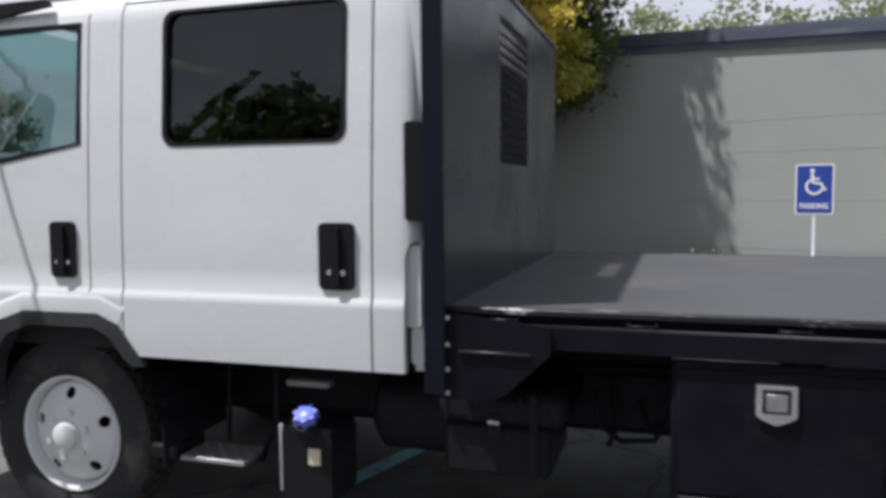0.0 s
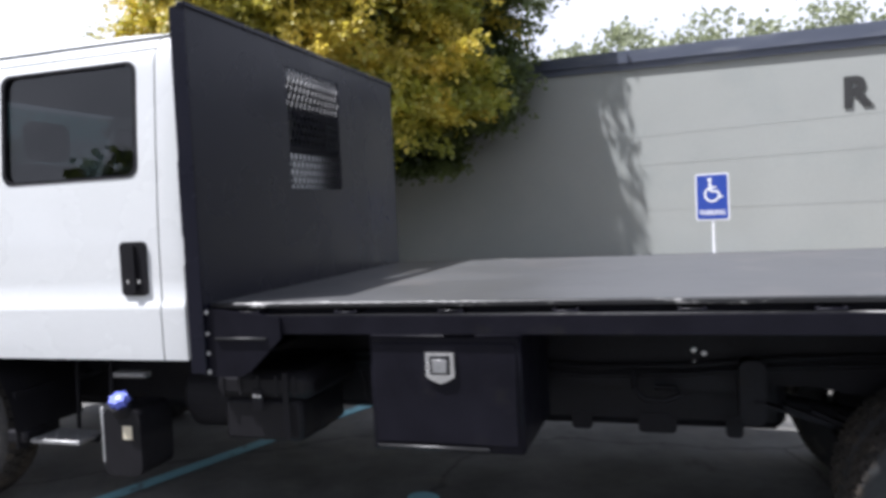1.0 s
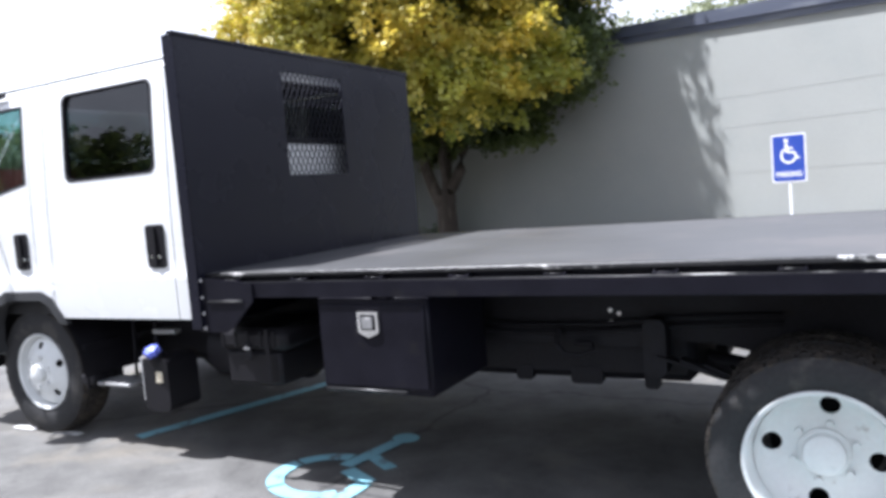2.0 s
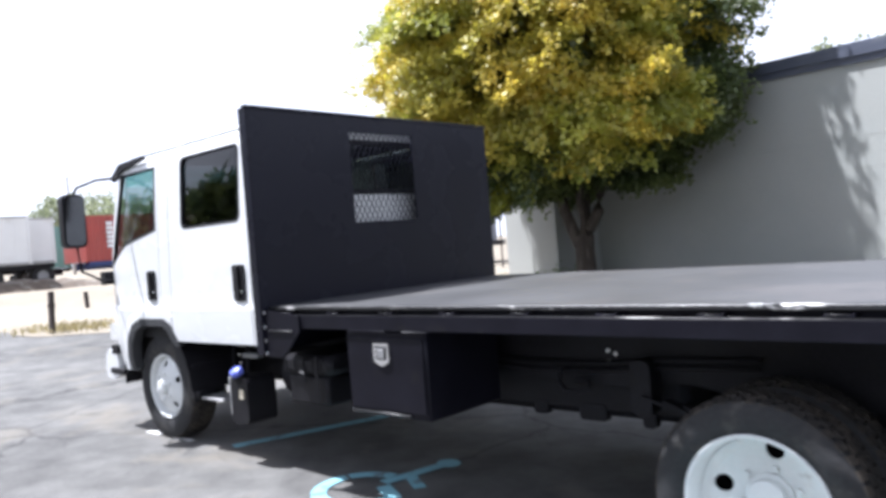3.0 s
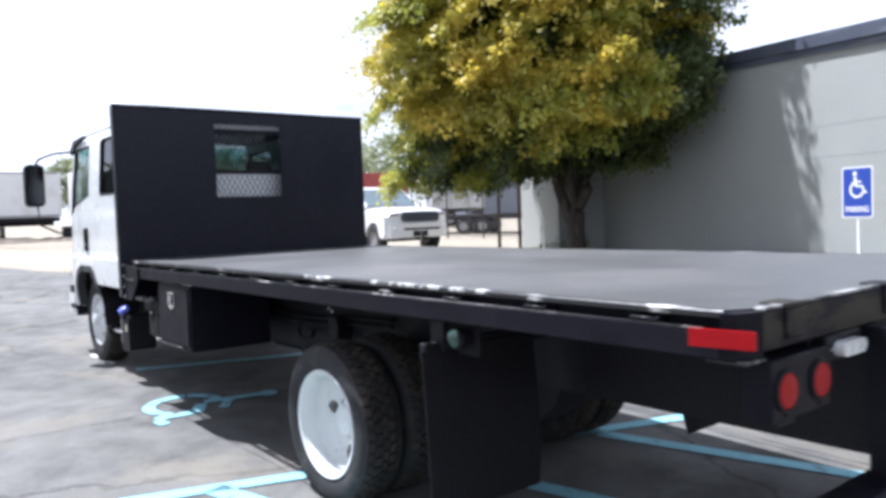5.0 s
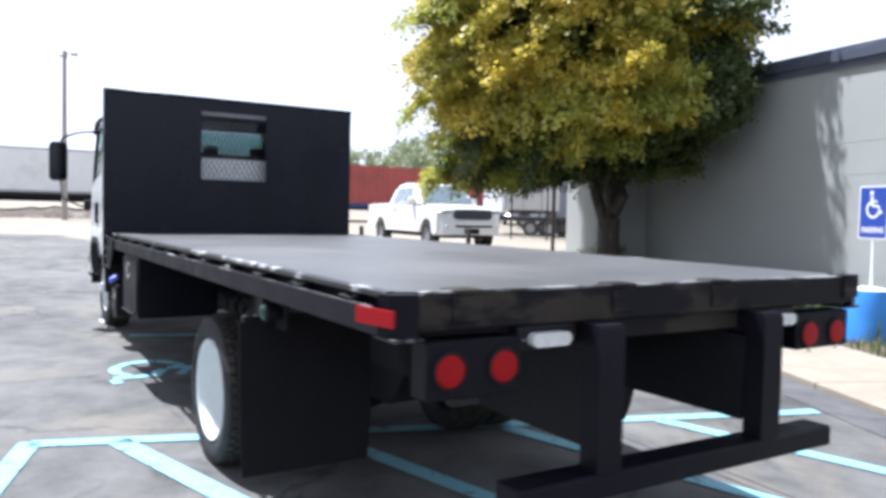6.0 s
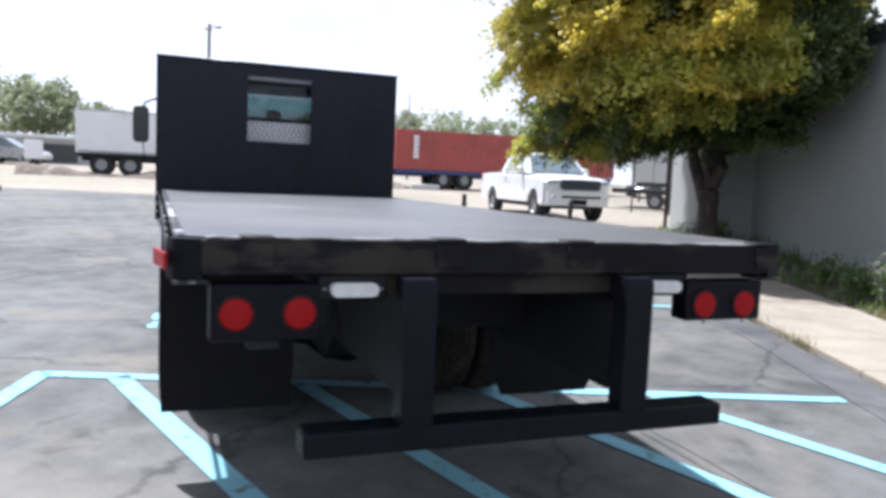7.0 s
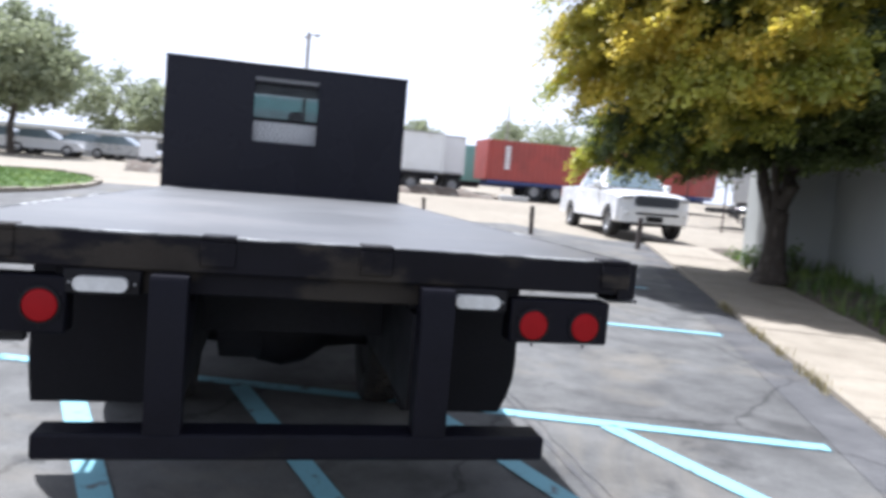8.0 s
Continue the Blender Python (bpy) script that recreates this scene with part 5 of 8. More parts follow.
def build_bed(truck):
    y0, y1 = 0.028, WIDE                     # the bed's sides
    mid = (y0 + y1) / 2

    def both(sh, left):
        if left:
            return sh
        q = Shape()
        q.v = [(x, 2 * mid - y, z) for x, y, z in sh.v]
        q.f = [tuple(reversed(f)) for f in sh.f]
        return q
    cut = 0.055                              # the rear corners are cut off
    plate = [(0.0, y0 + 0.045), (LONG - cut, y0 + 0.045), (LONG - 0.012, y0 + 0.045 + cut * 1.6), (LONG - 0.012, y1 - 0.045 - cut * 1.6), (LONG - cut, y1 - 0.045), (0.0, y1 - 0.045)]
    deck = part("deck", Shape().prism(plate, "z", DECK - 0.010, DECK), "deck", truck, "dark steel deck plate", 0)
    for left in (True, False):
        e = Shape().prism([(y0 + 0.018, DECK - 0.018), (y0 + 0.018, DECK - 0.004), (y0 + 0.024, DECK + 0.001), (y0 + 0.046, DECK + 0.001), (y0 + 0.046, DECK - 0.018)], "x", 0.0, LONG - cut)
        part("deck_edge", both(e, left), "edge", deck, "worn bright deck edge", 20)
        if left:
            for x0, x1 in ((2.82, 2.93), (3.40, 3.86), (3.92, 4.13)):
                part("edge_scuff", Shape().box(x0, x1, y0 + 0.017, y0 + 0.040, DECK - 0.010, DECK + 0.0018, 0.001), "edge_bright", deck, "bright bare metal scuff")
        part("side_sill", both(Shape().box(0.0, LONG - 0.07, y0 + 0.06, y0 + 0.09, 0.92, DECK - 0.012, 0.004), left), "black", truck)
        rail = part("rub_rail", both(Shape().box(0.02, LONG - 0.05, y0 - 0.004, y0 + 0.010, 0.925, RAIL, 0.003), left), "black", truck, "black steel rub rail")
        part("rail_edge", both(Shape().box(0.02, LONG - 0.1, y0 - 0.003, y0 + 0.009, RAIL + 0.0005, RAIL + 0.0035, 0.001), left), "edge", rail)
        for k in range(12):
            x = 0.18 + 0.418 * k
            if x > LONG - 0.2:
                break
            pk = Shape()
            pk.box(x - 0.045, x - 0.035, y0 + 0.010, y0 + 0.060, 0.927, RAIL + 0.018, 0.002)
            pk.box(x + 0.035, x + 0.045, y0 + 0.010, y0 + 0.060, 0.927, RAIL + 0.018, 0.002)
            pk.box(x - 0.045, x + 0.045, y0, y0 + 0.012, RAIL + 0.0035, RAIL + 0.014, 0.003)
            po = part("stake_pocket", both(pk, left), "black", truck)
            if k % 2 == 0 or k > 5:
                part("pocket_scuff", both(Shape().box(x - 0.038, x + 0.030, y0 - 0.001, y0 + 0.010, RAIL + 0.0145, RAIL + 0.017, 0.001), left), "edge", po)
        glow = Shape().prism([(LONG - 0.115, y0 - 0.040), (LONG + 0.050, y0 - 0.012), (LONG + 0.048, y0 - 0.004), (LONG - 0.117, y0 - 0.030)], "z", 0.960, RAIL + 0.007)
        flush = Shape().box(LONG - 0.225, LONG - 0.060, y0 - 0.012, y0 - 0.0045, 0.945, RAIL - 0.006, 0.003)
        part("reflector", glow if left else both(flush, left), "red", truck, "red side reflector")
        cap = Shape().prism([(LONG - 0.048, y0 - 0.004), (LONG - 0.010, y0 + 0.012), (LONG + 0.016, y0 + 0.085), (LONG - 0.02, y0 + 0.085), (LONG - 0.048, y0 + 0.03)], "z", 0.925, DECK - 0.004)
        part("corner_plate", both(cap, left), "black", truck, "cut-off black steel bed corner")
        part("corner_bracket", both(Shape().box(LONG - 0.10, LONG + 0.012, y0 + 0.01, y0 + 0.11, 0.913, 0.9235, 0.003), left), "edge", truck)
    tail = part("tail_beam", Shape().box(LONG - 0.02, LONG + 0.015, y0 + 0.085, y1 - 0.085, 0.938, DECK - 0.004, 0.006), "tail_paint", truck, "black tail beam of the flatbed with dried mud")
    part("lower_beam", Shape().box(LONG - 0.06, LONG - 0.022, 0.42, WIDE - 0.42, 0.868, 0.937, 0.004), "tail_paint", truck)
    for y in (0.27, 0.87, 1.34, WIDE - 0.10):
        q = Shape()
        q.box(LONG + 0.0155, LONG + 0.024, y - 0.05, y + 0.05, 0.96, DECK - 0.010, 0.003)
        q.box(LONG - 0.055, LONG + 0.023, y - 0.05, y + 0.05, DECK - 0.0095, DECK + 0.006, 0.003)
        part("tail_pocket", q, "tail_paint", tail)
    part("bare_scuff", Shape().box(LONG - 0.022, LONG + 0.013, y0 + 0.11, 0.95, DECK + 0.0022, DECK + 0.0035, 0.0005), "edge_bare", tail)
    part("tail_scuff", Shape().box(LONG - 0.018, LONG + 0.012, y0 + 0.1, y1 - 0.1, DECK - 0.0035, DECK + 0.002, 0.001), "edge_bare", tail)
    for k in range(12):
        x = 0.18 + 0.418 * k
        if x < LONG - 0.1:
            part("cross_bearer", Shape().box(x - 0.03, x + 0.03, 0.09, WIDE - 0.06, 0.948, DECK - 0.0125, 0.0), "chassis", truck, smooth=0)
    for y in (0.72, 1.46):
        part("long_sill", Shape().box(0.0, LONG - 0.06, y, y + 0.07, 0.85, 0.948, 0.0), "chassis", truck, smooth=0)
        part("frame_rail", Shape().prism([(-2.25, 0.60), (2.3, 0.60), (2.6, 0.540), (LONG + 0.022, 0.540), (LONG + 0.022, 0.845), (-2.25, 0.845)], "y", y + 0.005, y + 0.065), "chassis", truck, smooth=0)
    for x in (-2.1, -0.2, 1.3, 2.1, 3.3, 4.4):
        part("frame_cross_member", Shape().box(x - 0.04, x + 0.04, 0.785, 1.465, 0.64, 0.79, 0.0), "chassis", truck, smooth=0)


def tail_lamp_box(truck, y0, y1, lamp_ys, zb=0.768):
    sh = Shape().box(LONG - 0.07, LONG + 0.020, y0, y1, zb, 0.912, 0.006)
    box = part("lamp_box", sh, "black", truck, "black steel tail lamp plate")
    for y in lamp_ys:
        lens = Shape().lathe([(0.0, 0.013), (0.034, 0.0125), (0.044, 0.011), (0.048, 0.006), (0.049, 0.0), (0.0, 0.0)], (LONG + 0.020, y, 0.827), "x", 32)
        part("tail_lamp", lens, "red", box, "round red tail lamp")
        rim = Shape().lathe([(0.049, 0.0), (0.049, 0.010), (0.056, 0.008), (0.057, 0.0)], (LONG + 0.020, y, 0.827), "x", 32)
        part("lamp_ring", rim, "plastic", box)
        for a in (0.55, 2.6, 4.71):
            part("screw", Shape().lathe([(0.0, 0.006), (0.004, 0.005), (0.005, 0.0), (0.0, 0.0)], (LONG + 0.020, y + 0.064 * math.cos(a), 0.827 + 0.064 * math.sin(a)), "x", 8), "chassis", box)


def build_tail(truck):
    tail_lamp_box(truck, 0.140, 0.462, (0.212, 0.395), 0.745)
    tail_lamp_box(truck, 1.785, 2.125, (1.862, 2.040))
    for y in (0.555, 1.665):
        lens = Shape().prism([(yy, zz) for yy, zz in rounded(y - 0.073, y + 0.073, 0.876, 0.918, 0.020)], "x", LONG + 0.02, LONG + 0.048)
        lm = part("reverse_lamp", lens, "clear_lens", truck, "oval white reversing lamp")
        part("lamp_seat", Shape().box(LONG - 0.05, LONG + 0.019, y - 0.105, y + 0.105, 0.862, 0.937, 0.006), "plastic", lm)
        for s in (-0.088, 0.088):
            part("screw", Shape().lathe([(0.0, 0.006), (0.004, 0.005), (0.005, 0.0), (0.0, 0.0)], (LONG + 0.019, y + s, 0.897), "x", 8), "galv", lm)
    for y in (0.694, 1.476):
        lg = Shape().prism([(LONG + 0.025, 0.480), (LONG + 0.103, 0.480), (LONG + 0.103, 0.915), (LONG + 0.090, 0.936), (LONG + 0.025, 0.936)], "y", y, y + 0.103)
        leg = part("bumper_leg", lg, "black", truck, "black steel bumper leg")
        part("leg_bracket", Shape().box(LONG - 0.06, LONG + 0.0245, y + 0.01, y + 0.093, 0.845, 0.937, 0.004), "black", leg)
        part("leg_gusset", Shape().prism([(LONG + 0.024, 0.56), (LONG + 0.024, 0.84), (LONG - 0.32, 0.84)], "y", y + 0.087, y + 0.097), "black", leg)
    bar = Shape().box(LONG - 0.015, LONG + 0.105, 0.40, 1.905, 0.405, 0.482, 0.008)
    part("rear_bumper", bar, "black", truck, "black steel under-run bumper bar")
    part("plate_lamp", Shape().box(LONG - 0.06, LONG - 0.02, 0.25, 0.345, 0.712, 0.742, 0.004), "interior", truck, "small grey plate lamp")
    # mud flaps
    for left in (True, False):
        flip = (lambda s: s) if left else mirrored
        fl = Shape()
        n = 8
        for i in range(n + 1):
            z = 0.80 - (0.64 if left else 0.66) * i / n
            r = (0.012 if left else 0.07) * max(0.0, (i - 5) / 3) ** 2
            for y in ((0.012 if left else -0.015) + r, (0.602 if left else 0.625) - r):
                for x in (3.775, 3.783):
                    fl.v.append((x + 0.03 * math.sin(i / n * 2.0), y, z))
        for i in range(n):
            a = i * 4
            fl.f += [(a, a + 2, a + 6, a + 4), (a + 1, a + 5, a + 7, a + 3), (a, a + 4, a + 5, a + 1), (a + 2, a + 3, a + 7, a + 6)]
        fl.f += [(0, 1, 3, 2), (n * 4, n * 4 + 2, n * 4 + 3, n * 4 + 1)]
        fp = part("mud_flap", flip(fl), "flap", truck, "black rubber mud flap")
        part("flap_bracket", flip(Shape().box(3.745, 3.774, 0.03, 0.72, 0.765, 0.825, 0.004)), "chassis", fp)
        arm = Shape().prism([(3.73, 0.79), (3.73, 0.905), (3.81, 0.905), (3.81, 0.79)], "y", 0.10, 0.13)
        part("flap_hanger", flip(arm), "chassis", fp)
    part("exhaust_box", Shape().prism([(3.15, 0.33), (3.58, 0.33), (3.70, 0.42), (3.77, 0.555), (3.15, 0.555)], "y", 0.80, 1.00), "chassis", truck, "black exhaust box beside the frame")
    # work lamp with a green-tinted glass on the near side
    sh = Shape().lathe([(0.0, 0.0), (0.030, 0.002), (0.040, 0.012), (0.038, 0.05), (0.025, 0.07), (0.0, 0.072)], (3.90, 0.072, 0.852), "y", 24)
    lamp = part("work_lamp", sh, "plastic", truck, "round work lamp under the deck")
    part("lamp_glass", Shape().lathe([(0.0, -0.012), (0.022, -0.008), (0.033, 0.0), (0.0, 0.002)], (3.90, 0.071, 0.852), "y", 24), "green_glass", lamp, "green-tinted lamp glass")
    part("lamp_stay", Shape().box(3.84, 3.96, 0.144, 0.160, 0.78, 0.94, 0.003), "chassis", lamp)


def build_running_gear(truck):
    for left in (True, False):
        truck_wheel(truck, AXLE_F * 0.978, HUB_F, 0.222, left, False)
        truck_wheel(truck, AXLE_R, HUB_R, 0.150, left, True)
    ax = Shape().lathe([(0.0, 0.30), (0.06, 0.30), (0.065, 0.70), (0.08, 0.85), (0.17, 0.98), (0.20, 1.118), (0.17, 1.25), (0.08, 1.38), (0.065, 1.53), (0.06, 1.93), (0.0, 1.93)], (AXLE_R, 0.0, HUB_R), "y", 24)
    part("rear_axle", ax, "chassis", truck)
    part("front_axle", Shape().box(AXLE_F - 0.05, AXLE_F + 0.05, 0.40, 1.83, 0.36, 0.46, 0.02), "chassis", truck)
    # both blocks are added unseen, to hide sunlit ground beyond the frame
    part("gap_block", Shape().box(0.12, 0.79, 0.80, 1.40, 0.43, 0.80, 0.04), "chassis", truck)
    part("gearbox", Shape().box(-0.42, 0.14, 0.84, 1.39, 0.37, 0.80, 0.07), "chassis", truck)
    part("drive_shaft", Shape().tube([(-0.2, CY, 0.66), (1.3, CY, 0.62), (AXLE_R - 0.15, CY, 0.36)], 0.045, 14), "chassis", truck)
    for y in (0.64, 1.53):
        for x0, c, name in ((AXLE_R, 0.42, "rear_spring"), (AXLE_F, 0.50, "front_spring")):
            sp = Shape()
            for k in range(5):
                L = 0.66 - 0.10 * k
                pts = [(x0 + L * u, c - 0.014 * k + 0.13 * u * u) for u in (-1, -0.6, -0.2, 0.2, 0.6, 1)]
                sp.prism([(x, z) for x, z in pts] + [(x, z + 0.012) for x, z in reversed(pts)], "y", y - 0.035, y + 0.035)
            part(name, sp, "chassis", truck)
        hang = Shape().prism(rounded(AXLE_R - 0.72, AXLE_R - 0.62, 0.46, 0.72, 0.035), "y", y - 0.02, y + 0.08)
        part("spring_hanger", hang, "chassis", truck)
    # engine and gearbox under the cab, exhaust, fuel tank, and added dark fillers
    part("engine_sump", Shape().box(-1.7, -0.4, 0.86, 1.38, 0.37, 0.80, 0.06), "chassis", truck)
    # drum enlarged to stand in for the deep shadow beside the battery box
    part("gap_drum", Shape().lathe([(0.0, 0.0), (0.12, 0.01), (0.165, 0.05), (0.165, 0.66), (0.12, 0.69), (0.0, 0.70)], (-0.43, 0.53, 0.565), "x", 22), "chassis", truck)
    part("exhaust_silencer", Shape().lathe([(0.0, 0.0), (0.12, 0.02), (0.14, 0.06), (0.14, 0.84), (0.12, 0.88), (0.0, 0.90)], (0.2, 1.75, 0.55), "x", 22), "chassis", truck)
    part("exhaust_pipe", Shape().tube([(1.1, 1.75, 0.55), (1.6, 1.70, 0.58), (2.0, 1.58, 0.80), (3.2, 1.60, 0.80), (3.6, 1.75, 0.62)], 0.045, 12), "chassis", truck)
    # no such part is seen: added to block sunlit ground and light from the far side
    part("far_side_block", Shape().box(1.30, 2.24, 1.56, 2.06, 0.27, 0.84, 0.05), "chassis", truck, "unseen black block behind the frame, hiding sunlit ground")
    part("fuel_tank", Shape().box(0.80, 2.22, 0.80, 1.40, 0.388, 0.80, 0.04), "chassis", truck, "black steel fuel tank on the frame")
    # hoses and a tow loop hanging by the rail
    hk = Shape().tube([(1.62, 0.66, 0.66), (1.62, 0.63, 0.60), (1.66, 0.62, 0.555), (1.74, 0.62, 0.55), (1.80, 0.63, 0.575), (1.78, 0.65, 0.60), (1.70, 0.66, 0.60)], 0.013, 8)
    part("tow_loop", hk, "chassis", truck, "black steel loop under the frame")
    for dz, y in ((0.0, 0.70), (-0.035, 0.695)):
        part("air_hose", Shape().tube([(x, y, 0.70 + dz + 0.03 * math.sin(x * 3.1)) for x in (0.2, 0.6, 1.0, 1.4, 1.8, 2.2, 2.6)], 0.011, 8), "plastic", truck)
    for x, z in ((1.86, 0.69), (1.90, 0.73), (1.86, 0.745), (0.42, 0.805), (0.45, 0.805), (0.52, 0.805), (0.55, 0.805)):
        part("rail_bolt", Shape().lathe([(0.0, -0.010), (0.010, -0.008), (0.012, 0.0), (0.0, 0.0)], (x, 0.725, z), "y", 8), "steelpart", truck)
    for path in ([(0.40, 0.60, 0.66), (0.43, 0.60, 0.52), (0.50, 0.62, 0.465), (0.62, 0.64, 0.47), (0.68, 0.66, 0.56)],
                 [(0.47, 0.66, 0.68), (0.48, 0.66, 0.50), (0.45, 0.66, 0.43)], [(0.56, 0.69, 0.60), (0.60, 0.69, 0.50), (0.66, 0.70, 0.53)]):
        part("hanging_hose", Shape().tube(path, 0.011, 8), "plastic", truck)
    for x0, x1, z in ((1.33, 1.42, 0.372), (1.62, 1.78, 0.365), (1.98, 2.05, 0.355)):
        part("frame_clip", Shape().prism(rounded(x0, x1, z, 0.45, 0.02), "y", 0.795, 0.84), "chassis", truck)
    # hangers of the tool box and lower air dam along the rail
    part("rail_guard", Shape().prism([(1.28, 0.60), (2.05, 0.575), (2.05, 0.66), (1.28, 0.66)], "y", 0.70, 0.715), "chassis", truck)


def build_side_gear(truck):
    # tool box
    bx = part("tool_box", Shape().box(0.682, 1.268, 0.05, 0.60, 0.482, 0.919, 0.010), "black", truck, "black steel under-deck tool box")
    part("box_door", Shape().box(0.70, 1.25, 0.040, 0.0495, 0.515, 0.89, 0.006), "black", bx)
    part("door_lip", Shape().box(0.705, 1.14, 0.030, 0.0485, 0.496, 0.508, 0.003), "edge", bx, "worn bright lower lip")
    latch = Shape().prism([(0.914, 0.768), (0.930, 0.757), (0.968, 0.742), (1.006, 0.757), (1.022, 0.768), (1.022, 0.858), (0.914, 0.858)], "y", 0.030, 0.0395)
    lt = part("paddle_latch", latch, "chrome", bx, "chrome paddle latch")
    part("paddle", Shape().box(0.930, 1.006, 0.0255, 0.0295, 0.777, 0.846, 0.003), "plastic", lt, "dark recessed paddle frame")
    part("paddle_cup", Shape().box(0.940, 0.996, 0.022, 0.0253, 0.784, 0.834, 0.002), "galv", lt)
    # battery box with a lid and strap
    bb = part("battery_box", Shape().box(-0.07, 0.30, 0.20, 0.62, 0.440, 0.62, 0.018), "plastic", truck, "black plastic battery box")
    part("battery_lid", Shape().box(-0.10, 0.36, 0.175, 0.65, 0.622, 0.742, 0.035), "plastic", bb)
    part("lid_clip", Shape().box(0.09, 0.14, 0.166, 0.176, 0.58, 0.67, 0.004), "chassis", bb)
    for k in range(5):
        part("lid_rib", Shape().box(-0.06 + 0.085 * k, -0.045 + 0.085 * k, 0.170, 0.1755, 0.640, 0.728, 0.002), "plastic", bb)
    part("strap", Shape().box(0.235, 0.262, 0.166, 0.1695, 0.46, 0.74, 0.001), "chassis", bb)
    part("clip_pin", Shape().box(0.095, 0.135, 0.160, 0.1655, 0.635, 0.648, 0.002), "steelpart", bb)
    # fluid tank with blue cap
    tk = Shape().prism(rounded(-0.683, -0.480, 0.262, 0.565, 0.045), "y", 0.16, 0.38)
    tank = part("fluid_tank", tk, "plastic", truck, "black plastic fluid tank with a blue cap")
    neck = Shape().lathe([(0.0, 0.0), (0.052, 0.0), (0.052, 0.05), (0.0, 0.05)], (0, 0, 0), "z", 20).moved(pose(-0.575, 0.19, 0.552, 32, 0, 0))
    part("filler_neck", neck, "plastic", tank)
    cap = Shape()
    prof = [(0.040 + 0.006 * (1 if k % 2 else -1), 2 * math.pi * k / 14) for k in range(14)]
    cap.prism([(r * math.cos(a), r * math.sin(a)) for r, a in prof], "z", 0.05, 0.085)
    cap.lathe([(0.0, 0.093), (0.022, 0.092), (0.034, 0.085)], (0, 0, 0), "z", 20)
    part("cap", cap.moved(pose(-0.575, 0.19, 0.552, 32, 0, 0)), "blue_cap", tank, "bright blue screw cap")
    part("sticker", Shape().box(-0.570, -0.523, 0.1565, 0.1595, 0.43, 0.49, 0.0), "label_cream", tank, "cream sticker with an orange border", 0)
    part("edge_strip", Shape().box(-0.687, -0.677, 0.158, 0.175, 0.32, 0.57, 0.003), "hub", tank)
    part("tank_bracket", Shape().box(-0.735, -0.555, 0.30, 0.36, 0.67, 0.70, 0.008), "galv", tank)
    # step below the doors
    fr = Shape()
    for x in (-1.335, -0.835):
        fr.tube([(x, 0.42, 0.78), (x, 0.40, 0.50), (x + (0.02 if x < -1 else -0.03), 0.33, 0.362)], 0.013, 8)
    fr.tube([(-1.335, 0.33, 0.362), (-0.86, 0.33, 0.362)], 0.014, 8)
    fr.tube([(-1.08, 0.46, 0.78), (-1.08, 0.44, 0.38)], 0.010, 8)
    step = part("step_frame", fr, "chassis", truck)
    tr = Shape().box(-1.160, -0.875, 0.215, 0.40, 0.368, 0.388, 0.004)
    part("tread_plate", tr, "alu", step, "bright chequered step plate")
    for i in range(9):
        for j in range(5):
            x, y = -1.145 + 0.031 * i, 0.232 + 0.034 * j
            s = 1 if (i + j) % 2 else -1
            part("stud", Shape().box(x - 0.011, x + 0.011, y - 0.004, y + 0.004, 0.388, 0.393, 0.001).moved(Matrix.Translation((x, y, 0)) @ Matrix.Rotation(radians(45 * s), 4, 'Z') @ Matrix.Translation((-x, -y, 0))), "alu", step) if (i + j) % 2 == 0 else None
    part("step_block", Shape().box(-1.290, -1.168, 0.20, 0.34, 0.365, 0.430, 0.012), "plastic", step, "black plastic step end block")


truck = thing("flatbed_truck", (0, 0, 0), "white crew-cab flatbed truck with a black steel bed", "truck")
build_cab(truck)
build_headboard(truck)
build_bed(truck)
build_tail(truck)
build_running_gear(truck)
build_side_gear(truck)


# ---- trees and plants ----
def leaf_cloud(name, centres, count, size, mat, seed, spread, keep=None, droop=0.35, flat=0.0):
    """Many small folded leaves scattered round twig ends."""
    rng = np.random.RandomState(seed)
    c = np.array(centres)
    idx = rng.randint(0, len(c), count)
    pos = c[idx] + rng.normal(0, 1, (count, 3)) * np.array(spread)
    if keep is not None:
        pos = pos[np.array([keep(*p) for p in pos])]
    n = len(pos)
    d = rng.normal(0, 1, (n, 3))
    d[:, 2] -= droop
    d /= np.linalg.norm(d, axis=1)[:, None]
    face = rng.normal(0, 1, (n, 3))
    if flat:
        # leaves that lie open to the sky
        face = face * (1 - flat) + np.array((-0.30, -0.70, 0.70)) * flat * 1.8
        d -= face * (np.sum(d * face, axis=1) / np.sum(face * face, axis=1))[:, None]
        d /= np.linalg.norm(d, axis=1)[:, None]
    side = np.cross(d, face)
    side /= np.linalg.norm(side, axis=1)[:, None]
    nrm = np.cross(d, side)
    L = (size * rng.uniform(0.65, 1.25, n))[:, None]
    w = L * 0.42
    v = np.empty((n, 6, 3))
    v[:, 0] = pos
    v[:, 1] = pos + d * L * 0.35 + side * w - nrm * L * 0.06
    v[:, 2] = pos + d * L * 0.75 + side * w * 0.75 - nrm * L * 0.10
    v[:, 3] = pos + d * L
    v[:, 4] = pos + d * L * 0.75 - side * w * 0.75 - nrm * L * 0.10
    v[:, 5] = pos + d * L * 0.35 - side * w - nrm * L * 0.06
    k = np.arange(n)[:, None] * 6
    f = np.concatenate([k + np.array([[0, 1, 2, 3]]), k + np.array([[0, 3, 4, 5]])])
    me = bpy.data.meshes.new(name)
    me.from_pydata(v.reshape(-1, 3).tolist(), [], f.tolist())
    me.materials.append(MAT[mat])
    me.update()
    return me


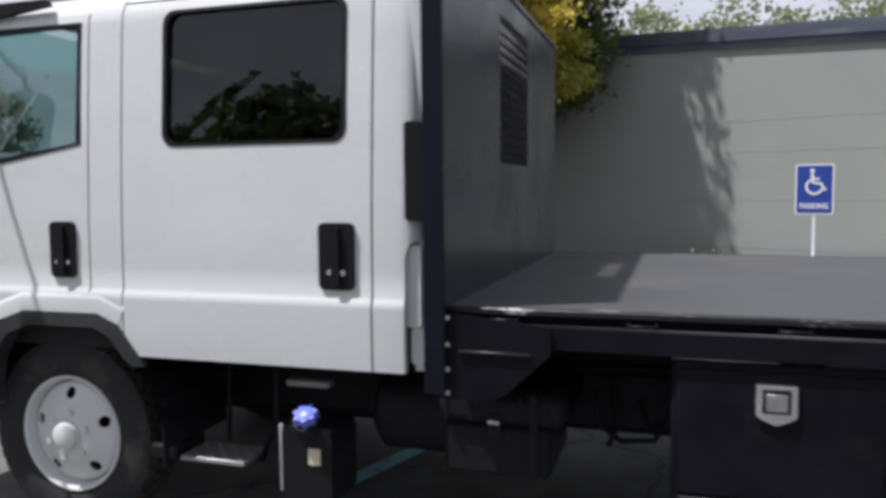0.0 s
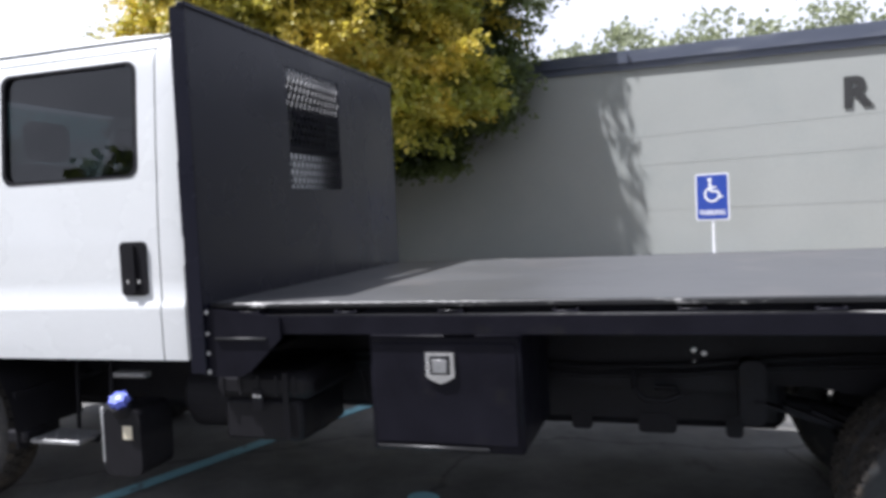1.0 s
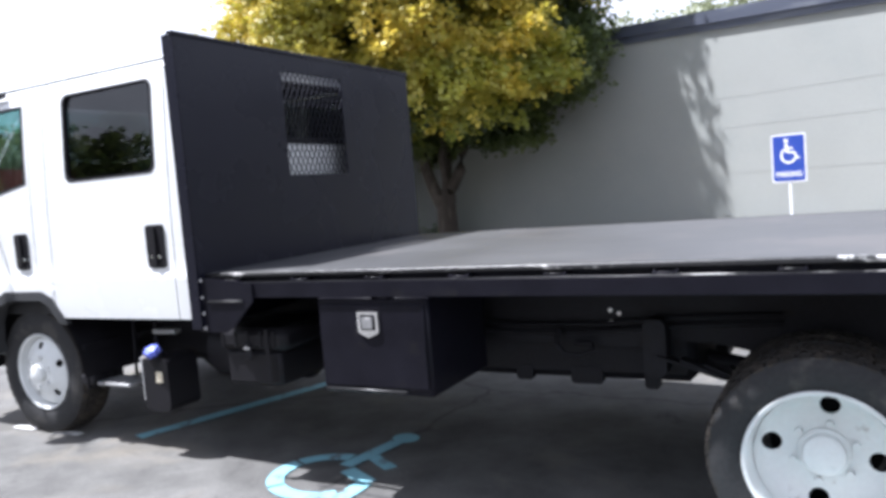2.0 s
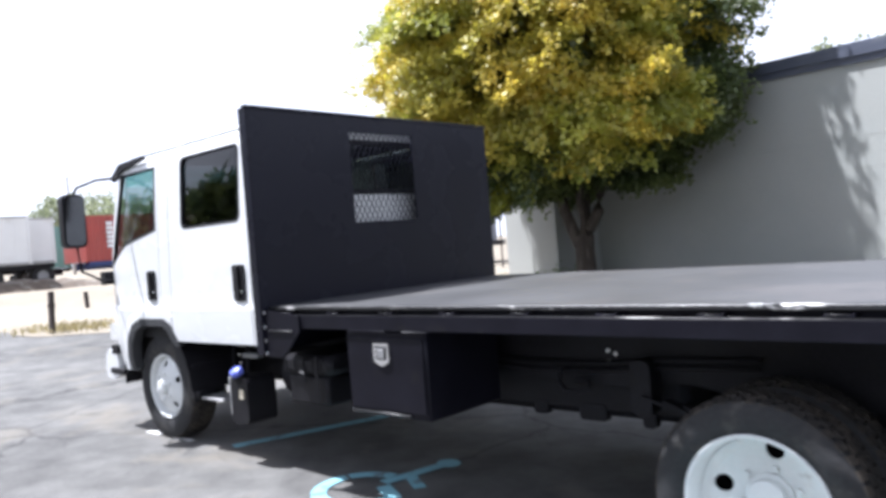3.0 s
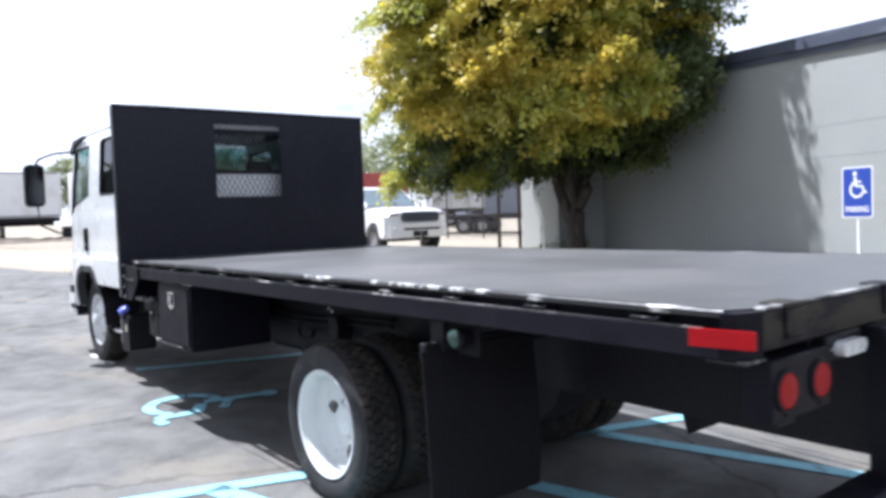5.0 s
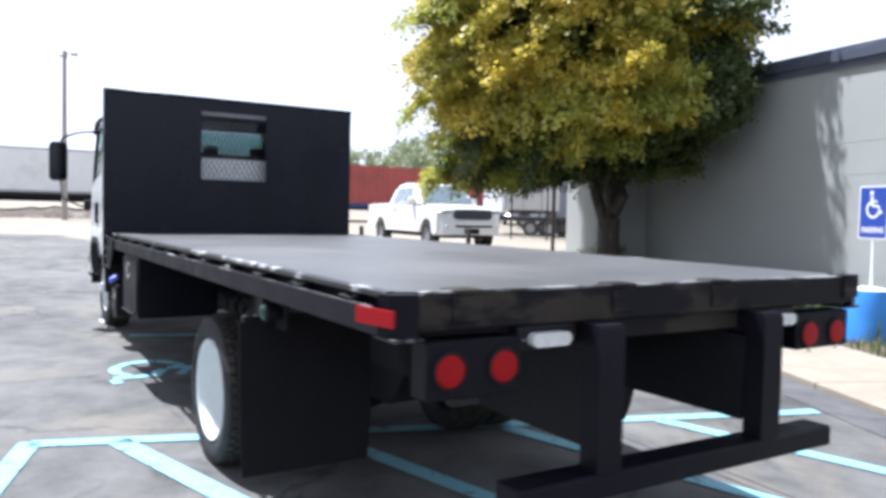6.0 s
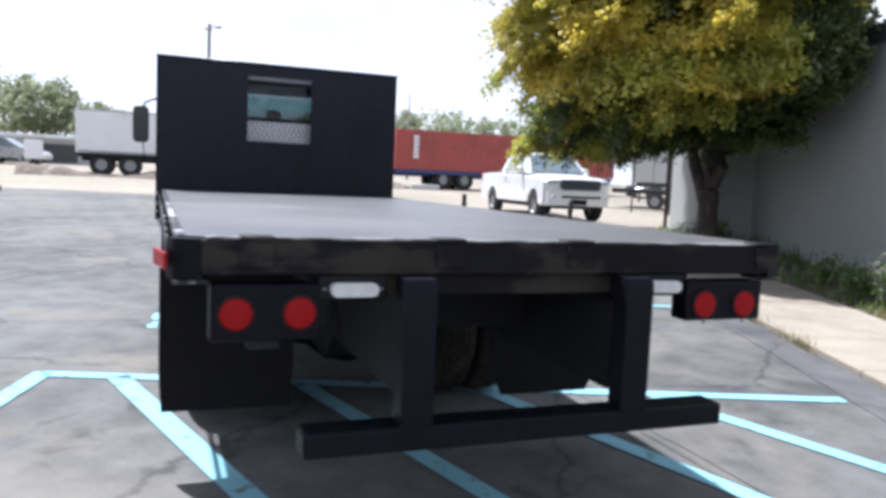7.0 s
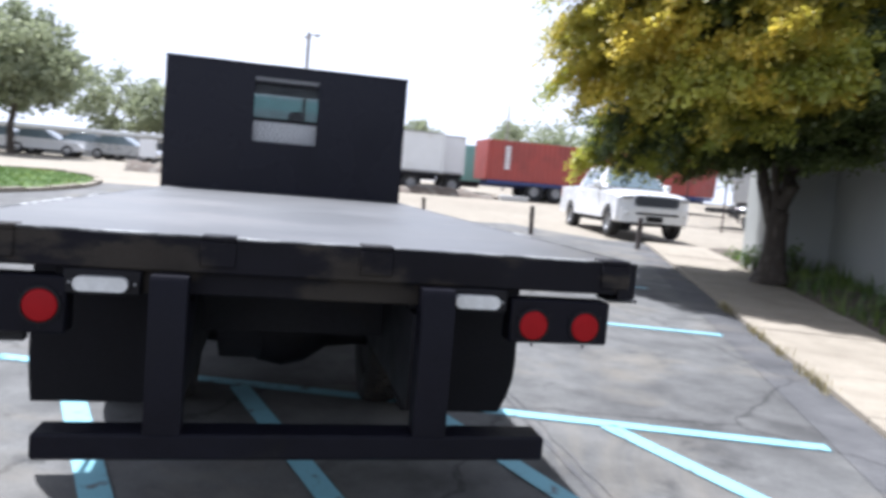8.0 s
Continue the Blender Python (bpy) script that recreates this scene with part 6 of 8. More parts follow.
def limb(sh, a, b, r0, r1, rng, bends=4, wander=0.10):
    a, b = Vector(a), Vector(b)
    pts, rs = [], []
    for i in range(bends + 1):
        t = i / bends
        p = a.lerp(b, t)
        if 0 < i < bends:
            p += Vector((rng.uniform(-1, 1), rng.uniform(-1, 1), rng.uniform(-0.4, 0.6))) * wander
        pts.append(p)
        rs.append(r0 + (r1 - r0) * t)
    sh.tube(pts, rs, 9)
    return pts


def clear_of_building(x, y, z):
    return z > roof_z(0) + 0.25 or wall_n(x, y) < -0.12


def pad_leaves(name, pads, share, size, mat, seed, keep=None):
    """Leaves shingled over flat sprays: each pad is (centre, facing, radius)."""
    rng = np.random.RandomState(seed)
    c, nrm0, rad = (np.array([p[i] for p in pads], float) for i in range(3))
    count = np.maximum(12, share * rad ** 2).astype(int)
    idx = np.repeat(np.arange(len(pads)), count)
    n = len(idx)
    nn = nrm0[idx]
    u = np.cross(nn, np.array((0.3, 0.2, 0.93)))
    u /= np.linalg.norm(u, axis=1)[:, None]
    w = np.cross(nn, u)
    # sprays are ragged: five lobes of their own for each pad
    a = rng.uniform(0, 2 * math.pi, n)
    phase = rng.uniform(0, 6.28, len(pads))[idx]
    reach = rad[idx] * np.sqrt(rng.random(n)) * (1 + 0.30 * np.sin(5 * a + phase) + 0.15 * np.sin(9 * a + 2 * phase))
    pos = c[idx] + u * (reach * np.cos(a))[:, None] + w * (reach * np.sin(a))[:, None]
    sag = (reach / rad[idx]) ** 2
    pos += nn * rng.normal(0, 0.06, n)[:, None] - np.array((0, 0, 1.0)) * (0.10 * rad[idx] * sag)[:, None]
    if keep is not None:
        ok = np.array([keep(*p) for p in pos])
        pos, nn, u, w, a = pos[ok], nn[ok], u[ok], w[ok], a[ok]
        n = len(pos)
    face = nn + rng.normal(0, 0.55, (n, 3))
    face /= np.linalg.norm(face, axis=1)[:, None]
    d = u * np.cos(a)[:, None] + w * np.sin(a)[:, None] + rng.normal(0, 0.60, (n, 3)) - np.array((0, 0, 0.10))
    d -= face * np.sum(d * face, axis=1)[:, None]
    d /= np.linalg.norm(d, axis=1)[:, None]
    side = np.cross(d, face)
    L = (size * rng.uniform(0.6, 1.3, n))[:, None]
    v = np.empty((n, 6, 3))
    wd = L * 0.40
    v[:, 0] = pos
    v[:, 1] = pos + d * L * 0.38 + side * wd - face * L * 0.07
    v[:, 2] = pos + d * L * 0.66 + side * wd * 0.55 - face * L * 0.10
    v[:, 3] = pos + d * L - face * L * 0.08
    v[:, 4] = pos + d * L * 0.66 - side * wd * 0.55 - face * L * 0.10
    v[:, 5] = pos + d * L * 0.38 - side * wd - face * L * 0.07
    k = np.arange(n)[:, None] * 6
    f = np.concatenate([k + np.array([[0, 1, 2, 3]]), k + np.array([[0, 3, 4, 5]])])
    return raw(name, v.reshape(-1, 3).tolist(), f.tolist(), mat)


def build_yellow_tree():
    rng = random.Random(21)
    bx, by = -3.30, 8.86
    bz = ground_z(bx, by) + 0.18
    tree = thing("tree", (0, 0, 0), "leafy tree with yellow-green young leaves on the sunlit sprays beside the wall", "tree")
    trunk = Shape()
    flare = [(bx, by, bz - 0.1), (bx, by, bz + 0.08), (bx + 0.01, by, bz + 0.32), (bx, by + 0.01, bz + 0.70), (bx, by, bz + 1.02)]
    trunk.tube(flare, [0.34, 0.24, 0.185, 0.165, 0.175], 16)
    part("trunk", trunk.warped(lambda x, y, z: (x + 0.012 * math.sin(23 * math.atan2(y - by, x - bx) + 3 * z), y + 0.012 * math.cos(19 * math.atan2(y - by, x - bx)), z)), "bark", tree, "dark rough forked trunk")
    forks = [((bx - 0.06, by - 0.04, bz + 0.85), (-3.86, 8.52, 2.85), 0.115, 0.065), ((bx + 0.07, by - 0.02, bz + 0.85), (-2.46, 8.66, 2.80), 0.110, 0.060),
             ((bx, by + 0.04, bz + 0.90), (-3.15, 9.05, 3.1), 0.09, 0.06), ((bx + 0.03, by - 0.06, bz + 0.95), (-2.95, 8.35, 3.0), 0.07, 0.04)]
    ends = []
    for a, b, r0, r1 in forks:
        sh = Shape()
        limb(sh, a, b, r0, r1, rng, 6, 0.045)
        part("limb", sh, "bark", tree)
        ends.append((Vector(b), r1))
    centre = Vector((-3.25, 8.45, 4.5))
    radii = Vector((2.95, 2.85, 2.70))
    # sprays over the crown's outside, leaning out and up
    young, mid, shade = [], [], []
    golden = math.pi * (3 - math.sqrt(5))
    total = 400
    for i in range(total):
        z = 1 - 2 * (i + 0.5) / total
        a = golden * i + rng.uniform(-0.25, 0.25)
        u = Vector((math.sqrt(1 - z * z) * math.cos(a), math.sqrt(1 - z * z) * math.sin(a), z + rng.uniform(-0.06, 0.06))).normalized()
        lump = 1 + 0.10 * math.sin(3.1 * u.x + 1.7) + 0.08 * math.sin(4.3 * u.y + 2.2 * u.z) + 0.07 * math.sin(9 * u.z + 7 * u.x) * math.sin(8 * u.y + 2)
        k = rng.uniform(0.74, 1.02) * lump
        p = centre + Vector((u.x * radii.x, u.y * radii.y, u.z * (radii.z if u.z < 0 else 1.75))) * k
        floor = 2.25 + 0.30 * rng.random() + 0.2 * max(0, min(1, p.x + 3.9))
        if p.z < floor:
            if p.z < floor - 0.9 or rng.random() < 0.4:
                continue
            p.z = floor
        if not clear_of_building(*p) or (wall_n(p.x, p.y) > -0.1 and p.x > -2.3 and p.z < 5.4):
            continue
        face = (u * 0.42 + Vector((-0.04, -0.25, 0.80)) + Vector((rng.gauss(0, 0.22), rng.gauss(0, 0.22), rng.gauss(0, 0.15)))).normalized()
        pad = (tuple(p), tuple(face), rng.uniform(0.34, 0.64))
        # sun-facing sprays turn yellow, low and turned-away ones dark: light put in leaf colour
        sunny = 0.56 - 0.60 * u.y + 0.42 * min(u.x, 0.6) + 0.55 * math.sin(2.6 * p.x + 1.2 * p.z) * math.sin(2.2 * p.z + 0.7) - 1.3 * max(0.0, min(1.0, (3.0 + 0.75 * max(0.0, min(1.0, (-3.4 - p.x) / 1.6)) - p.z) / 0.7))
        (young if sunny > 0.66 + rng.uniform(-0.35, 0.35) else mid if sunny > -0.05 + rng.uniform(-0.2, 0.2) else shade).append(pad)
    # the inside that closes the crown, its shade painted as darker leaf colour
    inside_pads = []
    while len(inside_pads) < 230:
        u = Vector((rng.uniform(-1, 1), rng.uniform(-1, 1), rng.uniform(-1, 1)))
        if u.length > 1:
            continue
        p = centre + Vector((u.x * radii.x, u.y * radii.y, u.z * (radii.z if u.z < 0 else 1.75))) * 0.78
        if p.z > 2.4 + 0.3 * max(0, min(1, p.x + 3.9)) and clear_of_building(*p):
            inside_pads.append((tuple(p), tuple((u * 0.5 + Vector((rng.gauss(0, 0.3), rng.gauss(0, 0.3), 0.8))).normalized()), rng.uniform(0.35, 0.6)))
    # low skirt over the lot side
    for _ in range(62):
        p = (rng.uniform(-5.6, -3.4), rng.uniform(6.3, 8.0), rng.uniform(1.84, 2.75))
        (mid if rng.random() < 0.45 else shade).append((p, (rng.gauss(-0.2, 0.2), -0.55 + rng.gauss(0, 0.2), 0.75), rng.uniform(0.22, 0.42)))
    # sprays that hang before the forks, given the sunlit yellow and olive
    for _ in range(64):
        p = Vector((rng.uniform(-3.7, -0.7), rng.uniform(6.7, 7.9), 0.0))
        p.z = 2.42 + 0.10 * abs(p.x + 2.2) + 0.95 * rng.random()
        (young if rng.random() < 0.5 else mid).append((tuple(p), (rng.gauss(0.1, 0.2), -0.35 + rng.gauss(0, 0.2), 0.8), rng.uniform(0.24, 0.44)))
    # boughs along the wall, before and behind the trunk, in the dark shade colour
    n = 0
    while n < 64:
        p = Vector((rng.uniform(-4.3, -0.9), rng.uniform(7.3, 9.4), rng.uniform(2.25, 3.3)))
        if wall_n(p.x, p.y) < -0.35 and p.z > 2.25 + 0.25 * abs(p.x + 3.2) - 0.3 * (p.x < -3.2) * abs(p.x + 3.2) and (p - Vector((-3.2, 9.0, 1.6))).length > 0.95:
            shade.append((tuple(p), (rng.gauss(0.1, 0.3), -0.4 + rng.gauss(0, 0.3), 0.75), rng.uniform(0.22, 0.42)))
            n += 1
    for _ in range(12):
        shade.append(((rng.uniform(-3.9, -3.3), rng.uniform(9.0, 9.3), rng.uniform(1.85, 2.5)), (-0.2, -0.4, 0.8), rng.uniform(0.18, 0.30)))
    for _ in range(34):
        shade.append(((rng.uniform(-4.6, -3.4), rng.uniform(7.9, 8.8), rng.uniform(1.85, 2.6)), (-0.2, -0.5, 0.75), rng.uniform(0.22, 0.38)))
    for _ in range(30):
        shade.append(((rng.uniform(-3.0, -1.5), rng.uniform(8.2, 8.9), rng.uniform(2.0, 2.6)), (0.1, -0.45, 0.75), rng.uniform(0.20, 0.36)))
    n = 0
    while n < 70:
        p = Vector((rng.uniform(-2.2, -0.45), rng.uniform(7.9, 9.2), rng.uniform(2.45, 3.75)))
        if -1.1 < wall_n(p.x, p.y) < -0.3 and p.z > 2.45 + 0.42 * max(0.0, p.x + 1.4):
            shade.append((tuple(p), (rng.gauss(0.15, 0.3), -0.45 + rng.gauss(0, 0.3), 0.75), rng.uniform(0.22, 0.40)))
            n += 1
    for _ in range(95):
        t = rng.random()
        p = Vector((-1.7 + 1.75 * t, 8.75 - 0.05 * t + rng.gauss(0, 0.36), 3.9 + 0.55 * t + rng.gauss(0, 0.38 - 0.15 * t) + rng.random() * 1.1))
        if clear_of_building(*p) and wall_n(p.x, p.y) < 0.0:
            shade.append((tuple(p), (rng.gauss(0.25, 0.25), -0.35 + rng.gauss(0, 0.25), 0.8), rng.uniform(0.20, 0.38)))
    # the high side over the roof, added out of view to shade the wall
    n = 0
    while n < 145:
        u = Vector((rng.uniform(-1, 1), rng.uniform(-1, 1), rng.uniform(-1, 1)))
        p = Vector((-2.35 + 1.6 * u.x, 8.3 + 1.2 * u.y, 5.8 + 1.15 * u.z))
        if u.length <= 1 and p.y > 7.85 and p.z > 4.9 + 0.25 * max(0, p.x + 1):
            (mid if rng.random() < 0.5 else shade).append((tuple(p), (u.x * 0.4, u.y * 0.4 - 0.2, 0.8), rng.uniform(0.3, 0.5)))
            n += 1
    # boughs from the forks to a share of the sprays, and thin twigs below others
    outer = young + mid
    for p, face, r in rng.sample(outer, 50) + rng.sample(shade, 24):
        q = Vector(p)
        b, r1 = min(ends, key=lambda e: (e[0] - q).length)
        sh = Shape()
        limb(sh, b - Vector((0, 0, 0.15 * rng.random())), q * 0.95 + centre * 0.05, r1 * 0.55, 0.010, rng, 5, 0.20)
        part("bough", sh, "bark", tree)
    for p, face, r in rng.sample(outer + inside_pads, 70):
        q = Vector(p)
        sh = Shape()
        limb(sh, q + (centre - q).normalized() * rng.uniform(0.5, 1.1) - Vector((0, 0, 0.3)), q, 0.016, 0.005, rng, 3, 0.08)
        part("twig", sh, "bark", tree)
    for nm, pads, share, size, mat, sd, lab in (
            ("sunlit_young_leaves", young, 3600, 0.072, "leaf_yellow", 1, "yellow-green young leaves on the sunlit sprays"),
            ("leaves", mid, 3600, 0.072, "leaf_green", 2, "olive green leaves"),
            ("shaded_inner_leaves", inside_pads, 700, 0.12, "leaf_inner", 4, "inner leaves, their shade painted dark green"),
            ("shaded_leaves", shade, 2600, 0.074, "leaf_grey", 3, "dark green leaves, shade put into their colour")):
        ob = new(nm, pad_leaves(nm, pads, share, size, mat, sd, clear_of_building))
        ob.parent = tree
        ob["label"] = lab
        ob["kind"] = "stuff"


def far_tree(x, y, h, w, seed, mat="leaf_far", n=2600, label="leafy green tree in the distance", leaf=None):
    rng = random.Random(seed)
    z0 = ground_z(max(x, -60), y)
    tree = thing("tree", (x, y, z0), label, "tree", "distant trees")
    sh = Shape()
    limb(sh, (0, 0, -0.1), (0.1, 0.1, h * 0.5), 0.028 * h, 0.012 * h, rng, 5, 0.05 * h / 4)
    for _ in range(6):
        a = rng.uniform(0, 6.28)
        limb(sh, (0, 0, h * rng.uniform(0.25, 0.45)), (w * 0.33 * math.cos(a), w * 0.33 * math.sin(a), h * rng.uniform(0.55, 0.8)), 0.012 * h, 0.004 * h, rng, 4, 0.04 * h / 4)
    part("trunk", sh, "bark", tree)
    cs = []
    while len(cs) < 90:
        u = Vector((rng.uniform(-1, 1), rng.uniform(-1, 1), rng.uniform(-1, 1)))
        if u.length > 1 or (u.length < 0.45 and rng.random() < 0.6):
            continue
        cs.append((u.x * w * 0.5, u.y * w * 0.5, h * 0.60 + u.z * h * 0.39))
    s = 0.055 * w
    ob = new("crown", leaf_cloud("crown", cs, n, leaf or 0.045 * h, mat, seed, (s, s, s * 0.8)))
    ob.parent = tree
    ob["kind"] = "stuff"
    return tree


def blades(name, spots, mat, label, h=(0.06, 0.2), w=0.006, seed=1, category="grass"):
    """Grass as single bent blades at the given spots."""
    rng = random.Random(seed)
    v, f = [], []
    for x, y, z, s in spots:
        a, t = rng.uniform(0, 6.28), rng.uniform(0.1, 0.6)
        hh = rng.uniform(*h) * s
        dx, dy = math.cos(a), math.sin(a)
        k = len(v)
        ww = w * (0.7 + rng.random()) * max(1, s)
        v += [(x - dy * ww, y + dx * ww, z), (x + dy * ww, y - dx * ww, z), (x + dx * hh * t * 0.4 + dy * ww * 0.7, y + dy * hh * t * 0.4 - dx * ww * 0.7, z + hh * 0.6),
              (x + dx * hh * t * 0.4 - dy * ww * 0.7, y + dy * hh * t * 0.4 + dx * ww * 0.7, z + hh * 0.6), (x + dx * hh * t, y + dy * hh * t, z + hh)]
        f += [(k, k + 1, k + 2, k + 3), (k + 3, k + 2, k + 4)]
    ob = new(name, raw(name, v, f, mat))
    return tagged(ob, label, category, kind="stuff")


def build_plants():
    rng = random.Random(12)

    def bed_spot(s, d):
        x, y = along_wall(s, d)
        return x, y, ground_z(x, y) + bed_lift(s, d) - 0.01
    spots = []
    for _ in range(5200):
        s = rng.uniform(-9.0, 8.0)
        d = -0.05 - 0.98 * rng.random() ** 1.3
        dens = 0.35 + 0.65 * (math.sin(s * 2.1) * math.sin(s * 0.9 + 1) > -0.1)
        if rng.random() < dens:
            spots.append((*bed_spot(s, d), 1.0 + 0.8 * (rng.random() < 0.2)))
    blades("bed_grass", spots, "grass", "uneven green grass and weeds at the wall foot", (0.05, 0.19), 0.007, 2)
    dry = [(*bed_spot(rng.uniform(0.5, 9), rng.uniform(-1.0, -0.2)), 1.0) for _ in range(2500)]
    blades("dry_grass", dry, "dry_grass", "dry straw-coloured grass in the bed", (0.04, 0.15), 0.006, 3)
    for i, (s, d, hh) in enumerate(((0.25, -0.55, 0.55), (0.55, -0.75, 0.5), (0.05, -0.8, 0.42), (0.85, -0.6, 0.45), (-0.35, -0.6, 0.38), (-5.55, -1.10, 0.42), (-6.05, -1.12, 0.36), (-5.15, -0.95, 0.50), (-4.9, -0.6, 0.45), (-0.9, -0.7, 0.4))):
        x, y, z = bed_spot(s, d)
        bush = thing("weed_bush", (x, y, z), "loose weedy shrub with thin stems by the wall", "shrub", "weed bushes")
        stems = Shape()
        tips = []
        for _ in range(16):
            a, t = rng.uniform(0, 6.28), rng.uniform(0.1, 0.45)
            e = (math.cos(a) * hh * t, math.sin(a) * hh * t, hh * rng.uniform(0.6, 1.0))
            limb(stems, (0, 0, -0.02), e, 0.005, 0.002, rng, 3, 0.02)
            tips += [e, tuple(0.6 * c for c in e)]
        part("stems", stems, "bark", bush)["kind"] = "stuff"
        ob = new("foliage", leaf_cloud("foliage", tips, 210, 0.045, "grass", 40 + i, (0.05, 0.05, 0.06)))
        ob.parent = bush
        ob["kind"] = "stuff"
        if i in (0, 1, 3):
            ob = new("blossom", leaf_cloud("blossom", [t for t in tips if t[2] > hh * 0.5], 110, 0.028, "lilac", 60 + i, (0.03, 0.03, 0.06)))
            ob.parent = bush
            ob["kind"] = "stuff"
    # weeds in the joint between sidewalk and asphalt
    joint = []
    for _ in range(420):
        s = rng.choice((-1.2, -0.9, 0.3, 0.7, 1.3, 2.1, 2.4)) + rng.gauss(0, 0.12)
        x, y = along_wall(s, -2.52 + rng.gauss(0, 0.03))
        joint.append((x, y, ground_z(x, y) + 0.01, 1.0))
    blades("joint_weeds", joint, "dry_grass", "dry weeds in the sidewalk joint", (0.03, 0.13), 0.004, 5, "weeds")


# ---- things by the building ----
def build_sign():
    cx, cy = 2.20, 7.46
    bz = ground_z(cx, cy) + 0.055
    base = thing("blue_barrel", (cx, cy, bz), "blue plastic barrel foot filled with pale concrete", "barrel")
    sh = Shape().lathe([(0.0, 0.0), (0.285, 0.0), (0.292, 0.010), (0.288, 0.045), (0.276, 0.13), (0.262, 0.24), (0.248, 0.34), (0.230, 0.435),
                        (0.222, 0.452), (0.212, 0.452), (0.212, 0.42), (0.0, 0.42)], (0, 0, 0), "z", 40)
    part("shell", sh.warped(lambda x, y, z: (x, y, z * 1.28)), "barrel", base)
    top = Shape().lathe([(0.0, 0.475), (0.10, 0.472), (0.17, 0.462), (0.209, 0.445), (0.21, 0.421), (0.0, 0.421)], (0, 0, 0), "z", 32)
    part("concrete_fill", top.warped(lambda x, y, z: (x, y, z * 1.28)), "sign_white", base, "pale rough concrete fill")
    sign = thing("parking_sign", (cx, cy, 0.55), "blue and white disabled parking sign on a thin post", "sign", rz=-18)
    post = Shape().box(-0.016, 0.016, 0.012, 0.03, 0.0, 1.10, 0.003)
    part("post", post, "sign_white", sign, "white painted steel post")
    z0, z1, w = 0.545, 1.130, 0.206
    part("plate", Shape().prism([(a, b) for a, b in rounded(-w, w, z0, z1, 0.03)], "y", 0.004, 0.010), "sign_white", sign, "white-edged sign plate")
    part("field", Shape().prism([(a, b) for a, b in rounded(-w + 0.018, w - 0.018, z0 + 0.018, z1 - 0.018, 0.02)], "y", 0.001, 0.0035), "sign_blue", sign, "blue field")
    c = Vector((0.0, 0.865))

    def glyph(pts):
        part("pictogram", Shape().prism([(c.x + a, c.y + b) for a, b in pts], "y", -0.002, 0.0006), "sign_white", sign, smooth=0)

    def bar(a, b, t):
        d = (Vector(b) - Vector(a)).normalized()
        p = Vector((-d.y, d.x)) * t / 2
        return [tuple(Vector(a) - p), tuple(Vector(b) - p), tuple(Vector(b) + p), tuple(Vector(a) + p)]
    glyph([(-0.025 + 0.026 * math.cos(t), 0.185 + 0.026 * math.sin(t)) for t in (k * math.pi / 8 for k in range(16))])
    glyph(bar((-0.025, 0.15), (-0.012, 0.045), 0.034))
    glyph(bar((-0.010, 0.095), (0.055, 0.090), 0.022))
    glyph(bar((-0.01, 0.045), (0.075, 0.040), 0.026))
    glyph(bar((0.070, 0.045), (0.102, -0.035), 0.026))
    glyph(bar((0.098, -0.035), (0.130, -0.022), 0.022))
    for a0, a1 in ((115, 190), (190, 265), (265, 340)):
        ts = [radians(a0 + (a1 - a0) * i / 6) for i in range(7)]
        glyph([(0.0 + 0.098 * math.cos(t), 0.005 + 0.098 * math.sin(t)) for t in ts] + [(0.072 * math.cos(t), 0.005 + 0.072 * math.sin(t)) for t in reversed(ts)])
    cu = bpy.data.curves.new("word", 'FONT')
    cu.body, cu.size, cu.extrude, cu.offset, cu.align_x = "PARKING", 0.088, 0.0012, 0.002, 'CENTER'
    tmp = new("word_tmp", cu)
    me = bpy.data.meshes.new_from_object(tmp.evaluated_get(bpy.context.evaluated_depsgraph_get()))
    bpy.data.objects.remove(tmp)
    me.materials.clear()
    me.materials.append(MAT["sign_white"])
    ob = new("word", me)
    ob.parent = sign
    ob.matrix_basis = pose(0, -0.0005, 0.615, 90, 0, 0) @ Matrix.Diagonal((0.84, 1, 1, 1))


def bollard(x, y, h, lean=0.0):
    z = ground_z(x, y)
    b = thing("bollard", (x, y, z), "short dark rusty steel post in the lot edge", "bollard", "lot edge posts")
    sh = Shape().lathe([(0.0, h), (0.045, h - 0.005), (0.055, h - 0.025), (0.055, 0.0), (0.07, -0.02), (0.0, -0.02)], (0, 0, 0), "z", 16)
    part("post", sh.moved(pose(0, 0, 0, lean, lean * 0.5, 0)), "bollard", b)
    part("collar", Shape().lathe([(0.055, h * 0.62), (0.065, h * 0.62), (0.065, h * 0.70), (0.055, h * 0.70)], (0, 0, 0), "z", 16).moved(pose(0, 0, 0, lean, lean * 0.5, 0)), "bollard", b)


# ---- the yard behind ----
def small_wheel(parent, x, y, r, w, rim="galv", z=None):
    sh = Shape().lathe([(r * 0.55, -w / 2), (r * 0.9, -w / 2), (r, -w * 0.36), (r, w * 0.36), (r * 0.9, w / 2), (r * 0.55, w / 2)], (x, y, r if z is None else z), "y", 26)
    wh = part("wheel", sh, "rubber", parent)
    part("rim", Shape().lathe([(0.0, -w * 0.30), (r * 0.25, -w * 0.36), (r * 0.5, -w * 0.30), (r * 0.58, -w * 0.46), (r * 0.58, w * 0.46), (r * 0.5, w * 0.30), (0.0, w * 0.36)], (x, y, r if z is None else z), "y", 20), rim, wh)
    return wh


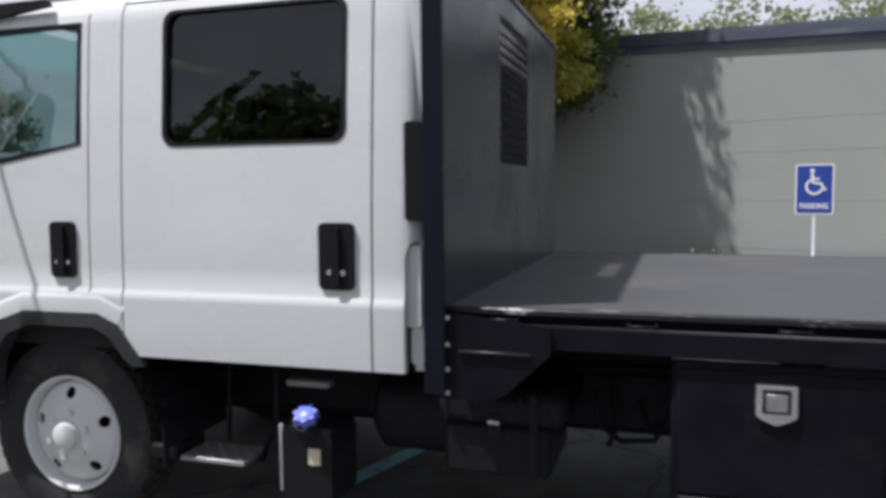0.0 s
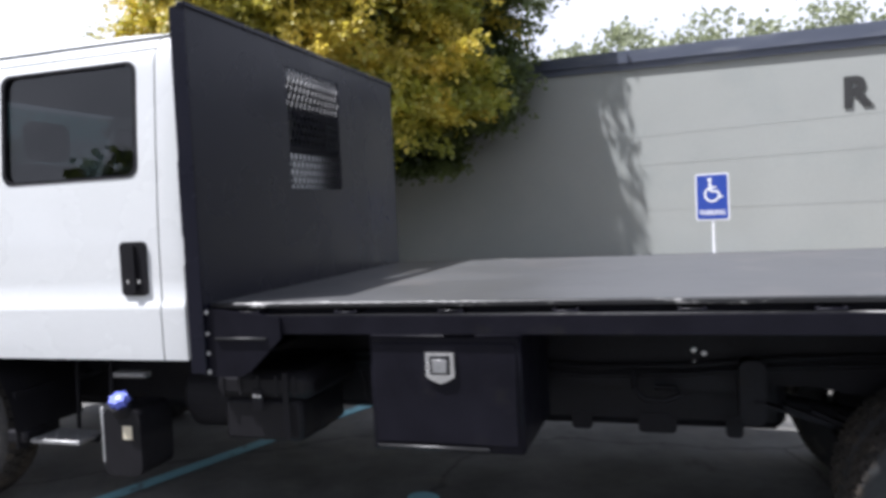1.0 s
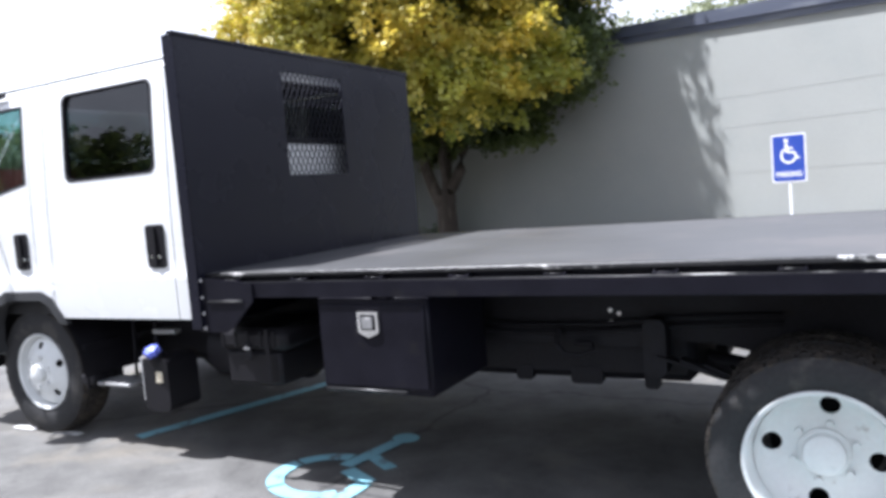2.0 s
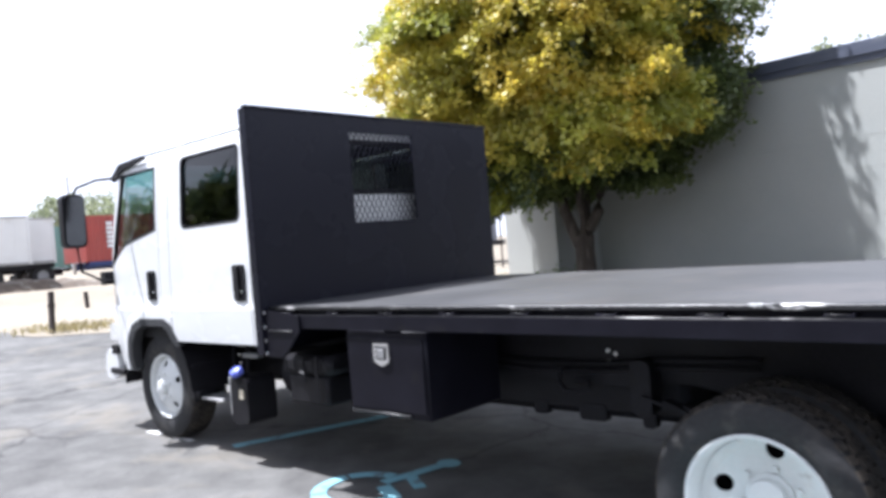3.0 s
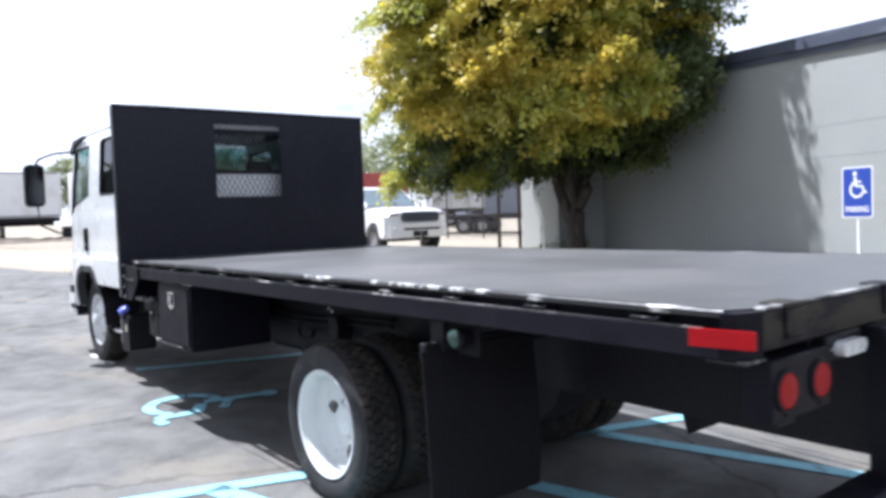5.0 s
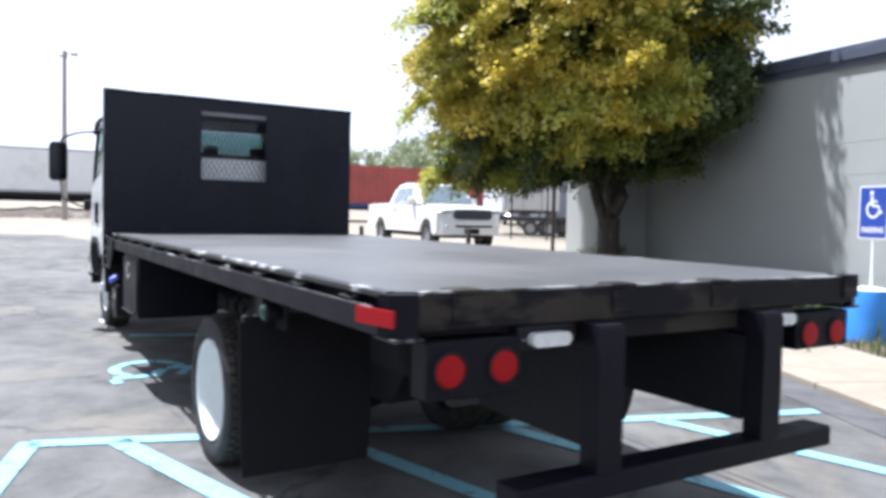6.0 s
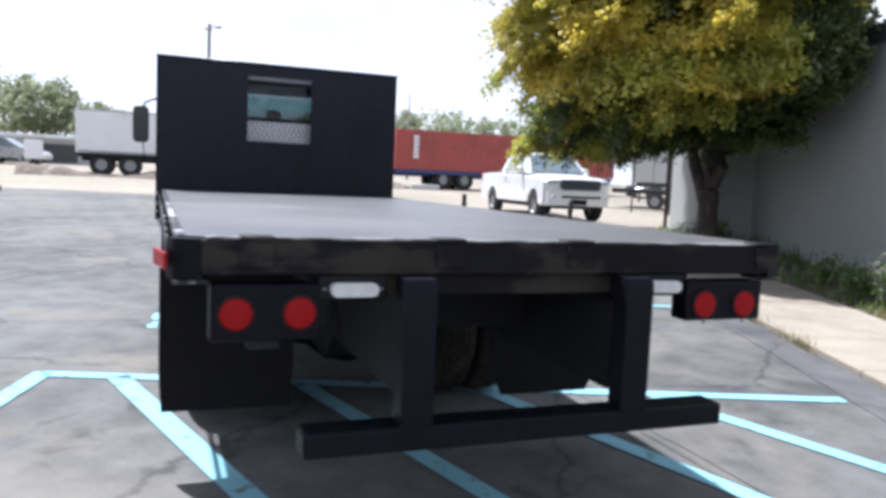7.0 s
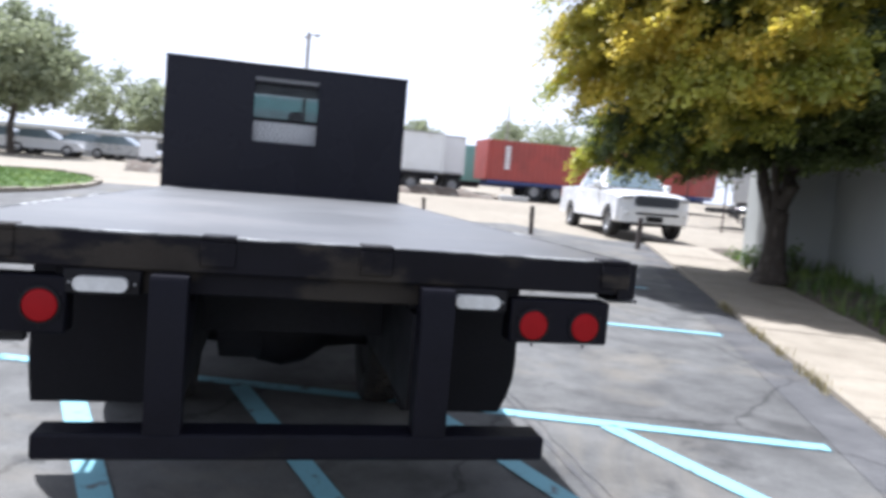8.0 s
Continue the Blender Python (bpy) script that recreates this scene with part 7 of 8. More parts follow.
def build_pickup():
    """A white crew-cab pickup; nose towards +x before it is turned."""
    car = thing("pickup_truck", (-12.70, 10.60, ground_z(-12.7, 10.6)), "white crew-cab pickup with a dark grille, parked on gravel", "pickup truck", rz=-6)
    car.scale = (0.95, 0.95, 0.95)
    L0, L1, W = -2.95, 2.90, 1.0
    fa, ra = 1.95, -1.72

    body = Shape()
    prof = [(L0, 0.50), (L0, 1.33), (-1.0, 1.36), (1.15, 1.30), (1.6, 1.30), (2.50, 1.27), (2.80, 1.235), (L1, 1.17), (L1, 0.55), (2.75, 0.42)]
    arch = lambda c: [(c + 0.48 * math.cos(radians(a)), 0.40 + 0.48 * math.sin(radians(a))) for a in range(10, 171, 16)]
    prof += arch(fa) + arch(ra) + [(L0 + 0.1, 0.45)]
    rows, m = (-W, -0.95, -0.80, -0.55, 0.0, 0.55, 0.80, 0.95, W), len(prof)
    for k, y in enumerate(rows):
        e = abs(y) / W
        for x, z in prof:
            x -= 0.26 * max(0.0, (e - 0.45) / 0.55) ** 2 * max(0.0, min(1.0, (x - 2.2) / 0.5))
            z -= (0.07 * e ** 6 + (0.05 * e ** 2 if x > 1.4 else 0.0)) * max(0.0, min(1.0, (z - 0.9) / 0.2))
            body.v.append((x, y * (1 - 0.05 * max(0.0, z - 0.9)), z))
    body.f = [tuple(range(m)), tuple(range(len(rows) * m - 1, (len(rows) - 1) * m - 1, -1))]
    body.f += [(k * m + i, k * m + (i + 1) % m, (k + 1) * m + (i + 1) % m, (k + 1) * m + i) for k in range(len(rows) - 1) for i in range(m)]
    part("body", body, "pickup", car, "white body with open wheel arches", 25)
    cab = Shape()
    sec = [(-1.05, 1.34), (-0.95, 1.72), (-0.72, 1.88), (-0.3, 1.945), (0.35, 1.93), (0.62, 1.86), (1.32, 1.30)]
    pts = []
    for y, k in ((-1, 1), (1, 1)):
        pts += [(x, y * (0.95 - 0.26 * (z - 1.3) / 0.65), z) for x, z in sec]
    n = len(sec)
    cab.add(pts, [tuple(range(n)), tuple(range(2 * n - 1, n - 1, -1))] + [(i, i + 1, i + 1 + n, i + n) for i in range(n - 1)] + [(n - 1, 0, n, 2 * n - 1)])
    cb = part("cab", cab, "pickup", car, "white cab", 25)
    ws = Shape().add([(1.265, -0.83, 1.355), (1.265, 0.83, 1.355), (0.665, 0.66, 1.845), (0.665, -0.66, 1.845), (1.285, -0.83, 1.37), (1.285, 0.83, 1.37), (0.685, 0.66, 1.86), (0.685, -0.66, 1.86)],
                     [(4, 5, 6, 7), (0, 4, 7, 3), (1, 2, 6, 5), (0, 1, 5, 4), (3, 7, 6, 2)])
    part("windscreen", ws, "car_glass", cb, smooth=0)
    for s in (-1, 1):
        for xs in ((-0.80, -0.15), (-0.05, 0.78)):
            def yy(z):
                return s * (0.958 - 0.26 * (z - 1.3) / 0.65)
            x0, x1 = xs
            t1 = x1 - (0.36 if x1 > 0.5 else 0.0)
            t0 = x0 + (0.10 if x0 < -0.5 else 0.0)
            q = [(x0, yy(1.38), 1.38), (x1, yy(1.38), 1.38), (t1, yy(1.80), 1.80), (t0, yy(1.80), 1.80)]
            o = [(x, y + s * 0.012, z) for x, y, z in q]
            part("side_window", Shape().add(q + o, [(4, 5, 6, 7), (0, 1, 5, 4), (1, 2, 6, 5), (2, 3, 7, 6), (3, 0, 4, 7)]), "car_glass", cb, smooth=0)
        mr = Shape().box(0.88, 1.02, s * 1.03 - 0.11, s * 1.03 + 0.11, 1.28, 1.50, 0.04)
        part("mirror", mr, "pickup", car)
        hd = Shape().box(2.55, 2.86, s * 0.72 - 0.19, s * 0.72 + 0.19, 1.04, 1.135, 0.03)
        part("headlamp", hd, "galv", car)
        part("fog_lamp", Shape().box(2.84, 2.925, s * 0.78 - 0.07, s * 0.78 + 0.07, 0.64, 0.71, 0.02), "clear_lens", car)
        part("door_handle", Shape().box(-0.62, -0.42, s * 1.005 - 0.02, s * 1.005 + 0.02, 1.16, 1.20, 0.01), "pickup", car)
        part("tail_lamp", Shape().box(L0 - 0.01, L0 + 0.08, s * 0.9 - 0.09, s * 0.9 + 0.09, 0.95, 1.28, 0.02), "red", car)
        for x in (fa, ra):
            small_wheel(car, x, s * 0.86, 0.405, 0.27)
    gr = part("grille", Shape().prism(rounded(-0.60, 0.60, 0.87, 1.145, 0.10), "x", 2.80, 2.925), "grille", car, "dark grey grille")
    for k in range(5):
        part("grille_bar", Shape().box(2.926, 2.940, -0.54, 0.54, 0.905 + 0.045 * k, 0.918 + 0.045 * k, 0.004), "trim", gr)
    bp = part("front_bumper", Shape().prism([(2.55, -0.97), (2.80, -0.90), (2.98, -0.62), (3.0, 0.0), (2.98, 0.62), (2.80, 0.90), (2.55, 0.97)], "z", 0.44, 0.82), "pickup", car, "white front bumper")
    part("lower_intake", Shape().box(2.98, 3.012, -0.58, 0.58, 0.65, 0.71, 0.02), "plastic", bp)
    part("plate_holder", Shape().box(2.99, 3.022, -0.30, 0.16, 0.47, 0.62, 0.01), "plastic", bp)
    part("skid_plate", Shape().box(2.70, 2.95, -0.60, 0.60, 0.36, 0.53, 0.04), "plastic", car)
    part("bed_liner", Shape().box(L0 + 0.1, -1.1, -0.82, 0.82, 1.335, 1.345, 0.0), "plastic", car)
    part("underbody", Shape().box(L0 + 0.2, 2.6, -0.72, 0.72, 0.34, 0.62, 0.03), "chassis", car)


def corrugated(x0, x1, y0, y1, z0, z1, pitch=0.28, depth=0.035):
    """A container body: front and back faces folded into ribs."""
    sh = Shape()
    y = y0 + 0.15
    prof = [(y0, 0.0), (y0 + 0.12, 0.0)]
    while y < y1 - 0.2:
        prof += [(y, depth), (y + pitch * 0.3, depth), (y + pitch * 0.5, 0.0), (y + pitch * 0.8, 0.0)]
        y += pitch
    prof += [(y1 - 0.12, 0.0), (y1, 0.0)]
    ring = [(x1 - d, yy) for yy, d in prof] + [(x0 + d, yy) for yy, d in reversed(prof)]
    sh.prism(ring, "z", z0, z1)
    return sh


def trailer(name, x, y0, y1, bottom, top, mat, label, category, ribs, frame_mat="chassis", wheels_at=(), group="parked trailers"):
    zg = ground_z(x, 0)
    t = thing(name, (0, 0, 0), label, category, group)
    x0, x1 = x - 2.45, x
    if ribs:
        part("box", corrugated(x0, x1, y0, y1, zg + bottom, zg + top), mat, t, smooth=0)
    else:
        sh = Shape().box(x0, x1, y0, y1, zg + bottom, zg + top, 0.02)
        bx = part("box", sh, mat, t, smooth=0)
        k = y0 + 0.6
        while k < y1 - 0.3:
            part("panel_rib", Shape().box(x1, x1 + 0.012, k - 0.012, k + 0.012, zg + bottom + 0.12, zg + top - 0.06, 0.0), mat, bx, smooth=0)
            k += 1.22
        part("lower_rail", Shape().box(x1 + 0.0125, x1 + 0.03, y0, y1, zg + bottom, zg + bottom + 0.10, 0.004), "galv", bx)
        part("upper_rail", Shape().box(x1 + 0.0125, x1 + 0.03, y0, y1, zg + top - 0.07, zg + top, 0.004), "galv", bx)
    for yy in (y0 + 0.01, y1 - 0.11):
        part("corner_post", Shape().box(x1 - 0.10, x1 + 0.035, yy, yy + 0.10, zg + bottom, zg + top, 0.01), mat, t)
    part("chassis_beam", Shape().box(x0 + 0.7, x0 + 0.85, y0 + 0.2, y1 - 0.2, zg + bottom - 0.36, zg + bottom - 0.02, 0.0), frame_mat, t, smooth=0)
    part("chassis_beam", Shape().box(x1 - 0.85, x1 - 0.7, y0 + 0.2, y1 - 0.2, zg + bottom - 0.36, zg + bottom - 0.02, 0.0), frame_mat, t, smooth=0)
    part("side_rail", Shape().box(x1 - 0.12, x1 - 0.02, y0 + 0.1, y1 - 0.1, zg + bottom - 0.20, zg + bottom - 0.02, 0.0), frame_mat, t, smooth=0)
    for yy in wheels_at:
        for xx in (x1 - 0.30, x0 + 0.30):
            sh = Shape().lathe([(0.25, -0.22), (0.46, -0.22), (0.5, -0.16), (0.5, 0.16), (0.46, 0.22), (0.25, 0.22)], (xx, yy, zg + 0.5), "x", 24)
            w = part("wheel", sh, "rubber", t)
            part("rim", Shape().lathe([(0.0, -0.15), (0.26, -0.15), (0.26, 0.15), (0.0, 0.15)], (xx, yy, zg + 0.5), "x", 18), "galv", w)
        part("axle", Shape().tube([(x0 + 0.3, yy, zg + 0.5), (x1 - 0.3, yy, zg + 0.5)], 0.07, 10), "chassis", t)
    if not wheels_at or len(wheels_at) < 4:
        for xx in (x1 - 0.6, x0 + 0.6):
            part("landing_leg", Shape().box(xx - 0.06, xx + 0.06, y1 - 2.3, y1 - 2.15, zg, zg + bottom - 0.2, 0.01), "chassis", t)
    return t


def build_yard():
    x = -30.2
    trailer("white_trailer", x, -3.35, 6.0, 1.02, 2.95, "trailer_white", "long white box trailer with dark running gear", "trailer", False, wheels_at=(-2.3, -1.1))
    trailer("white_trailer", x + 0.3, 6.75, 9.15, 1.05, 3.05, "trailer_white", "short white box trailer end beside others", "trailer", False, wheels_at=(7.6,))
    trailer("white_trailer", x - 0.6, 9.25, 10.45, 1.05, 3.0, "trailer_white", "narrow white trailer standing beside others", "trailer", False, wheels_at=(9.9,))
    trailer("teal_container", x - 5.5, 10.9, 13.0, 0.7, 2.75, "teal", "faded teal shipping container behind the trailers", "container", True)
    red = trailer("red_container", x + 0.2, 11.4, 24.4, 0.98, 3.0, "container_red", "red ribbed shipping container on a blue chassis", "container", True, "blue_frame", (14.1, 15.3))
    zg = ground_z(x, 0)
    for k in range(6):
        part("lettering_bar", Shape().box(x + 0.2, x + 0.245, 12.35, 12.62, zg + 1.55 + 0.2 * k, zg + 1.70 + 0.2 * k, 0.0), "sign_white", red, "white upright marking bars", smooth=0)
    # low rail of timbers and rubble before the trailers
    for y0, y1 in ((11.9, 13.4), (16.5, 19.5)):
        solid("timber_kerb", Shape().box(-29.0, -28.75, y0, y1, ground_z(-29, 0) - 0.02, ground_z(-29, 0) + 0.26, 0.03), "pale_wall", "long weathered kerb block before the trailers", "kerb", "kerb blocks")
    # bank of dirt and rubble below the trailers
    rb = random.Random(8)
    bank, rows = Shape(), 60
    for i in range(rows + 1):
        y = -5.5 + 17.0 * i / rows
        h = 0.32 + 0.16 * math.sin(0.9 * y) + rb.uniform(-0.06, 0.06)
        for x0, k in ((-28.55, 0.0), (-28.85, 0.62), (-29.35, 1.0), (-30.0, 0.85), (-30.7, 0.0)):
            bank.v.append((x0 + rb.uniform(-0.06, 0.06), y, ground_z(x0, y) - 0.02 + max(0.05, h) * k))
    bank.f = [(i * 5 + j, i * 5 + j + 1, (i + 1) * 5 + j + 1, (i + 1) * 5 + j) for i in range(rows) for j in range(4)]
    solid("dirt_bank", bank, "dirt", "low bank of brown dirt and rubble below the trailers", "dirt bank", kind="structure", smooth=60)
    # utility pole with a lamp head
    px, py = -27.0, 2.06
    pz = ground_z(px, py)
    pole = thing("utility_pole", (px, py, pz), "tall timber pole with a small lamp on top", "pole")
    part("mast", Shape().lathe([(0.0, 6.7), (0.075, 6.7), (0.115, 0.0), (0.0, -0.05)], (0, 0, 0), "z", 14), "timber", pole)
    part("lamp_arm", Shape().tube([(0, 0, 6.5), (0.05, 0.12, 6.62), (0.1, 0.26, 6.62)], 0.03, 8), "galv", pole)
    part("cross_arm", Shape().box(0.08, 0.15, -0.22, 0.12, 6.42, 6.50, 0.01), "timber", pole)
    part("lamp_head", Shape().box(0.0, 0.25, 0.22, 0.48, 6.52, 6.64, 0.03), "galv", pole, "grey lamp head")
    p2 = thing("utility_pole", (-46, 17.2, ground_z(-46, 0)), "thin distant pole behind the containers", "pole")
    part("mast", Shape().lathe([(0.0, 6.2), (0.05, 6.2), (0.10, 0.0), (0.0, -0.05)], (0, 0, 0), "z", 10), "timber", p2)
    # chain-link fence behind the pickup
    fence = thing("fence", (0, 0, 0), "tall grey chain-link fence with steel posts", "fence")
    wires = Shape()
    a, b = Vector((-17.0, 15.2)), Vector((-11.5, 19.2))
    n = 5
    for i in range(n + 1):
        p = a.lerp(b, i / n)
        z = ground_z(p.x, p.y)
        part("post", Shape().tube([(p.x, p.y, z - 0.05), (p.x, p.y, z + 2.0)], 0.028, 10), "bollard", fence)
    za, zb = ground_z(*a), ground_z(*b)
    for h in (0.1, 1.95):
        part("rail", Shape().tube([(a.x, a.y, za + h), (b.x, b.y, zb + h)], 0.012, 8), "bollard", fence)
    k = 90
    for i in range(k):
        for s in (0, 1):
            t0, t1 = i / k, (i + 10) / k
            if t1 > 1:
                continue
            p, q = a.lerp(b, t0), a.lerp(b, t1)
            h0, h1 = (0.1, 1.95) if s == 0 else (1.95, 0.1)
            wires.tube([(p.x, p.y, za + (zb - za) * t0 + h0), (q.x, q.y, za + (zb - za) * t1 + h1)], 0.0025, 4, False)
    ob = part("mesh", wires, "galv", fence, smooth=0)
    ob["kind"] = "stuff"
    for i, (gx, gy) in enumerate(((-9.4, 12.6), (-8.9, 12.9))):
        z = ground_z(gx, gy)
        g = thing("gate_post", (gx, gy, z), "dark steel gate post beyond the building corner", "post", "gate posts")
        part("post", Shape().tube([(0, 0, -0.05), (0, 0, 2.1 - 0.2 * i)], 0.05, 12), "bollard", g)
    # white tractor unit beyond the fence
    tx, ty = -29.0, 25.9
    z = ground_z(tx, ty)
    tr = thing("tractor_unit", (tx, ty, z), "white truck cab parked beyond the fence", "truck", rz=-28)
    tr.scale = (0.7, 0.7, 0.7)
    part("sleeper", Shape().prism([(-1.8, 1.0), (-1.8, 3.3), (-1.2, 3.75), (-0.2, 3.6), (0.1, 3.0), (0.35, 2.9), (0.75, 2.15), (0.75, 1.0)], "y", -1.15, 1.15), "pickup", tr, "white sleeper cab", 30)
    part("bonnet", Shape().prism([(0.755, 0.8), (0.755, 2.1), (1.9, 1.85), (2.3, 1.65), (2.4, 0.8)], "y", -0.85, 0.85), "pickup", tr)
    part("windscreen", Shape().add([(0.40, -1.0, 2.86), (0.40, 1.0, 2.86), (0.77, 1.0, 2.17), (0.77, -1.0, 2.17), (0.42, -1.0, 2.88), (0.42, 1.0, 2.88), (0.79, 1.0, 2.19), (0.79, -1.0, 2.19)], [(4, 5, 6, 7), (0, 1, 5, 4), (2, 3, 7, 6), (0, 4, 7, 3), (1, 2, 6, 5)]), "car_glass", tr, smooth=0)
    part("side_window", Shape().box(-0.15, 0.45, -1.17, -1.152, 2.2, 2.75, 0.0), "car_glass", tr, smooth=0)
    part("grille", Shape().box(2.36, 2.44, -0.5, 0.5, 0.85, 1.5, 0.02), "chrome", tr)
    part("bumper", Shape().box(2.2, 2.55, -1.15, 1.15, 0.4, 0.78, 0.05), "chrome", tr)
    part("frame", Shape().box(-4.2, 0.7, -0.45, 0.45, 0.75, 0.99, 0.0), "chassis", tr, smooth=0)
    for wx in (1.4, -2.4, -3.6):
        for s in (-1, 1):
            small_wheel(tr, wx, s * 0.98, 0.5, 0.3)
    zs = ground_z(-33, 0)
    solid("metal_shed", Shape().box(-38.0, -33.0, 31.5, 44.0, zs - 0.05, zs + 2.75, 0.02), "shed", "plain blue-grey metal shed beyond the fence", "shed")
    bt = thing("box_trailer", (-24.0, 23.1, ground_z(-24, 23)), "pale grey box trailer standing beyond the fence", "trailer", rz=35)
    part("box", Shape().box(-0.95, 0.95, -0.9, 2.4, 0.95, 2.55, 0.03), "pale_wall", bt, "pale grey panelled box")
    for x in (-0.95, 0.0, 0.95):
        part("box_rail", Shape().box(x - 0.03, x + 0.03, -0.925, -0.902, 0.93, 2.56, 0.004), "galv", bt)
    part("frame", Shape().box(-0.8, 0.8, -0.9, 2.4, 0.78, 0.94, 0.0), "chassis", bt, smooth=0)
    for x in (-0.75, 0.75):
        small_wheel(bt, x, 1.6, 0.42, 0.24)
        part("stand_leg", Shape().box(x - 0.04, x + 0.04, -0.6, -0.52, 0.0, 0.775, 0.005), "chassis", bt)
    # flatbed pallets stack beyond the gate
    pl = thing("flat_trailer", (-17.5, 20.0, ground_z(-17.5, 20)), "dark low trailer bed beyond the fence", "trailer", rz=35)
    part("bed", Shape().box(-3.0, 3.0, -1.1, 1.1, 0.62, 0.82, 0.02), "chassis", pl)
    for wx in (-1.2, -0.4):
        for s in (-1, 1):
            small_wheel(pl, wx, s * 1.0, 0.33, 0.22)


def car(x, y, rz, mat, label):
    c = thing("parked_car", (x, y, ground_z(max(x, -60), y)), label, "car", "distant parked cars", rz)
    prof = [(-2.2, 0.35), (-2.25, 0.85), (-2.0, 0.98), (1.0, 0.95), (2.0, 0.80), (2.2, 0.55), (2.15, 0.35)]
    part("body", Shape().prism(prof, "y", -0.88, 0.88), mat, c, smooth=25)
    cabin = Shape()
    sec = [(-1.75, 0.975), (-1.2, 1.42), (0.1, 1.46), (0.95, 0.955)]
    pts = [(px, s * (0.84 - 0.25 * (pz - 0.95)), pz) for s in (-1, 1) for px, pz in sec]
    cabin.add(pts, [(0, 1, 2, 3), (7, 6, 5, 4), (0, 4, 5, 1), (1, 5, 6, 2), (2, 6, 7, 3), (3, 7, 4, 0)])
    cb = part("glasshouse", cabin, "car_glass", c, smooth=0)
    part("roof", Shape().box(-1.15, 0.05, -0.68, 0.68, 1.452, 1.482, 0.01), mat, cb)
    for wx in (-1.35, 1.4):
        for s in (-1, 1):
            small_wheel(c, wx, s * 0.80, 0.33, 0.2)


def build_far_side():
    # long low building with a pale eave
    x = -47.0
    z = ground_z(x, 0)
    b = thing("low_building", (0, 0, 0), "long low grey industrial building in the distance", "building")
    part("wall", Shape().box(x - 9, x, -60, -3.0, z - 0.1, z + 1.55, 0.0), "pale_wall", b, smooth=0)
    part("roof", Shape().box(x - 9.3, x + 0.5, -60.4, -2.6, z + 1.555, z + 1.80, 0.02), "trailer_white", b, "pale flat roof with an overhang")
    for k in range(16):
        y0 = -58 + 3.4 * k
        part("bay_door", Shape().box(x + 0.002, x + 0.05, y0, y0 + 2.3, z + 0.1, z + 1.25, 0.0), "dark_opening", b, smooth=0)
    for i, (cy, m, rz, lab) in enumerate(((-17.5, "silver", 88, "silver parked car in the distance"), (-14.5, "trailer_white", 92, "white parked van-like car in the distance"), (-12.3, "pickup", 85, "white parked car in the distance"),
                                          (-9.9, "pickup", 95, "white parked car in the distance"), (-8.0, "silver", 80, "silver parked car in the distance"), (-21.0, "silver", 90, "silver parked car in the distance"), (-25.0, "dark_car", 90, "dark parked car in the distance"))):
        car(-43.0 + 0.4 * (i % 3), cy, rz, m, lab)
    s = thing("notice_board", (-38.5, -6.1, ground_z(-38.5, -6)), "small white notice board on two legs", "sign")
    part("board", Shape().box(-0.03, 0.03, -0.45, 0.45, 0.45, 1.45, 0.01), "sign_white", s)
    for yy in (-0.35, 0.35):
        part("leg", Shape().box(-0.025, 0.025, yy - 0.03, yy + 0.03, 0.0, 0.45, 0.005), "galv", s)
    # grass island with a stone edge
    rng = random.Random(5)
    cx, cy, rx, ry = -15.8, -7.8, 6.6, 3.6
    ring = [(cx + rx * math.cos(t), cy + ry * math.sin(t)) for t in (2 * math.pi * k / 48 for k in range(48))]
    ob = new("grass_island", mesh_of(sheet(ring, 0.06), "grass_island", "lawn", 0))
    tagged(ob, "mown green grass island in the lot", "lawn", kind="structure")
    spots = []
    for _ in range(7000):
        t, r = rng.uniform(0, 6.28), rng.random() ** 0.5
        px, py = cx + rx * 0.98 * r * math.cos(t), cy + ry * 0.98 * r * math.sin(t)
        spots.append((px, py, ground_z(px, py) + 0.055, 1.0))
    blades("island_grass", spots, "grass", "short green grass blades of the island", (0.04, 0.11), 0.012, 9)
    for k in range(44):
        t0, t1 = 2 * math.pi * k / 44, 2 * math.pi * (k + 0.9) / 44
        q = [(cx + (rx + d) * math.cos(t), cy + (ry + d) * math.sin(t)) for t, d in ((t0, 0), (t1, 0), (t1, 0.2), (t0, 0.2))]
        h = 0.11 + rng.uniform(-0.02, 0.03)
        sh = Shape().add([(px, py, ground_z(px, py) - 0.02) for px, py in q] + [(px * 0.999 + cx * 0.001, py, ground_z(px, py) + h) for px, py in q],
                         [(4, 5, 6, 7), (0, 1, 5, 4), (1, 2, 6, 5), (2, 3, 7, 6), (3, 0, 4, 7)])
        tagged(new("kerb_stone", mesh_of(sh, "kerb_stone", "concrete", 0)), "pale concrete kerb stone round the grass island", "kerb", "island kerb stones", "structure")
    # a dry grass patch at the lot's edge by the near post
    pts = [(-11.2 + 1.6 * math.cos(t) * (1 + 0.2 * math.sin(3 * t)), 3.2 + 0.9 * math.sin(t)) for t in (2 * math.pi * k / 30 for k in range(30))]
    ob = new("dirt_patch", mesh_of(sheet(pts, 0.02), "dirt_patch", "gravel", 0))
    tagged(ob, "sandy bare patch at the lot edge", "ground", kind="structure")
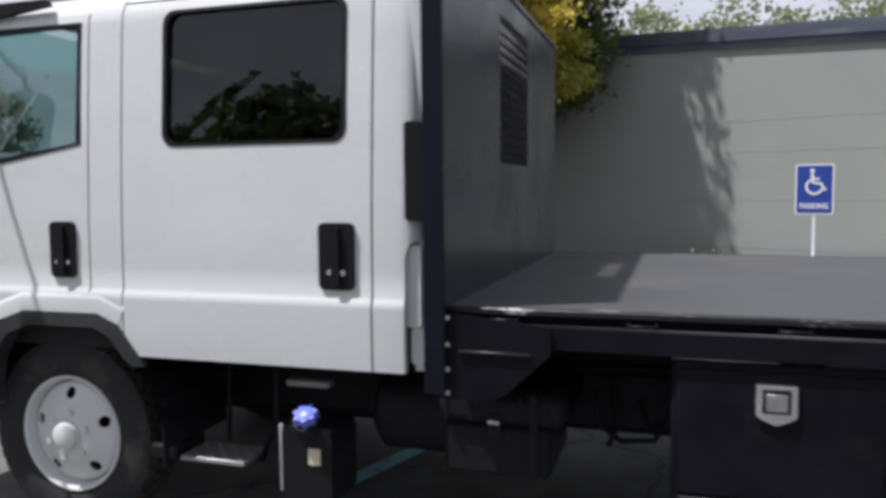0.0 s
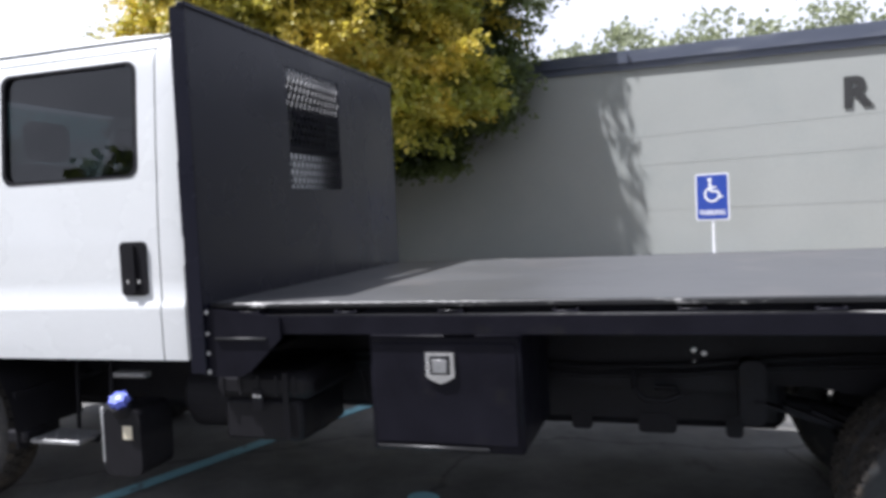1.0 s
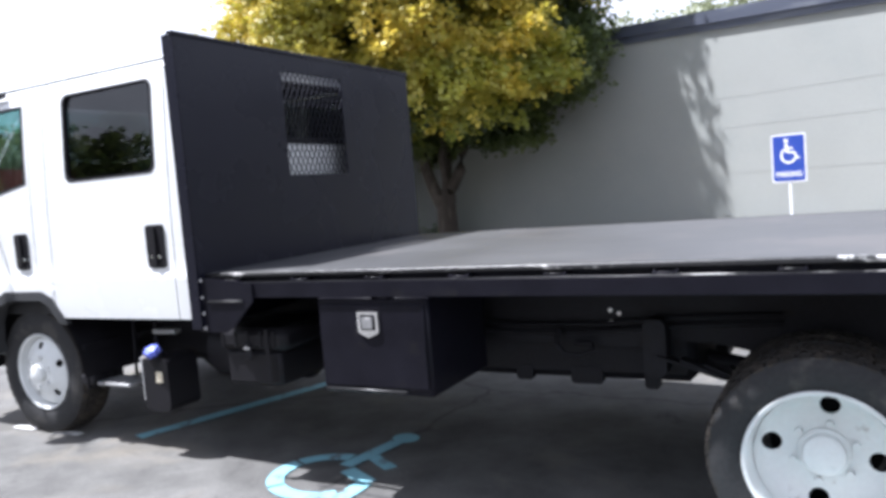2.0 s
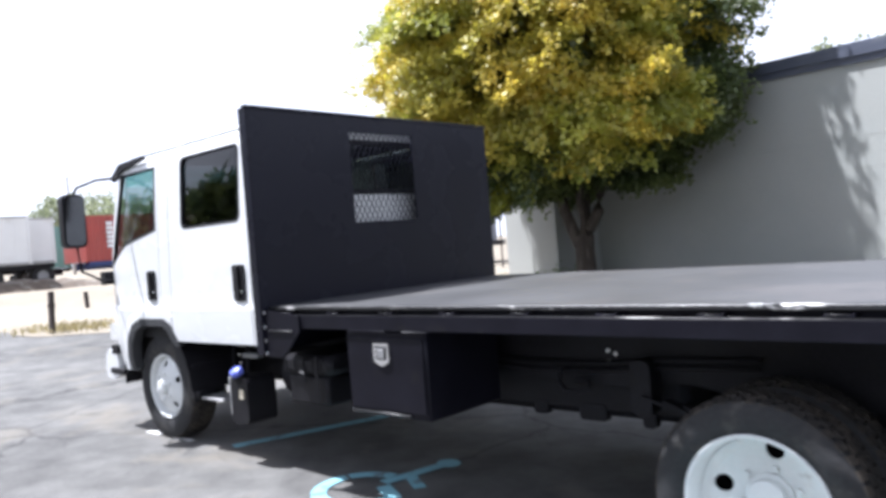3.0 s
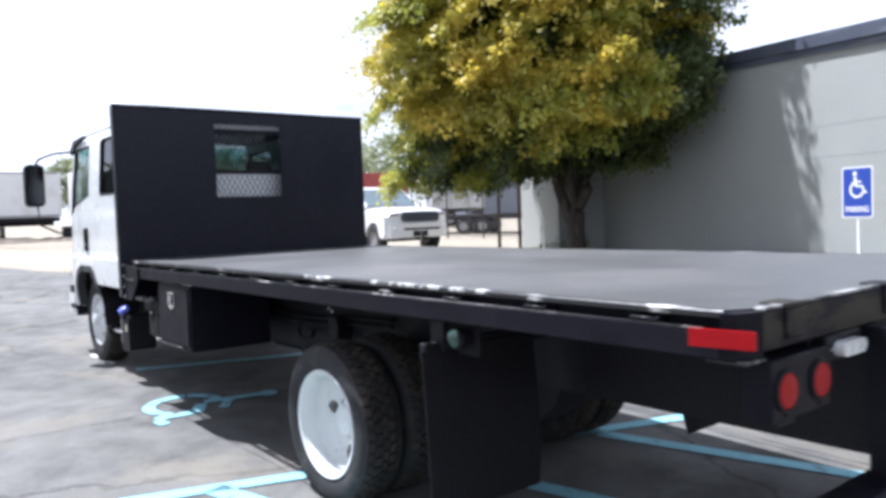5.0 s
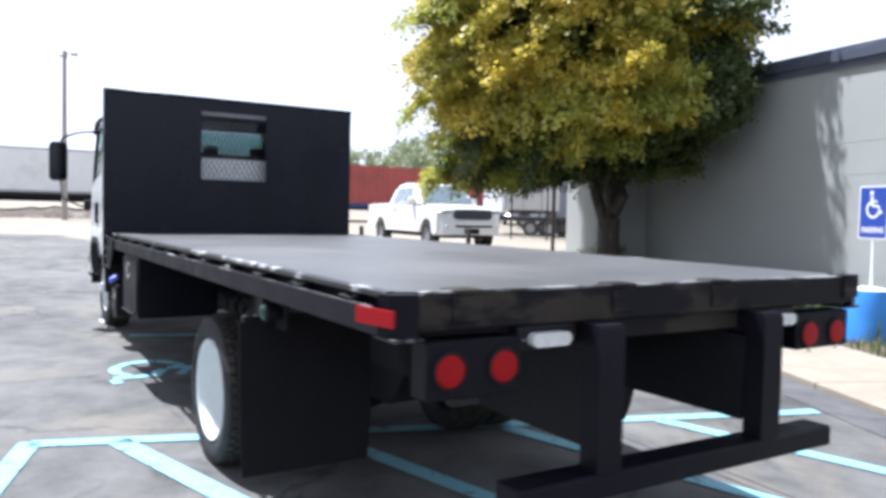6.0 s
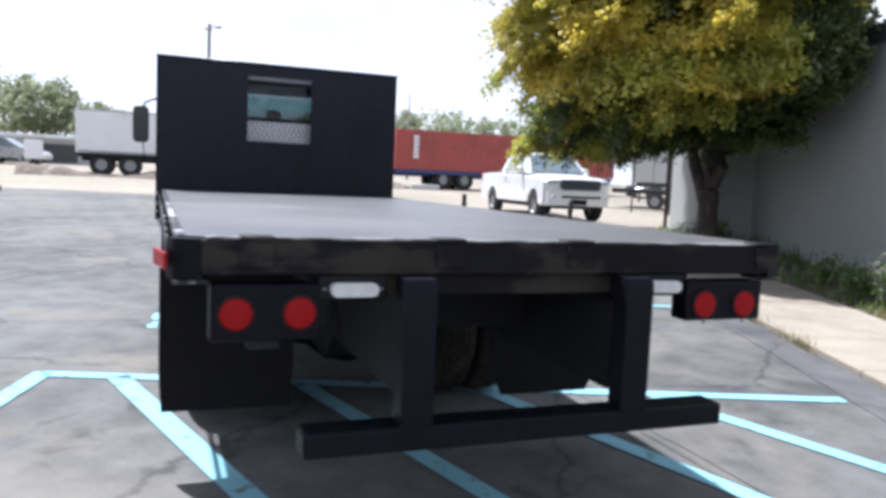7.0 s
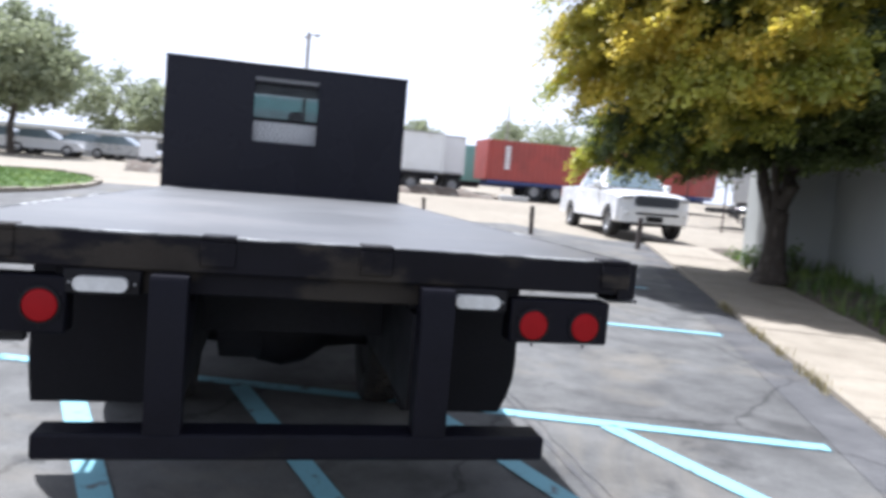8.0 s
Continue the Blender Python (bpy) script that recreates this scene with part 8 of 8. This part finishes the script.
    spots = [(-11.2 + rng.gauss(0, 0.7), 3.2 + rng.gauss(0, 0.4), ground_z(-11.2, 3) + 0.02, 1.0) for _ in range(900)]
    blades("patch_grass", spots, "dry_grass", "sparse dry grass on a sandy patch", (0.04, 0.14), 0.008, 11)
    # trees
    far_tree(-40.0, -13.6, 8.6, 6.4, 31, "leaf_far", 12000, "full tree with haze-greyed leaves beside the far building", 0.26)
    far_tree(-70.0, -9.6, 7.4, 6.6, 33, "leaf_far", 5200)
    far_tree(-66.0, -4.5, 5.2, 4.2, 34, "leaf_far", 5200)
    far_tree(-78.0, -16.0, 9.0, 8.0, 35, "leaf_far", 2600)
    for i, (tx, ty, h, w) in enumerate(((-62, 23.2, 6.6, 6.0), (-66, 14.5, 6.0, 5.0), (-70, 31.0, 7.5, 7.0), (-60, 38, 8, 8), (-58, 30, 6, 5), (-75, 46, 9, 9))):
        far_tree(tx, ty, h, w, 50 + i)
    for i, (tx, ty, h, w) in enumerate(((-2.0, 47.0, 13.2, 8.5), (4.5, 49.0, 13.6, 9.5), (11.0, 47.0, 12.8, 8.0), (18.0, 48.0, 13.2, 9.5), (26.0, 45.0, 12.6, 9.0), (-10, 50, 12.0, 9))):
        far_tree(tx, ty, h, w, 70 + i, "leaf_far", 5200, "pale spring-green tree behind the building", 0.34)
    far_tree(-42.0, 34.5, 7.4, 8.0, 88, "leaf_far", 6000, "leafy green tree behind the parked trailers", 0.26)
    for i in range(-5, 9):
        far_tree(-32 + 10 * i + 3 * math.sin(i * 2.1), -34 - 4 * math.cos(i * 1.7), max(8.5, min(12.5, 10.2 - 0.9 * (i - 1))) + 0.8 * math.sin(i), 10.5, 90 + i, "leaf_grey", 3600, "dark tree across the lot", 0.6)


build_yellow_tree()
build_plants()
build_sign()
for bx, by, bh, bl in ((-10.0, 7.1, 0.70, 2), (-8.1, 8.95, 0.72, -2), (-16.3, 5.66, 0.42, 3), (-10.76, 2.74, 0.78, -3)):
    bollard(bx, by, bh, bl)
build_pickup()
build_yard()
build_far_side()
